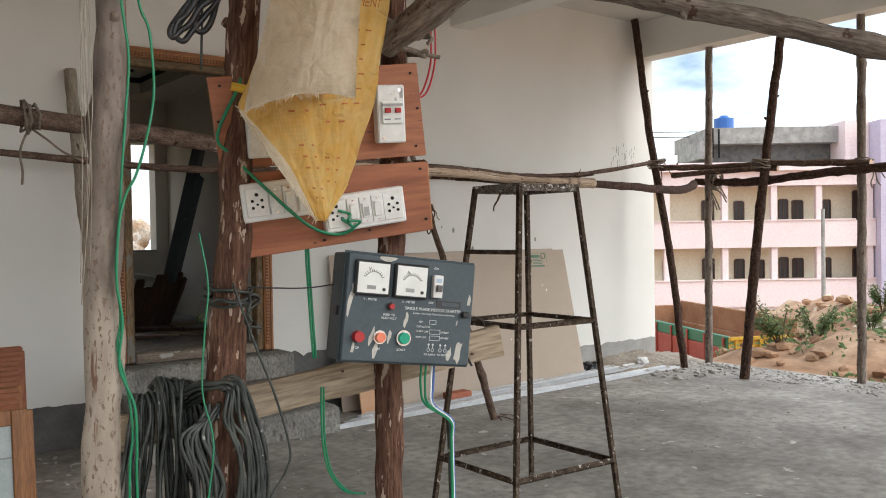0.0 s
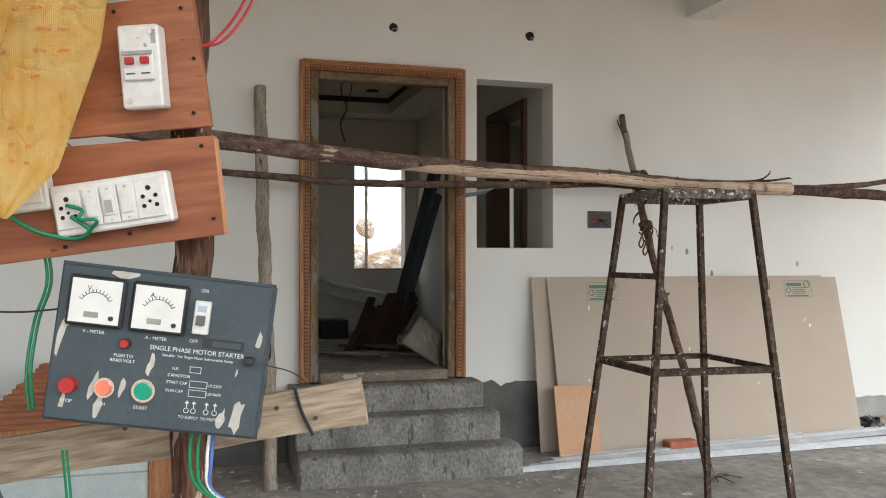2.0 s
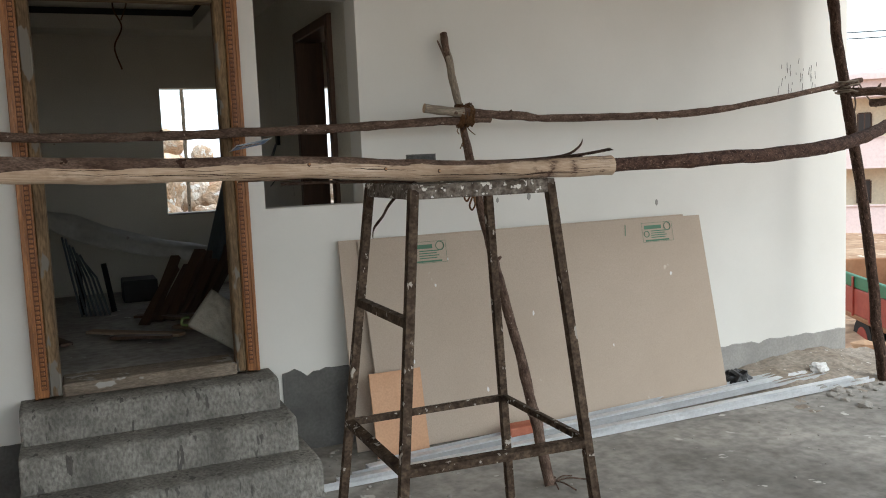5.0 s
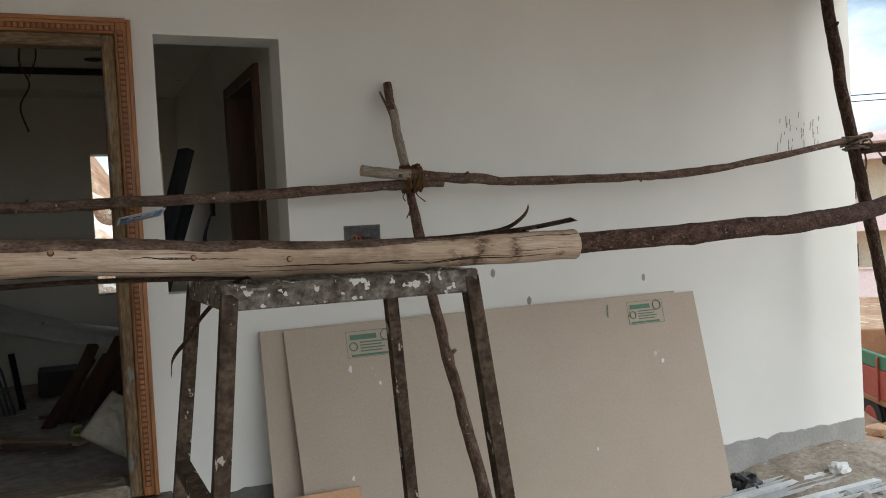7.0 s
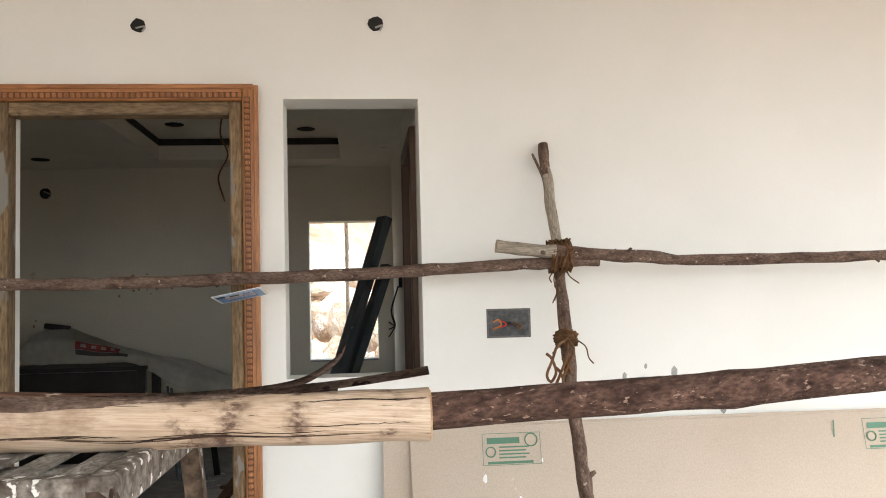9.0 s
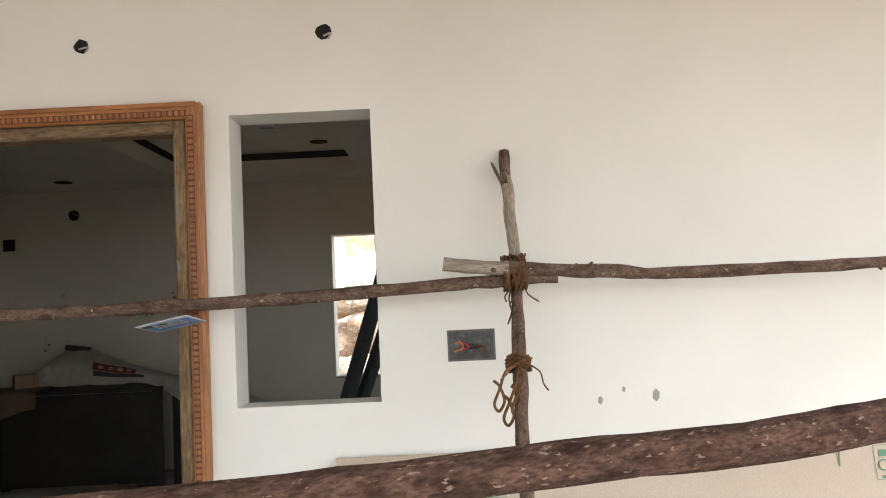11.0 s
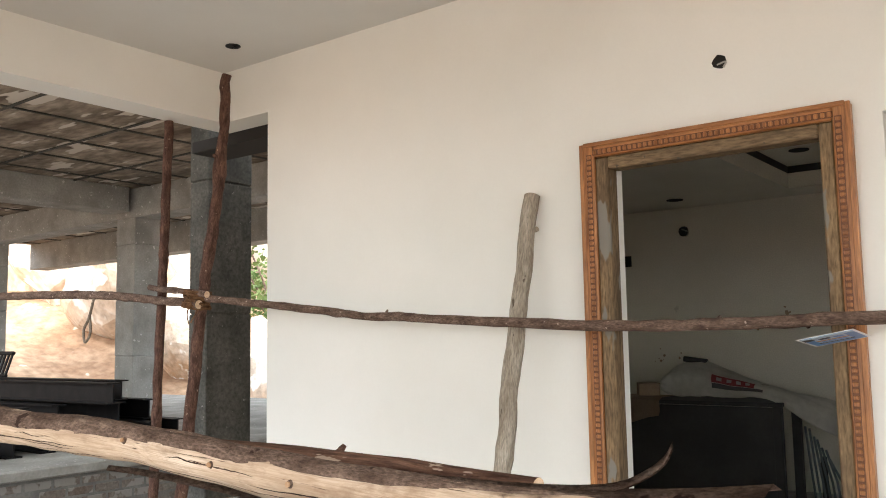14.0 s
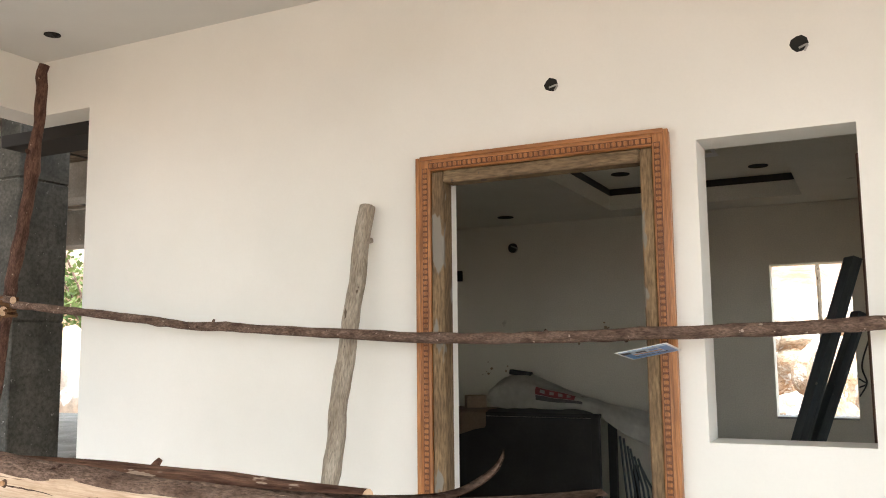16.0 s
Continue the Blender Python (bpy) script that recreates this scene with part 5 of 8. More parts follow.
def stamp(x, z, w=0.245, h=0.13):
    s = (z - FLOOR) / (1.226 - FLOOR)
    y = 6.185 + (6.425 - 6.185) * s - 0.013
    m = frame_of((x, y, z), (1, 0, 0), (0, 0.24, 1.186))
    t = thing("printed_stamp", "green ink maker's stamp printed on the beige sheet", "print", "stamps on the sheets", at=m)
    def bar(nm, x0, x1, z0, z1):
        part(nm, boxes((x0, x1, -0.0006, 0.0, z0, z1)), "greenink", t)
    bar("title_bar", -w * 0.42, w * 0.14, h * 0.17, h * 0.36)
    bm = bmesh.new()
    tube(bm, [(w * 0.34 + 0.026 * math.cos(a * 0.449), 0, h * 0.27 + 0.026 * math.sin(a * 0.449)) for a in range(15)], 0.003, 4)
    part("ring", bm, "greenink", t)
    bm = bmesh.new()
    tube(bm, [(-w * 0.36 + 0.020 * math.cos(a * 0.449), 0, -h * 0.08 + 0.020 * math.sin(a * 0.449)) for a in range(15)], 0.003, 4)
    part("ring", bm, "greenink", t)
    for i in range(4):
        bar("text_bar", -w * 0.22, w * (0.3 - 0.06 * (i % 2)), h * (0.04 - 0.11 * i), h * (0.085 - 0.11 * i))
    bar("text_bar", -w * 0.42, w * 0.36, -h * 0.46, -h * 0.38)
    for q in ((-w / 2, -w / 2 + 0.002, -h / 2, h / 2), (w / 2 - 0.002, w / 2, -h / 2, h / 2), (-w / 2, w / 2, -h / 2, -h / 2 + 0.002), (-w / 2, w / 2, h / 2 - 0.002, h / 2)):
        bar("border", *q)


stamp(4.895, 1.135)
stamp(6.56, 1.138)
rng = random.Random(15)
for x, z in ((4.78, 1.02), (4.92, 0.94), (4.73, 0.52), (5.02, 1.085), (5.55, 0.71), (6.62, 0.86), (6.1, 0.45), (5.18, 0.30)):
    y = 6.185 + 0.24 * (z - FLOOR) / 1.186 - 0.0135
    bm = bmesh.new()
    r = rng.uniform(0.007, 0.013)
    ring = [(x + r * rng.uniform(0.4, 1.1) * math.cos(a), z + r * 1.5 * rng.uniform(0.5, 1.1) * math.sin(a)) for a in (0, 0.9, 1.8, 2.7, 3.6, 4.5, 5.4)]
    bm.faces.new([bm.verts.new((p, y + 0.202 * (q - z), q)) for p, q in ring])
    part("paint_fleck", bm, "paper", front_sheet, "white paint fleck")
bm = boxes((6.30, 6.306, 6.395, 6.3965, 1.07, 1.20))
solo("pen_mark", bm, "greenink", "short green pen line on the sheet", "mark")


def build_channels():
    g = "metal channels"
    rng = random.Random(4)
    for k in range(5):
        a = Vector((4.02 + 0.10 * k, 5.80 + 0.052 * k + rng.uniform(-0.012, 0.012), FLOOR + 0.004))
        b = Vector((7.92 - 0.11 * k + rng.uniform(0, 0.1), 5.86 + 0.082 * k + (0.05 if k > 1 else 0.0), FLOOR + 0.006 + 0.02 * (k > 1)))
        m = frame_of((a + b) / 2, b - a, (0, 0, 1))
        L = (b - a).length / 2
        z = 0.0232 if k % 2 else 0.0
        bm = boxes((-L, L, -0.024, 0.024, z, z + 0.0012), (-L, L, -0.024, -0.0228, 0.0012, 0.0230), (-L, L, 0.0228, 0.024, 0.0012, 0.0230), (-L, L, -0.004, 0.004, z - 0.003, z - 0.0002) if z else (-L, L, -0.004, 0.004, 0.0014, 0.003))
        ob = solo("metal_channel", bm, "alu", "long bright galvanised ceiling channel lying on the floor", "metal channel", g, at=m)


build_channels()
bm = boxes((5.20, 5.42, 5.99, 6.10, FLOOR, FLOOR + 0.075), bevel=0.006)
solo("brick_piece", bm, "brick", "loose red brick lying before the sheets", "brick")


def crumpled(name, center, size, mat, label, category, seed, flat=0.7, kind="", group=""):
    bm = bmesh.new()
    bmesh.ops.create_icosphere(bm, subdivisions=3, radius=1)
    for v in bm.verts:
        d = v.co.normalized()
        f = 1 + 0.45 * noise.noise(d * 1.7 + Vector((seed, 0, 0))) + 0.2 * noise.noise(d * 5 + Vector((0, seed, 0)))
        v.co = Vector((d.x * size[0] * f, d.y * size[1] * f, max(d.z * f, -flat) * size[2]))
    lo = min(v.co.z for v in bm.verts)
    for v in bm.verts:
        v.co += Vector((center[0], center[1], center[2] - lo))
    return solo(name, bm, mat, label, category, group, kind, smooth=False)


def build_dirt():
    bm = bmesh.new()
    nx, ny = 60, 34
    g = []
    for i in range(nx + 1):
        row = []
        for j in range(ny + 1):
            x, y = 6.55 + 2.02 * i / nx, 5.35 + 1.112 * j / ny
            edge = min(1, 4 * min(i / nx, j / ny))
            core = max(0.0, 1 - math.hypot((x - 7.9) / 1.2, (y - 6.5) / 0.75))
            z = FLOOR - 0.010 + 0.13 * core * edge + 0.020 * edge * noise.noise((x * 6, y * 6, 2)) + 0.012 * edge * noise.noise((x * 19, y * 19, 5))
            row.append(bm.verts.new((x, y, z)))
        g.append(row)
    for i in range(nx):
        for j in range(ny):
            bm.faces.new((g[i][j], g[i + 1][j], g[i + 1][j + 1], g[i][j + 1]))
    solo("dirt_heap", bm, "dirt", "low heap of brown dirt and plaster dust along the wall corner", "dirt", kind="stuff", smooth=True)


build_dirt()
crumpled("plastic_bag", (7.10, 6.25, FLOOR), (0.09, 0.07, 0.07), "bagblack", "crumpled black plastic bag on the floor by the wall", "bag", 2)
crumpled("plastic_bag", (7.72, 6.12, FLOOR + 0.035), (0.07, 0.05, 0.045), "bagwhite", "crumpled white plastic scrap on the rubble", "bag", 9)


def rubble(name, n, region, smin, smax, mat, label, seed):
    rng = random.Random(seed)
    bm = bmesh.new()
    for _ in range(n):
        x, y = rng.uniform(*region[0]), rng.uniform(*region[1])
        s = rng.uniform(smin, smax) * rng.uniform(0.5, 1)
        g = bmesh.ops.create_icosphere(bm, subdivisions=1, radius=s)["verts"]
        z = (FLOOR if x < 8.5 else ground_height(x, y)) + s * 0.25
        for v in g:
            v.co = Vector((v.co.x * rng.uniform(0.7, 1.3) + x, v.co.y * rng.uniform(0.7, 1.3) + y, v.co.z * 0.6 + z))
    solo(name, bm, mat, label, "rubble", kind="stuff")


rubble("rubble", 600, ((7.0, 8.5), (6.05, 6.44)), 0.005, 0.024, "rubble", "crumbs of broken plaster along the wall", 1)
rubble("rubble", 700, ((7.9, 8.6), (3.4, 6.4)), 0.005, 0.026, "rubble", "loose stones and plaster crumbs along the slab edge", 2)
rubble("rubble", 90, ((7.4, 8.55), (5.4, 6.35)), 0.02, 0.055, "rubble", "lumps of broken plaster and stone by the wall corner", 12)
rubble("rubble", 260, ((2.2, 4.6), (5.3, 6.4)), 0.005, 0.018, "rubble", "cement crumbs at the foot of the steps", 3)
rubble("rubble", 700, ((1.0, 8.4), (2.0, 6.0)), 0.003, 0.012, "rubble", "fine plaster crumbs scattered on the porch floor", 4)
twigs = thing("dry_twigs", "dry twigs lying at the foot of the leaning post", "twigs")
for k in range(6):
    a = k * 0.9
    bm = bmesh.new()
    tube(bm, spline([(5.10, 5.32, FLOOR + 0.01), (5.12 + 0.05 * math.cos(a), 5.30 + 0.05 * math.sin(a), FLOOR + 0.02), (5.15 + 0.10 * math.cos(a), 5.27 + 0.10 * math.sin(a), FLOOR + 0.008)], 4), 0.004, 5)
    part("twig", bm, "twig", twigs, smooth=True)

# ---- electric box recess and marks on the wall ----
bm = boxes((4.815, 5.005, WALL_Y - 0.003, WALL_Y + 0.0, 1.592, 1.600), (4.815, 5.005, WALL_Y - 0.003, WALL_Y, 1.708, 1.716), (4.815, 4.823, WALL_Y - 0.003, WALL_Y, 1.600, 1.708), (4.997, 5.005, WALL_Y - 0.003, WALL_Y, 1.600, 1.708))
t = solo("wiring_box", bm, "plinth", "open metal wiring box set in the white wall with wire ends", "wiring box")
part("back_plate", boxes((4.823, 4.997, WALL_Y - 0.002, WALL_Y - 0.001, 1.600, 1.708)), "boxmetal", t)
for k, mt in enumerate(("rustink", "redwire", "black", "black", "coir")):
    bm = bmesh.new()
    x = 4.845 + 0.022 * k
    tube(bm, spline([(x, WALL_Y - 0.003, 1.66), (x + 0.02, WALL_Y - 0.015, 1.67 - 0.01 * k), (x + 0.03, WALL_Y - 0.012, 1.645), (x - 0.005, WALL_Y - 0.008, 1.63 + 0.006 * k)], 5), 0.0035, 5)
    part("wire_end", bm, mt, t, smooth=True)
rng = random.Random(21)
bm = bmesh.new()
for k in range(30):
    x, z = 7.66 + 0.42 * rng.random() ** 0.7, 2.05 + 0.23 * rng.random()
    a = rng.uniform(0.9, 1.5)
    L = rng.uniform(0.005, 0.03)
    box(bm, -0.002, 0.002, -0.0008, 0.0, -L, L, m=Matrix.Translation((x, WALL_Y - 0.001, z)) @ pose(0, 0, 0, 0, 30 * (a - 1.0), 0))
solo("wall_scuffs", bm, "plinth", "grey scuff marks on the white wall", "scuff marks", kind="stuff")
for x, z, s in ((5.632, 1.424, 0.020), (5.846, 1.259, 0.020), (6.613, 1.33, 0.018), (5.41, 1.413, 0.014), (5.505, 1.452, 0.010)):
    bm = bmesh.new()
    bmesh.ops.create_icosphere(bm, subdivisions=1, radius=s)
    for v in bm.verts:
        v.co = Vector((v.co.x * 0.8 + x, WALL_Y - 0.001 + v.co.y * 0.12, v.co.z * (1.3 + 0.4 * noise.noise(v.co * 60)) + z))
    solo("plaster_chip", bm, "plinth_pale", "grey chip in the white wall paint", "wall chip", "chips in the wall")


# ---- picture hanging on the rail ----
def build_brochure():
    m = frame_of((3.835, 6.10, 1.795), (1, 0.0, 0.19), (0.05, 1, -0.10))
    t = thing("printed_picture", "curled colour print of a blue house hanging on the rail", "picture", at=m)
    part("sheet", boxes((-0.092, 0.092, 0, 0.001, -0.118, 0.118)), "paper", t)
    part("sky_area", boxes((-0.082, 0.082, 0.001, 0.002, -0.104, 0.104)), "photo_sky", t)
    def bar(nm, x0, x1, z0, z1, mt, d=0.0016):
        part(nm, boxes((x0, x1, 0.002, d + 0.001, z0, z1)), mt, t)
    bar("house_mass", -0.055, 0.05, -0.09, 0.055, "photo_pale")
    bar("roof_band", -0.060, 0.055, 0.045, 0.056, "darkink", 0.002)
    bar("window_area", -0.045, 0.04, 0.012, 0.036, "photo_sky", 0.002)
    bar("balcony_band", -0.055, 0.05, -0.014, 0.002, "edgeboard", 0.002)
    bar("window_area", -0.035, 0.0, -0.06, -0.03, "darkink", 0.002)
    bar("window_area", 0.012, 0.042, -0.06, -0.025, "photo_sky", 0.002)
    bar("ground_band", -0.082, 0.082, -0.104, -0.085, "photo_pale", 0.0022)
    bar("shade_band", -0.082, -0.05, -0.085, -0.04, "darkink", 0.002)


build_brochure()

# ---- switchboard frame in front ----
pole("frame_post", [(2.068, 2.29, FLOOR), (2.057, 2.236, 0.786), (2.051, 2.196, 1.373), (2.046, 2.164, 1.80), (2.03, 2.13, 2.25)], 0.032, 0.029, "bark_red",
     "rough red-brown bark post carrying the switchboard", "post", "frame posts", knots=5, seed=31, stubs=1, wob=0.35)
pole("frame_post", [(1.635, 2.33, FLOOR), (1.669, 2.275, 0.855), (1.69, 2.24, 1.35), (1.711, 2.21, 1.845), (1.73, 2.18, 2.3)], 0.042, 0.027, "bark_red",
     "rough red-brown bark post carrying the switchboard", "post", "frame posts", knots=5, seed=32, stubs=1, wob=0.35)
pole("pale_post", [(1.300, 1.87, FLOOR), (1.316, 1.87, 0.9), (1.327, 1.87, 1.369), (1.337, 1.87, 1.573), (1.343, 1.87, 1.737), (1.352, 1.87, 2.4)], 0.0275, 0.0205, "bark_pale",
     "pale worn upright post with grey bark above and hanging wires", "post", knots=7, seed=33, stubs=2, wob=0.30)
pole("overhead_pole", [(1.995, 2.125, 1.80), (2.04, 1.90, 1.885), (2.09, 1.65, 1.99), (2.16, 1.2, 2.18)], 0.032, 0.034, "bark_grey",
     "thick pole tied to the post and rising overhead", "pole", knots=3, seed=34, stubs=0)
pole("overhead_pole", [(2.2, 2.50, 2.14), (2.79, 2.12, 2.03), (3.36, 1.70, 1.875), (4.2, 1.06, 1.66)], 0.030, 0.030, "bark_grey",
     "long grey pole crossing overhead on the scaffold", "pole", knots=5, seed=35, stubs=2)
lashing((2.035, 2.12, 1.815), (0.0, -0.2, 1), 0.052, 6, 0.006, "oldrope", "old grey rope binding the overhead pole to the post", 19, 2, 0.03, 0.05)
lashing((1.685, 2.245, 1.27), (0.05, -0.07, 1), 0.048, 5, 0.0034, "cable", "black cable wound round the bark post", 23, 2, 0.018, 0.06)


def build_cross_plank():
    a, b = Vector((1.50, 2.415, 0.985)), Vector((2.32, 2.135, 1.135))
    m = frame_of((a + b) / 2, b - a, (0, 0, 1))
    L = (b - a).length / 2
    bm = bmesh.new()
    n = 14
    rows = []
    for i in range(n + 1):
        x = -L + 2 * L * i / n
        h = 0.036 + 0.004 * noise.noise((x * 5, 1, 0))
        rows.append([bm.verts.new((x, y, z + 0.003 * noise.noise((x * 9, z * 20, 2)))) for y, z in ((-0.012, -h), (-0.012, 0), (-0.012, h), (0.012, h), (0.012, -h))])
    for i in range(n):
        for k in range(5):
            bm.faces.new((rows[i][k], rows[i][(k + 1) % 5], rows[i + 1][(k + 1) % 5], rows[i + 1][k]))
    bm.faces.new(rows[0][::-1])
    bm.faces.new(rows[-1])
    bmesh.ops.recalc_face_normals(bm, faces=bm.faces)
    t = thing("cross_plank", "weathered pale plank nailed across the two bark posts", "plank", at=m)
    part("plank", bm, "plank", t)
    for x, z in ((0.30, 0.012), (0.36, -0.014), (0.05, 0.02), (-0.2, -0.01)):
        bm = bmesh.new()
        cylinder(bm, 0.0035, 0.006, Matrix.Translation((x, -0.014, z)) @ pose(0, 0, 0, 90), 8)
        part("nail", bm, "darkwood", t)
    bm = bmesh.new()
    tube(bm, spline([(0.335, -0.016, 0.04), (0.34, -0.018, 0.0), (0.352, -0.018, -0.04)], 4), 0.003, 5)
    part("tie_wire", bm, "black", t)


build_cross_plank()


def build_switchboard():
    m = frame_of((1.868, 2.168, 1.553), (0.418, -0.131, 0.0445), (-0.045, -0.022, 0.3675))
    t = thing("switchboard", "two red-brown boards nailed to posts with white sockets and a breaker", "switchboard", at=m)
    def slab(nm, poly, y0, y1, mat, label=""):
        bm = bmesh.new()
        f = [bm.verts.new((x, y0, z)) for x, z in poly]
        b = [bm.verts.new((x, y1, z)) for x, z in poly]
        n = len(poly)
        bm.faces.new(f)
        bm.faces.new(b[::-1])
        for i in range(n):
            bm.faces.new((f[i], f[(i + 1) % n], b[(i + 1) % n], b[i]))
        bmesh.ops.recalc_face_normals(bm, faces=bm.faces)
        bmesh.ops.bevel(bm, geom=bm.edges[:], offset=0.0012, segments=1, affect="EDGES")
        return part(nm, bm, mat, t, label)
    up = slab("upper_board", [(-0.222, 0.178), (0.217, 0.186), (0.222, -0.012), (-0.215, -0.004)], -0.010, 0.010, "redboard")
    lo = slab("lower_board", [(-0.213, -0.014), (0.224, -0.026), (0.222, -0.176), (-0.218, -0.190)], -0.008, 0.012, "redboard")
    slab("edge_strip", [(0.2235, -0.030), (0.2265, -0.030), (0.2245, -0.175), (0.2215, -0.175)], -0.0075, 0.0115, "edgeboard", "pale orange sawn edge")
    for x, z in ((-0.20, 0.16), (0.20, 0.165), (0.20, 0.01), (-0.205, 0.01), (0.10, 0.17), (-0.08, 0.165), (-0.205, -0.03), (0.205, -0.04), (0.21, -0.15), (-0.2, -0.17), (-0.02, -0.17), (0.08, -0.16), (0.21, 0.09), (-0.21, 0.09)):
        bm = bmesh.new()
        cylinder(bm, 0.0028, 0.004, Matrix.Translation((x, -0.011, z)) @ pose(0, 0, 0, 90), 8)
        part("nail", bm, "hole", t)
    # breaker in its white enclosure
    def at(x, z, roll=0.0):
        return Matrix.Translation((x, 0, z)) @ pose(0, 0, 0, 0, roll, 0)
    e = part("breaker_box", boxes((-0.030, 0.030, -0.045, -0.0105, -0.060, 0.060), bevel=0.003), "plastic", t, "white breaker enclosure")
    e.matrix_local = at(0.140, 0.081, 2.5)
    part("breaker", boxes((-0.022, 0.022, -0.052, -0.0455, -0.020, 0.026), bevel=0.0015), "meter", e)
    for sx in (-0.011, 0.011):
        part("toggle", boxes((sx - 0.006, sx + 0.006, -0.060, -0.0525, 0.002, 0.012), bevel=0.001), "redink", e, "dark red breaker toggle")
        part("marking", boxes((sx - 0.007, sx + 0.006, -0.0526, -0.0522, -0.012, -0.010)), "darkink", e)
    part("bar", boxes((-0.022, 0.022, -0.056, -0.0522, 0.016, 0.021)), "plinth_pale", e)
    for x, z in ((0.018, 0.049), (-0.018, -0.049)):
        bm = bmesh.new()
        cylinder(bm, 0.004, 0.003, Matrix.Translation((x, -0.0455, z)) @ pose(0, 0, 0, 90), 10)
        part("screw", bm, "chrome", e)
    part("wear_patch", boxes((0.019, 0.026, -0.0456, -0.0451, 0.032, 0.052)), "plinth_pale", e)

    def socket(parent, cx, cz, w):
        part("module", boxes((cx - w / 2, cx + w / 2, -0.0405, -0.0355, cz - 0.028, cz + 0.028), bevel=0.001), "plastic", parent)
        bm = bmesh.new()
        for x, z, r in ((0, 0.016, 0.0038), (-0.0095, 0.004, 0.0032), (0.0095, 0.004, 0.0032), (-0.0095, -0.010, 0.0032), (0.0095, -0.010, 0.0032), (0, -0.004, 0.0025)):
            cylinder(bm, r, 0.002, Matrix.Translation((cx + x, -0.0408, cz + z)) @ pose(0, 0, 0, 90), 10)
        part("pin_holes", bm, "hole", parent)

    def switch(parent, cx, cz):
        part("module", boxes((cx - 0.0125, cx + 0.0125, -0.0405, -0.0355, cz - 0.028, cz + 0.028), bevel=0.001), "plastic", parent)
        bm = bmesh.new()
        box(bm, -0.0085, 0.0085, -0.003, 0.003, -0.016, 0.016, 0.0012, m=Matrix.Translation((cx, -0.0425, cz)) @ pose(0, 0, 0, 6))
        part("rocker", bm, "plastic", parent)
        for dz in (-0.023, 0.023):
            bm = bmesh.new()
            cylinder(bm, 0.0022, 0.002, Matrix.Translation((cx, -0.041, cz + dz)) @ pose(0, 0, 0, 90), 8)
            part("screw", bm, "chrome", parent)

    s = part("socket_strip", boxes((-0.088, 0.088, -0.036, -0.0085, -0.038, 0.038), bevel=0.003), "plastic", t, "white switch and socket strip")
    s.matrix_local = at(0.068, -0.113, -2.5)
    socket(s, -0.063, 0, 0.040)
    for k in range(3):
        switch(s, -0.027 + 0.0265 * k, 0)
    socket(s, 0.060, 0, 0.042)
    part("wear_patch", boxes((-0.006, 0.005, -0.0462, -0.0456, -0.012, 0.014)), "plinth_pale", s)
    s = part("socket_strip", boxes((-0.080, 0.080, -0.034, -0.0085, -0.039, 0.039), bevel=0.003), "plastic", t, "white switch and socket strip")
    s.matrix_local = at(-0.105, -0.074, -1.5)
    socket(s, -0.050, 0, 0.044)
    switch(s, -0.012, 0)
    switch(s, 0.015, 0)
    socket(s, 0.053, 0, 0.040)
    s = part("socket_box", boxes((-0.035, 0.035, -0.045, -0.0105, -0.040, 0.040), bevel=0.003), "plastic", t, "white single socket box")
    s.matrix_local = at(-0.125, 0.052, 2)
    return t


build_switchboard()


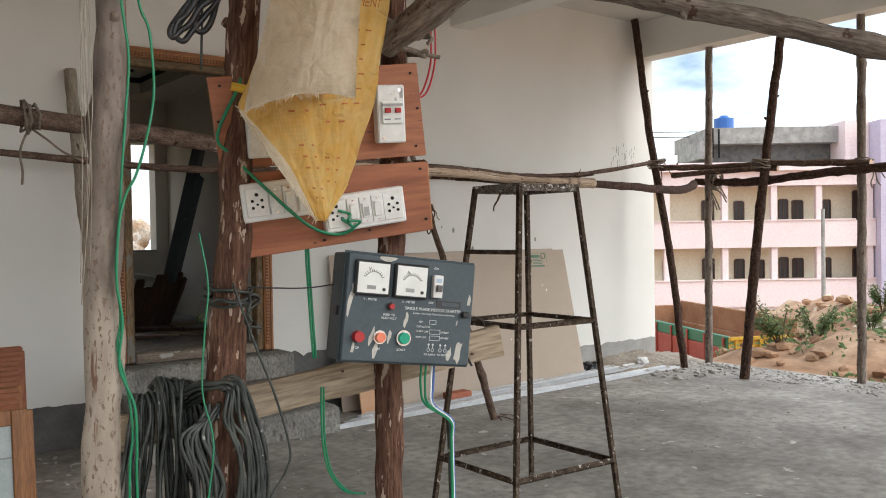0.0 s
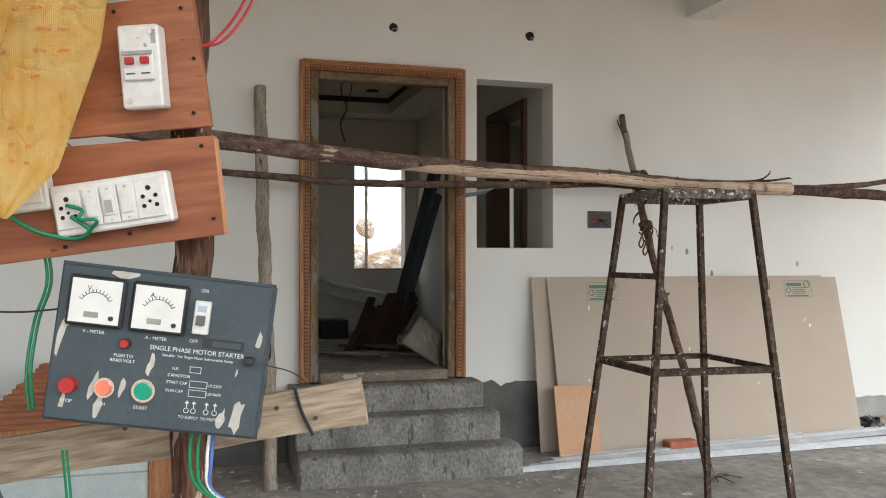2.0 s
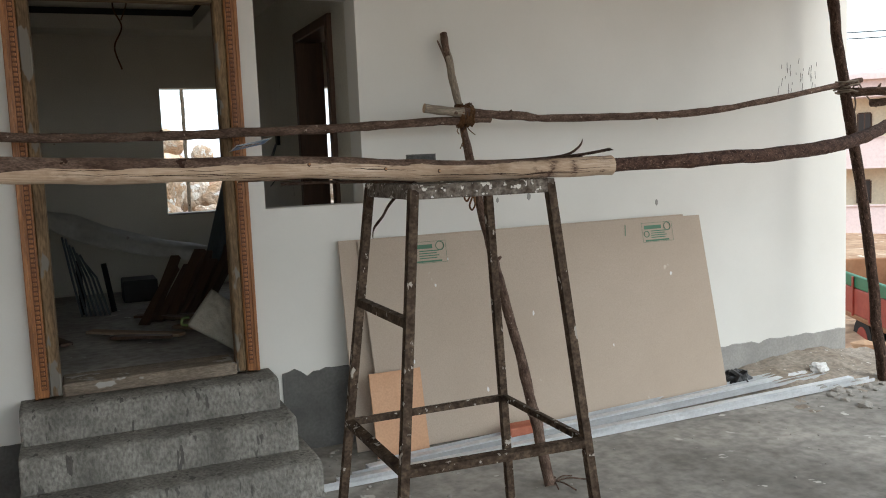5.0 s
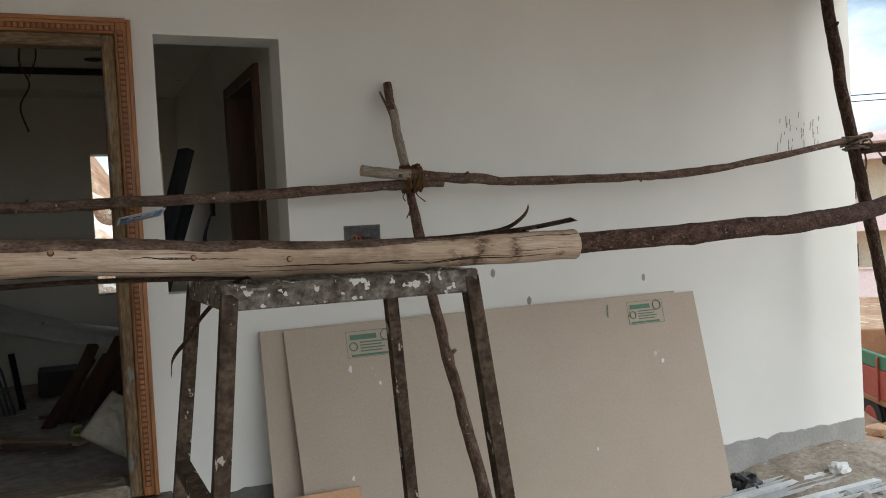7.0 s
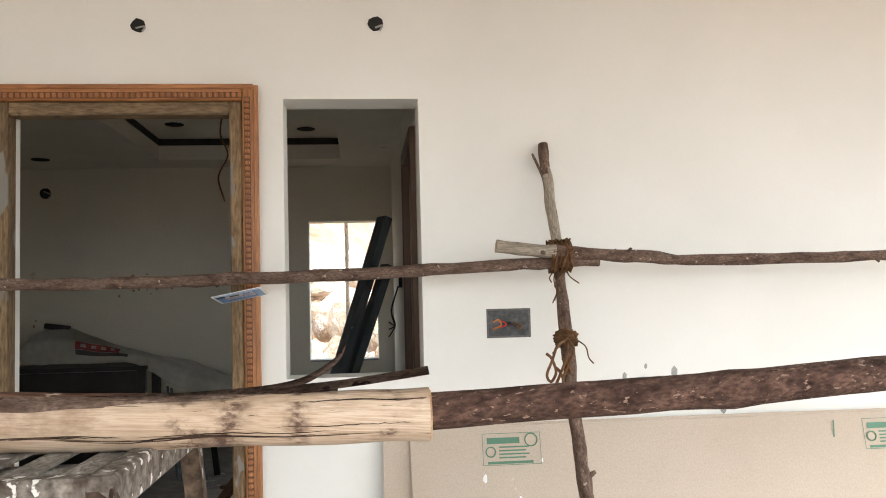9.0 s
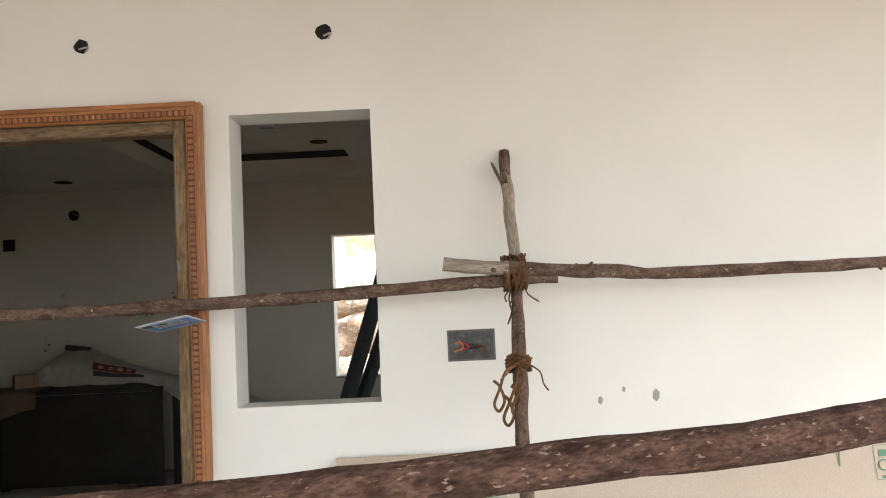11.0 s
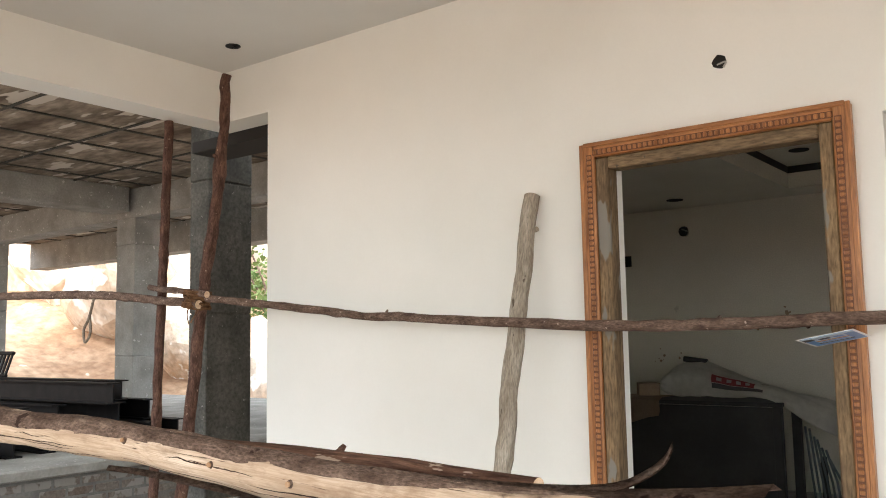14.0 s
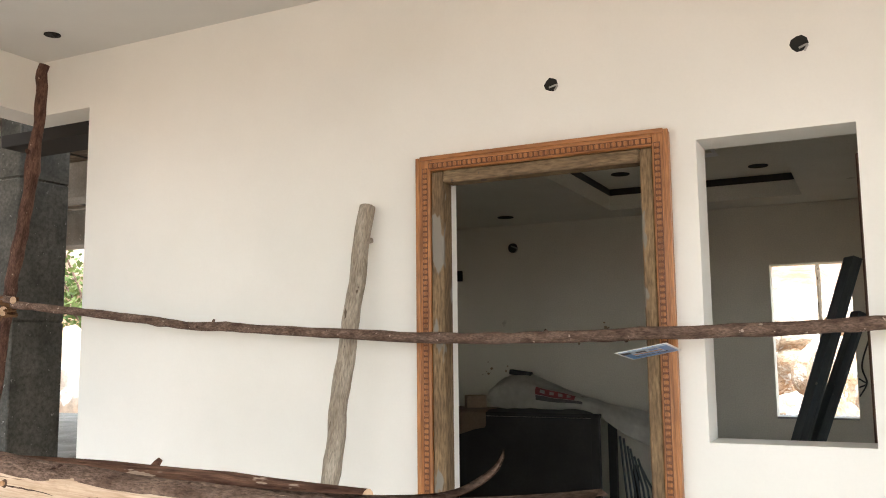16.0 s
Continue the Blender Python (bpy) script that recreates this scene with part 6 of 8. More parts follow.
def build_starter():
    m = frame_of((2.007, 2.062, 1.2305), (0.291, -0.052, -0.036), (0.034, 0.001, 0.219))
    t = thing("motor_starter", "dark slate enamelled single phase motor starter box with worn paint", "motor starter", at=m)
    W, H, D = 0.149, 0.111, 0.085
    part("case", boxes((-W, W, 0.0, D, -H, H), bevel=0.003), "starter", t)
    part("lid_rim", boxes((-W - 0.003, W + 0.003, 0.012, 0.016, -H - 0.003, -H + 0.001), (-W - 0.003, W + 0.003, 0.012, 0.016, H - 0.001, H + 0.003), (W - 0.001, W + 0.003, 0.012, 0.016, -H, H), (-W - 0.003, -W + 0.001, 0.012, 0.016, -H, H)), "starter", t)
    def knob(nm, x, z, r, mat, h, ring=None, label=""):
        k = None
        if ring:
            bm = bmesh.new()
            cylinder(bm, r * 1.28, 0.006, Matrix.Translation((x, -0.003, z)) @ pose(0, 0, 0, 90), 24)
            k = part(nm, bm, ring, t, label)
        bm = bmesh.new()
        cylinder(bm, r, h, Matrix.Translation((x, -0.006 - h / 2 if ring else -h / 2, z)) @ pose(0, 0, 0, 90), 24, r * 0.9)
        part("button_cap" if ring else nm, bm, mat, k if k else t, "" if ring else label, False)
    for i, (x, unit) in enumerate(((-0.0945, "V"), (-0.0070, "A"))):
        mt = part("meter", boxes((x - 0.0395, x + 0.0395, -0.010, 0.0, 0.025, 0.097), bevel=0.003), "black", t, "square panel meter in a black bezel")
        part("dial", boxes((x - 0.0345, x + 0.0345, -0.0112, -0.0102, 0.030, 0.092)), "meter", mt, "white meter dial")
        bm = bmesh.new()
        tube(bm, [(x + 0.021 * math.cos(a), -0.0115, 0.053 + 0.021 * math.sin(a)) for a in [0.5 + 0.18 * j for j in range(13)]], 0.0006, 4)
        for j in range(11):
            a = 0.5 + 0.216 * j
            box(bm, -0.0005, 0.0005, -0.0003, 0.0003, 0.0, 0.005, m=Matrix.Translation((x + 0.021 * math.cos(a), -0.0115, 0.053 + 0.021 * math.sin(a))) @ pose(0, 0, 0, 0, 90 - math.degrees(a), 0))
        part("scale", bm, "darkink", mt)
        lettering(unit, 0.010, "darkink", mt, Matrix.Translation((x - 0.010, -0.0116, 0.079)))
        part("scale_window", boxes((x - 0.014, x + 0.006, -0.0118, -0.0113, 0.038, 0.046)), "plinth_pale", mt)
        bm = bmesh.new()
        cylinder(bm, 0.0035, 0.003, Matrix.Translation((x + 0.024, -0.0118, 0.039)) @ pose(0, 0, 0, 90), 12)
        part("zero_screw", bm, "black", mt)
        lettering(unit + " - METER", 0.0068, "ink", t, Matrix.Translation((x + 0.000, -0.0006, 0.0175)))
    sw = part("breaker_switch", boxes((0.0435, 0.0655, -0.014, 0.0, 0.031, 0.079), bevel=0.0015), "plastic", t, "small white breaker switch")
    part("toggle", boxes((0.0485, 0.0605, -0.022, -0.0142, 0.044, 0.058), bevel=0.001), "plinth", sw)
    part("marking", boxes((0.048, 0.061, -0.0146, -0.0141, 0.063, 0.072)), "photo_pale", sw)
    lettering("ON", 0.0068, "ink", t, Matrix.Translation((0.053, -0.0006, 0.093)))
    lettering("OFF", 0.0068, "ink", t, Matrix.Translation((0.046, -0.0006, 0.0195)))
    part("name_plate", boxes((0.059, 0.118, -0.0008, -0.0002, 0.011, 0.026)), "black", t, "dark plain name plate")
    part("name_bar", boxes((0.073, 0.113, -0.0012, -0.0008, 0.0145, 0.0225)), "starter", t)
    knob("push_button", -0.048, 0.006, 0.0062, "red", 0.006, "black", "small red push button in a black collar")
    lettering("PUSH TO", 0.0066, "ink", t, Matrix.Translation((-0.049, -0.0006, -0.012)))
    lettering("READ VOLT", 0.0066, "ink", t, Matrix.Translation((-0.049, -0.0006, -0.019)))
    lettering("SINGLE PHASE MOTOR STARTER", 0.0092, "ink", t, Matrix.Translation((0.053, -0.0006, 0.0045)))
    lettering("Suitable : For Single Phase Submersible Pump", 0.0055, "ink", t, Matrix.Translation((0.055, -0.0006, -0.0045)))
    knob("stop_button", -0.117, -0.060, 0.012, "red", 0.016, None, "round red stop button")
    knob("indicator_lamp", -0.068, -0.059, 0.0112, "orange", 0.007, "chrome", "orange indicator lamp in a chrome ring")
    knob("start_button", -0.014, -0.058, 0.0130, "green", 0.006, "chrome", "round green start button in a chrome ring")
    for body, x in (("STOP", -0.119), ("ON", -0.070), ("START", -0.016)):
        lettering(body, 0.0068, "ink", t, Matrix.Translation((x, -0.0006, -0.083)))
    def outline(x0, x1, z0, z1):
        w = 0.0007
        part("printed_box", boxes((x0, x1, -0.0006, -0.0001, z0, z0 + w), (x0, x1, -0.0006, -0.0001, z1 - w, z1), (x0, x0 + w, -0.0006, -0.0001, z0, z1), (x1 - w, x1, -0.0006, -0.0001, z0, z1)), "ink", t)
    lettering("H.P.", 0.006, "ink", t, Matrix.Translation((0.026, -0.0006, -0.022)))
    outline(0.046, 0.062, -0.026, -0.017)
    lettering("CAPACITOR", 0.0058, "ink", t, Matrix.Translation((0.032, -0.0006, -0.032)))
    lettering("START CAP", 0.0058, "ink", t, Matrix.Translation((0.030, -0.0006, -0.042)))
    outline(0.048, 0.073, -0.047, -0.037)
    lettering("UF/220V", 0.0058, "ink", t, Matrix.Translation((0.084, -0.0006, -0.042)))
    lettering("RUN CAP", 0.0058, "ink", t, Matrix.Translation((0.028, -0.0006, -0.054)))
    outline(0.048, 0.073, -0.060, -0.050)
    lettering("UF/440V", 0.0058, "ink", t, Matrix.Translation((0.084, -0.0006, -0.054)))
    for x in (0.048, 0.058, 0.076, 0.088):
        bm = bmesh.new()
        box(bm, x - 0.0006, x + 0.0006, -0.0006, -0.0001, -0.076, -0.066)
        box(bm, x - 0.0025, x + 0.0025, -0.0006, -0.0001, -0.070, -0.068)
        tube(bm, [(x + 0.0035 * math.cos(a * 0.7), -0.0004, -0.080 + 0.0035 * math.sin(a * 0.7)) for a in range(10)], 0.0005, 4)
        part("terminal_symbol", bm, "ink", t)
    lettering("TO SUPPLY", 0.0056, "ink", t, Matrix.Translation((0.052, -0.0006, -0.090)))
    lettering("TO MOTOR", 0.0056, "ink", t, Matrix.Translation((0.084, -0.0006, -0.090)))
    # places where the enamel has peeled
    rng = random.Random(6)
    for x, z, w, h in ((-0.128, 0.045, 0.008, 0.026), (-0.138, 0.01, 0.005, 0.03), (-0.085, -0.060, 0.005, 0.022), (-0.075, -0.085, 0.006, 0.016), (-0.010, -0.022, 0.005, 0.016), (0.138, 0.03, 0.004, 0.014), (0.098, -0.088, 0.006, 0.016), (0.120, -0.080, 0.008, 0.024), (-0.045, -0.058, 0.004, 0.014), (0.112, -0.02, 0.002, 0.006), (-0.06, 0.103, 0.02, 0.006), (0.06, 0.05, 0.0015, 0.004), (-0.125, -0.085, 0.004, 0.012)):
        bm = bmesh.new()
        q = []
        for k in range(10):
            a = k * 0.628
            f = rng.uniform(0.65, 1.25)
            q.append(bm.verts.new((x + w * f * math.cos(a) + 0.15 * h * math.sin(a), -0.00025, z + h * f * math.sin(a))))
        bm.faces.new(q)
        bmesh.ops.recalc_face_normals(bm, faces=bm.faces)
        part("peeled_patch", bm, "primer", t, "bare patch of peeled enamel")
    lt = part("latch", boxes((0.121, 0.136, -0.012, 0.0, -0.006, 0.006), bevel=0.002), "black", t, "black latch knob")
    part("side_hinge", boxes((-W - 0.006, -W - 0.0005, 0.03, 0.05, -0.02, 0.0), bevel=0.001), "black", t)
    bm = bmesh.new()
    tube(bm, spline([(0.13, -0.012, 0), (0.16, -0.006, -0.004), (0.19, 0.02, -0.012), (0.215, 0.05, -0.03)], 5), 0.0012, 4)
    part("latch_wire", bm, "black", t)
    return m


MS = build_starter()


def build_sack():
    """An empty woven sack slung over the board; its mouth gapes towards the front."""
    t = thing("woven_sack", "empty yellow-lined woven cement sack hanging over the switchboard", "sack")
    def grid(fn, nu, nv, mat, nm, seed, label=""):
        bm = bmesh.new()
        g = [[bm.verts.new(fn(i / nu, j / nv)) for j in range(nv + 1)] for i in range(nu + 1)]
        for i in range(nu):
            for j in range(nv):
                bm.faces.new((g[i][j], g[i + 1][j], g[i + 1][j + 1], g[i][j + 1]))
        bmesh.ops.solidify(bm, geom=bm.faces[:], thickness=0.0012)
        part(nm, bm, mat, t, label, True)
    def lerp(a, b, f):
        return Vector(a) * (1 - f) + Vector(b) * f
    def fold(u, v, s, amp):
        return amp * (noise.noise((u * 4.0, v * 2.2, s)) + 0.9 * (0.5 - abs(noise.noise((u * 7 + v * 2, v * 3 - u, s + 3)))) + 0.6 * (0.5 - abs(noise.noise((u * 15, v * 9, s + 5)))) + 0.25 * math.sin(u * 9 + v * 3 + s))
    # front cloth: a flap from the sling down to the upper lip, standing out in front
    def front(u, v):
        top = lerp((1.735, 2.03, 2.05), (1.865, 1.975, 2.06), u)
        lip = lerp((1.628, 2.045, 1.615), (1.748, 1.868, 1.628), u) + Vector((-0.02, -0.03, 0.012)) * math.sin(u * math.pi)
        p = lerp(top, lip, v)
        return p + Vector((0.010 * math.sin(v * 3.1), -1, 0)) * (0.016 * math.sin(u * math.pi) + fold(u, v, 2, 0.013))
    grid(front, 40, 48, "sack_pale", "front_cloth", 1, "pale outer side of the sack cloth")
    # body: one sheet behind the flap, running down to the tip
    def edge_at(stops, v):
        for (v0, p0), (v1, p1) in zip(stops, stops[1:]):
            if v <= v1:
                return lerp(p0, p1, (v - v0) / (v1 - v0))
        return Vector(stops[-1][1])
    left = [(0.0, (1.800, 2.060, 2.06)), (0.62, (1.634, 2.085, 1.632)), (1.0, (1.785, 2.070, 1.420))]
    right = [(0.0, (1.978, 2.030, 2.06)), (0.62, (1.926, 2.064, 1.665)), (0.85, (1.868, 2.085, 1.490)), (1.0, (1.806, 2.068, 1.418))]
    def body(u, v):
        p = edge_at(left, v).lerp(edge_at(right, v), u)
        return p + Vector((0.2, -1, 0)) * (fold(u, v, 7, 0.012) * (1 - 0.6 * max(0.0, v - 0.8) / 0.2) + 0.014 * math.sin(u * math.pi))
    grid(body, 48, 72, "sack_yellow", "body_cloth", 2, "yellow lining of the sack")
    # gusset joining the flap to the body
    def gusset(u, v):
        b = lerp((1.930, 2.015, 2.06), (1.800, 2.060, 1.655), v)
        return front(1.0, v).lerp(b, u) + Vector((0.4, -0.6, 0)) * (fold(u, v, 13, 0.008) * math.sin(u * math.pi))
    grid(gusset, 14, 40, "sack_yellow", "gusset", 3, "yellow lining of the sack")
    def side(u, v):
        return body(0.45 + 0.5 * u, v)
    def back(u, v):
        return body(u, 0.60 + 0.40 * v)
    # turned left rim
    def rim(u, v):
        a = lerp((1.628, 2.045, 1.615), (1.790, 2.066, 1.421), v)
        return a + Vector((0.028 * u * math.sin(v * 3.14) - 0.008, -0.012 * math.sin(u * 3.14) + 0.02 * u, 0.016 * u)) + Vector((0, -1, 0)) * fold(u, v, 15, 0.005)
    grid(rim, 6, 22, "sack_pale", "turned_rim", 4, "pale turned rim of the sack")
    # faded print wrapped over the yellow fold
    def wrapped(me, u0, v0, su, sv, nm):
        bm = bmesh.new()
        bm.from_mesh(me)
        for vt in bm.verts:
            q = side(u0 + vt.co.x * su, v0 - vt.co.y * sv)
            vt.co = q + Vector((-0.002, -0.0022, 0))
        part(nm, bm, "rustink", t)
    cu = bpy.data.curves.new("word", "FONT")
    cu.body, cu.size, cu.align_x = "CEMENT", 1.0, "CENTER"
    tmp = bpy.data.objects.new("word", cu)
    word = bpy.data.meshes.new_from_object(tmp)
    bpy.data.objects.remove(tmp)
    wrapped(word, 0.56, 0.33, 0.20, 0.040, "lettering")
    rp = random.Random(31)
    for r in range(6):
        v0 = 0.40 + 0.045 * r
        u0 = 0.12 + rp.uniform(0, 0.1)
        while u0 < 0.85:
            w = rp.uniform(0.05, 0.14)
            bm = bmesh.new()
            pr = None
            for k in range(5):
                u = u0 + w * k / 4
                row = [bm.verts.new(side(u, v0) + Vector((-0.001, -0.0018, 0))), bm.verts.new(side(u, v0 + 0.0045) + Vector((-0.001, -0.0018, 0)))]
                if pr:
                    bm.faces.new((pr[0], row[0], row[1], pr[1]))
                pr = row
            part("print_bar", bm, "rustink", t)
            u0 += w + rp.uniform(0.05, 0.3)
    # frayed threads along the mouth
    rng = random.Random(12)
    bm = bmesh.new()
    for k in range(150):
        u = rng.random()
        p = front(u, 1.0) if k % 2 else Vector(lerp((1.625, 2.04, 1.615), (1.788, 2.062, 1.421), u))
        d = Vector((rng.uniform(-1, 0.6), rng.uniform(-0.6, 0.2), rng.uniform(-1.1, 0.1))).normalized() * rng.uniform(0.006, 0.016)
        tube(bm, [p + Vector((0, -0.001, 0.002)), p + d * 0.5 + Vector((0, 0, 0.001)), p + d], [0.0007, 0.0006, 0.0004], 3, False)
    part("frayed_edge", bm, "sack_pale", t, "frayed pale threads")["kind"] = "stuff"
    # faded print on the lining, in plain bars
    for row in range(9):
        v = 0.10 + row * 0.085
        for (u0, u1) in ((0.30, 0.52), (0.57, 0.82)):
            if rng.random() < 0.25:
                continue
            bm = bmesh.new()
            prev = None
            for k in range(7):
                u = u0 + (u1 - u0) * k / 6
                p, q = back(u, v) + Vector((0, -0.0022, 0)), back(u, v + 0.014) + Vector((0, -0.0022, 0))
                if k % 3 == 2:
                    prev = None
                    continue
                w = [bm.verts.new(p), bm.verts.new(q)]
                if prev:
                    bm.faces.new((prev[0], w[0], w[1], prev[1]))
                prev = w
            part("print_bar", bm, "rustink", t)


build_sack()


def build_coil():
    """Long loops hung side by side over the plank; the last ones swing out past the bark post."""
    t = thing("cable_coil", "thick coil of dusty black cable draped over the plank", "cable coil")
    rng = random.Random(9)
    def loop(pts, r):
        bm = bmesh.new()
        tube(bm, spline(pts, 7), r, 7)
        part("cable_loop", bm, "cable", t, smooth=True)
    def plank_y(x):
        return 2.415 - (x - 1.5) * 0.341
    for k in range(26):
        f = k / 25
        cx = 1.535 + 0.15 * f + rng.uniform(-0.012, 0.012)
        cy = plank_y(cx)
        top = 1.052 + 0.026 * math.sin(f * 3.14) + rng.uniform(0.0, 0.022)
        low = rng.uniform(0.56, 0.74)
        dx = -0.055 + 0.12 * f + rng.uniform(-0.035, 0.035)
        w = rng.uniform(0.012, 0.05)
        o = rng.uniform(0.030, 0.075)
        j = lambda a=0.008: rng.uniform(-a, a)
        loop([(cx, cy + 0.022, top - 0.012), (cx + dx * 0.1, cy - 0.012, top), (cx + dx * 0.35 + j(), cy - o * 0.8, top - 0.045), (cx + dx * 0.7 + j(), cy - o, 0.92), (cx + dx + j(0.014), cy - o, 0.79), (cx + dx + w * 0.2, cy - o, low + 0.04), (cx + dx + w * 0.5, cy - o, low),
              (cx + dx + w * 0.8, cy - o * 0.9, low + 0.045), (cx + dx + w + j(0.014), cy - o * 0.85, 0.80), (cx + dx * 0.6 + w + j(), cy - o * 0.8, 0.93), (cx + dx * 0.2 + w * 0.7, cy - o * 0.6, top - 0.04), (cx + w * 0.4, cy - 0.008, top - 0.004), (cx + w * 0.3, cy + 0.024, top - 0.016)], rng.uniform(0.0036, 0.0047))
    for k in range(13):
        f = k / 12
        cx = 1.640 + 0.03 * rng.random()
        cy = plank_y(cx) - 0.135
        top = 1.075 + 0.032 * f
        out = 1.672 + 0.055 * f + rng.uniform(-0.014, 0.010)
        low = rng.uniform(0.66, 0.80)
        j = lambda a=0.008: rng.uniform(-a, a)
        loop([(cx - 0.035, cy + 0.13, top - 0.045), (cx - 0.015, cy + 0.06, top - 0.012), (cx, cy + 0.01, top - 0.004), (cx + (out - cx) * 0.45, cy - 0.015, top - 0.002 + j(0.005)), (out - 0.012, cy - 0.02, top - 0.055 + j()), (out + 0.012 + j(), cy - 0.025, 0.95 + j(0.02)), (out + 0.008 + j(), cy - 0.025, 0.84),
              (out - 0.02 + j(), cy - 0.025, low + 0.03), (out - 0.045, cy - 0.02, low), (out - 0.075 + j(), cy - 0.012, low + 0.06), (out - 0.07 + j(0.012), cy - 0.01, 0.90), (out - 0.09 + j(), cy, 1.0), (cx - 0.015, cy + 0.01, top - 0.045)], rng.uniform(0.0036, 0.0047))
    for k in range(6):
        c = Vector((1.555 + 0.022 * k, plank_y(1.6) - 0.085, 0.80 + rng.uniform(-0.05, 0.05)))
        loop([c + Vector((rng.uniform(-0.02, 0.02), 0.02, 0.25)), c + Vector((rng.uniform(-0.03, 0.03), -0.005, 0.12)), c + Vector((rng.uniform(-0.03, 0.03), 0, 0)), c + Vector((rng.uniform(-0.03, 0.03), 0, -0.16)), c + Vector((0.0, 0.01, -0.24))], 0.0042)


build_coil()

# wires round the board
for pts in ([(1.345, 1.840, 2.3), (1.340, 1.840, 2.0), (1.344, 1.84, 1.85), (1.350, 1.840, 1.731), (1.359, 1.84, 1.652), (1.353, 1.84, 1.571), (1.346, 1.84, 1.49), (1.340, 1.84, 1.409), (1.334, 1.838, 1.345), (1.339, 1.838, 1.281), (1.334, 1.838, 1.233), (1.347, 1.84, 1.175), (1.353, 1.84, 1.109), (1.347, 1.84, 1.02), (1.352, 1.845, 0.6), (1.38, 1.85, 0.06)],
            [(1.345, 1.835, 2.3), (1.352, 1.835, 2.0), (1.362, 1.835, 1.84), (1.373, 1.835, 1.733), (1.385, 1.835, 1.70), (1.390, 1.835, 1.671), (1.392, 1.835, 1.598), (1.379, 1.835, 1.531), (1.364, 1.835, 1.482), (1.349, 1.835, 1.453), (1.338, 1.833, 1.409), (1.333, 1.833, 1.329), (1.340, 1.833, 1.273), (1.335, 1.835, 1.209), (1.355, 1.835, 1.15), (1.357, 1.835, 1.085), (1.356, 1.835, 1.019), (1.362, 1.84, 0.6), (1.39, 1.85, 0.06)]):
    wire("green_wire", pts, 0.0020, "greenwire", "long green wire hanging down the pale post", "wire", "green wires")
def ms(x, y, z):
    return tuple(MS @ Vector((x, y, z)))
for dx in (0.0, 0.006):
    wire("green_wire", [(1.83 + dx, 2.19, 1.40), (1.838 + dx, 2.20, 1.33), (1.825 + dx, 2.17, 1.27), (1.818 + dx, 2.15, 1.20), (1.822 + dx, 2.15, 1.14)], 0.0026, "greenwire", "green wire running down behind the starter box", "wire", "green wires")
    wire("green_wire", [(1.862 + dx, 2.19, 1.07), (1.867 + dx, 2.2, 1.0), (1.87 + dx, 2.2, 0.94), (1.885 + dx, 2.2, 0.88), (1.93 + dx, 2.21, 0.83), (2.0, 2.24, 0.805)], 0.0022, "greenwire", "green wire looping below the plank", "wire", "green wires")
for i, (x, mt, lb) in enumerate(((0.055, "greenwire", "green"), (0.066, "greenwire", "green"), (0.080, "paper", "white"), (0.086, "bluewire", "blue"))):
    wire("supply_wire", [ms(x, 0.04, -0.110), ms(x + 0.002, 0.04, -0.16), ms(x - 0.004 * i + 0.02, 0.045, -0.20), (2.128 + 0.003 * i, 2.09, 0.975), (2.135 + 0.002 * i, 2.095, 0.92), (2.14 + 0.003 * i, 2.10, 0.70), (2.16, 2.12, 0.40), (2.20, 2.15, FLOOR + 0.01)], 0.0028, mt, lb + " wire hanging out below the starter box", "wire", "supply wires")
wire("supply_cable", [(2.128, 2.095, 0.985), (2.136, 2.10, 0.93), (2.143, 2.105, 0.75), (2.165, 2.125, 0.42), (2.21, 2.16, FLOOR + 0.012)], 0.0065, "cable", "black cable hanging below the starter box", "cable")
SBM = frame_of((1.868, 2.168, 1.553), (0.418, -0.131, 0.0445), (-0.045, -0.022, 0.3675))
def sb(x, y, z):
    return tuple(SBM @ Vector((x, y, z)))
wire("board_wire", [sb(-0.17, 0.0, 0.192), sb(-0.16, -0.015, 0.165), sb(-0.215, -0.018, 0.065), sb(-0.19, -0.02, 0.02), sb(-0.13, -0.045, -0.055), sb(-0.06, -0.05, -0.13), sb(0.0, -0.03, -0.158), sb(0.035, -0.045, -0.148), sb(0.012, -0.05, -0.125)], 0.0034, "greenwire", "dark green twisted wire across the boards to a socket", "wire", "board wires")
wire("board_wire", [sb(0.035, -0.045, -0.148), sb(0.05, -0.052, -0.135), sb(0.025, -0.055, -0.13), sb(0.03, -0.05, -0.118), sb(0.006, -0.047, -0.108)], 0.0028, "greenwire", "green wire ends knotted at a socket", "wire", "board wires")
bm = bmesh.new()
tube(bm, [sb(-0.178, -0.016, 0.158), sb(-0.150, -0.018, 0.150)], 0.009, 8)
solo("tape_joint", bm, "yellow", "yellow tape round a wire joint", "tape")
for dx in (0, 0.012):
    wire("red_wire", [(2.05, 2.12, 1.685), (2.085 + dx, 2.12, 1.70), (2.125 + dx, 2.14, 1.76), (2.139 + dx, 2.15, 1.82), (2.135 + dx, 2.15, 1.92), (2.10 + dx, 2.13, 2.05)], 0.0022, "redwire", "red wire arching up beside the switchboard", "wire", "red wires")
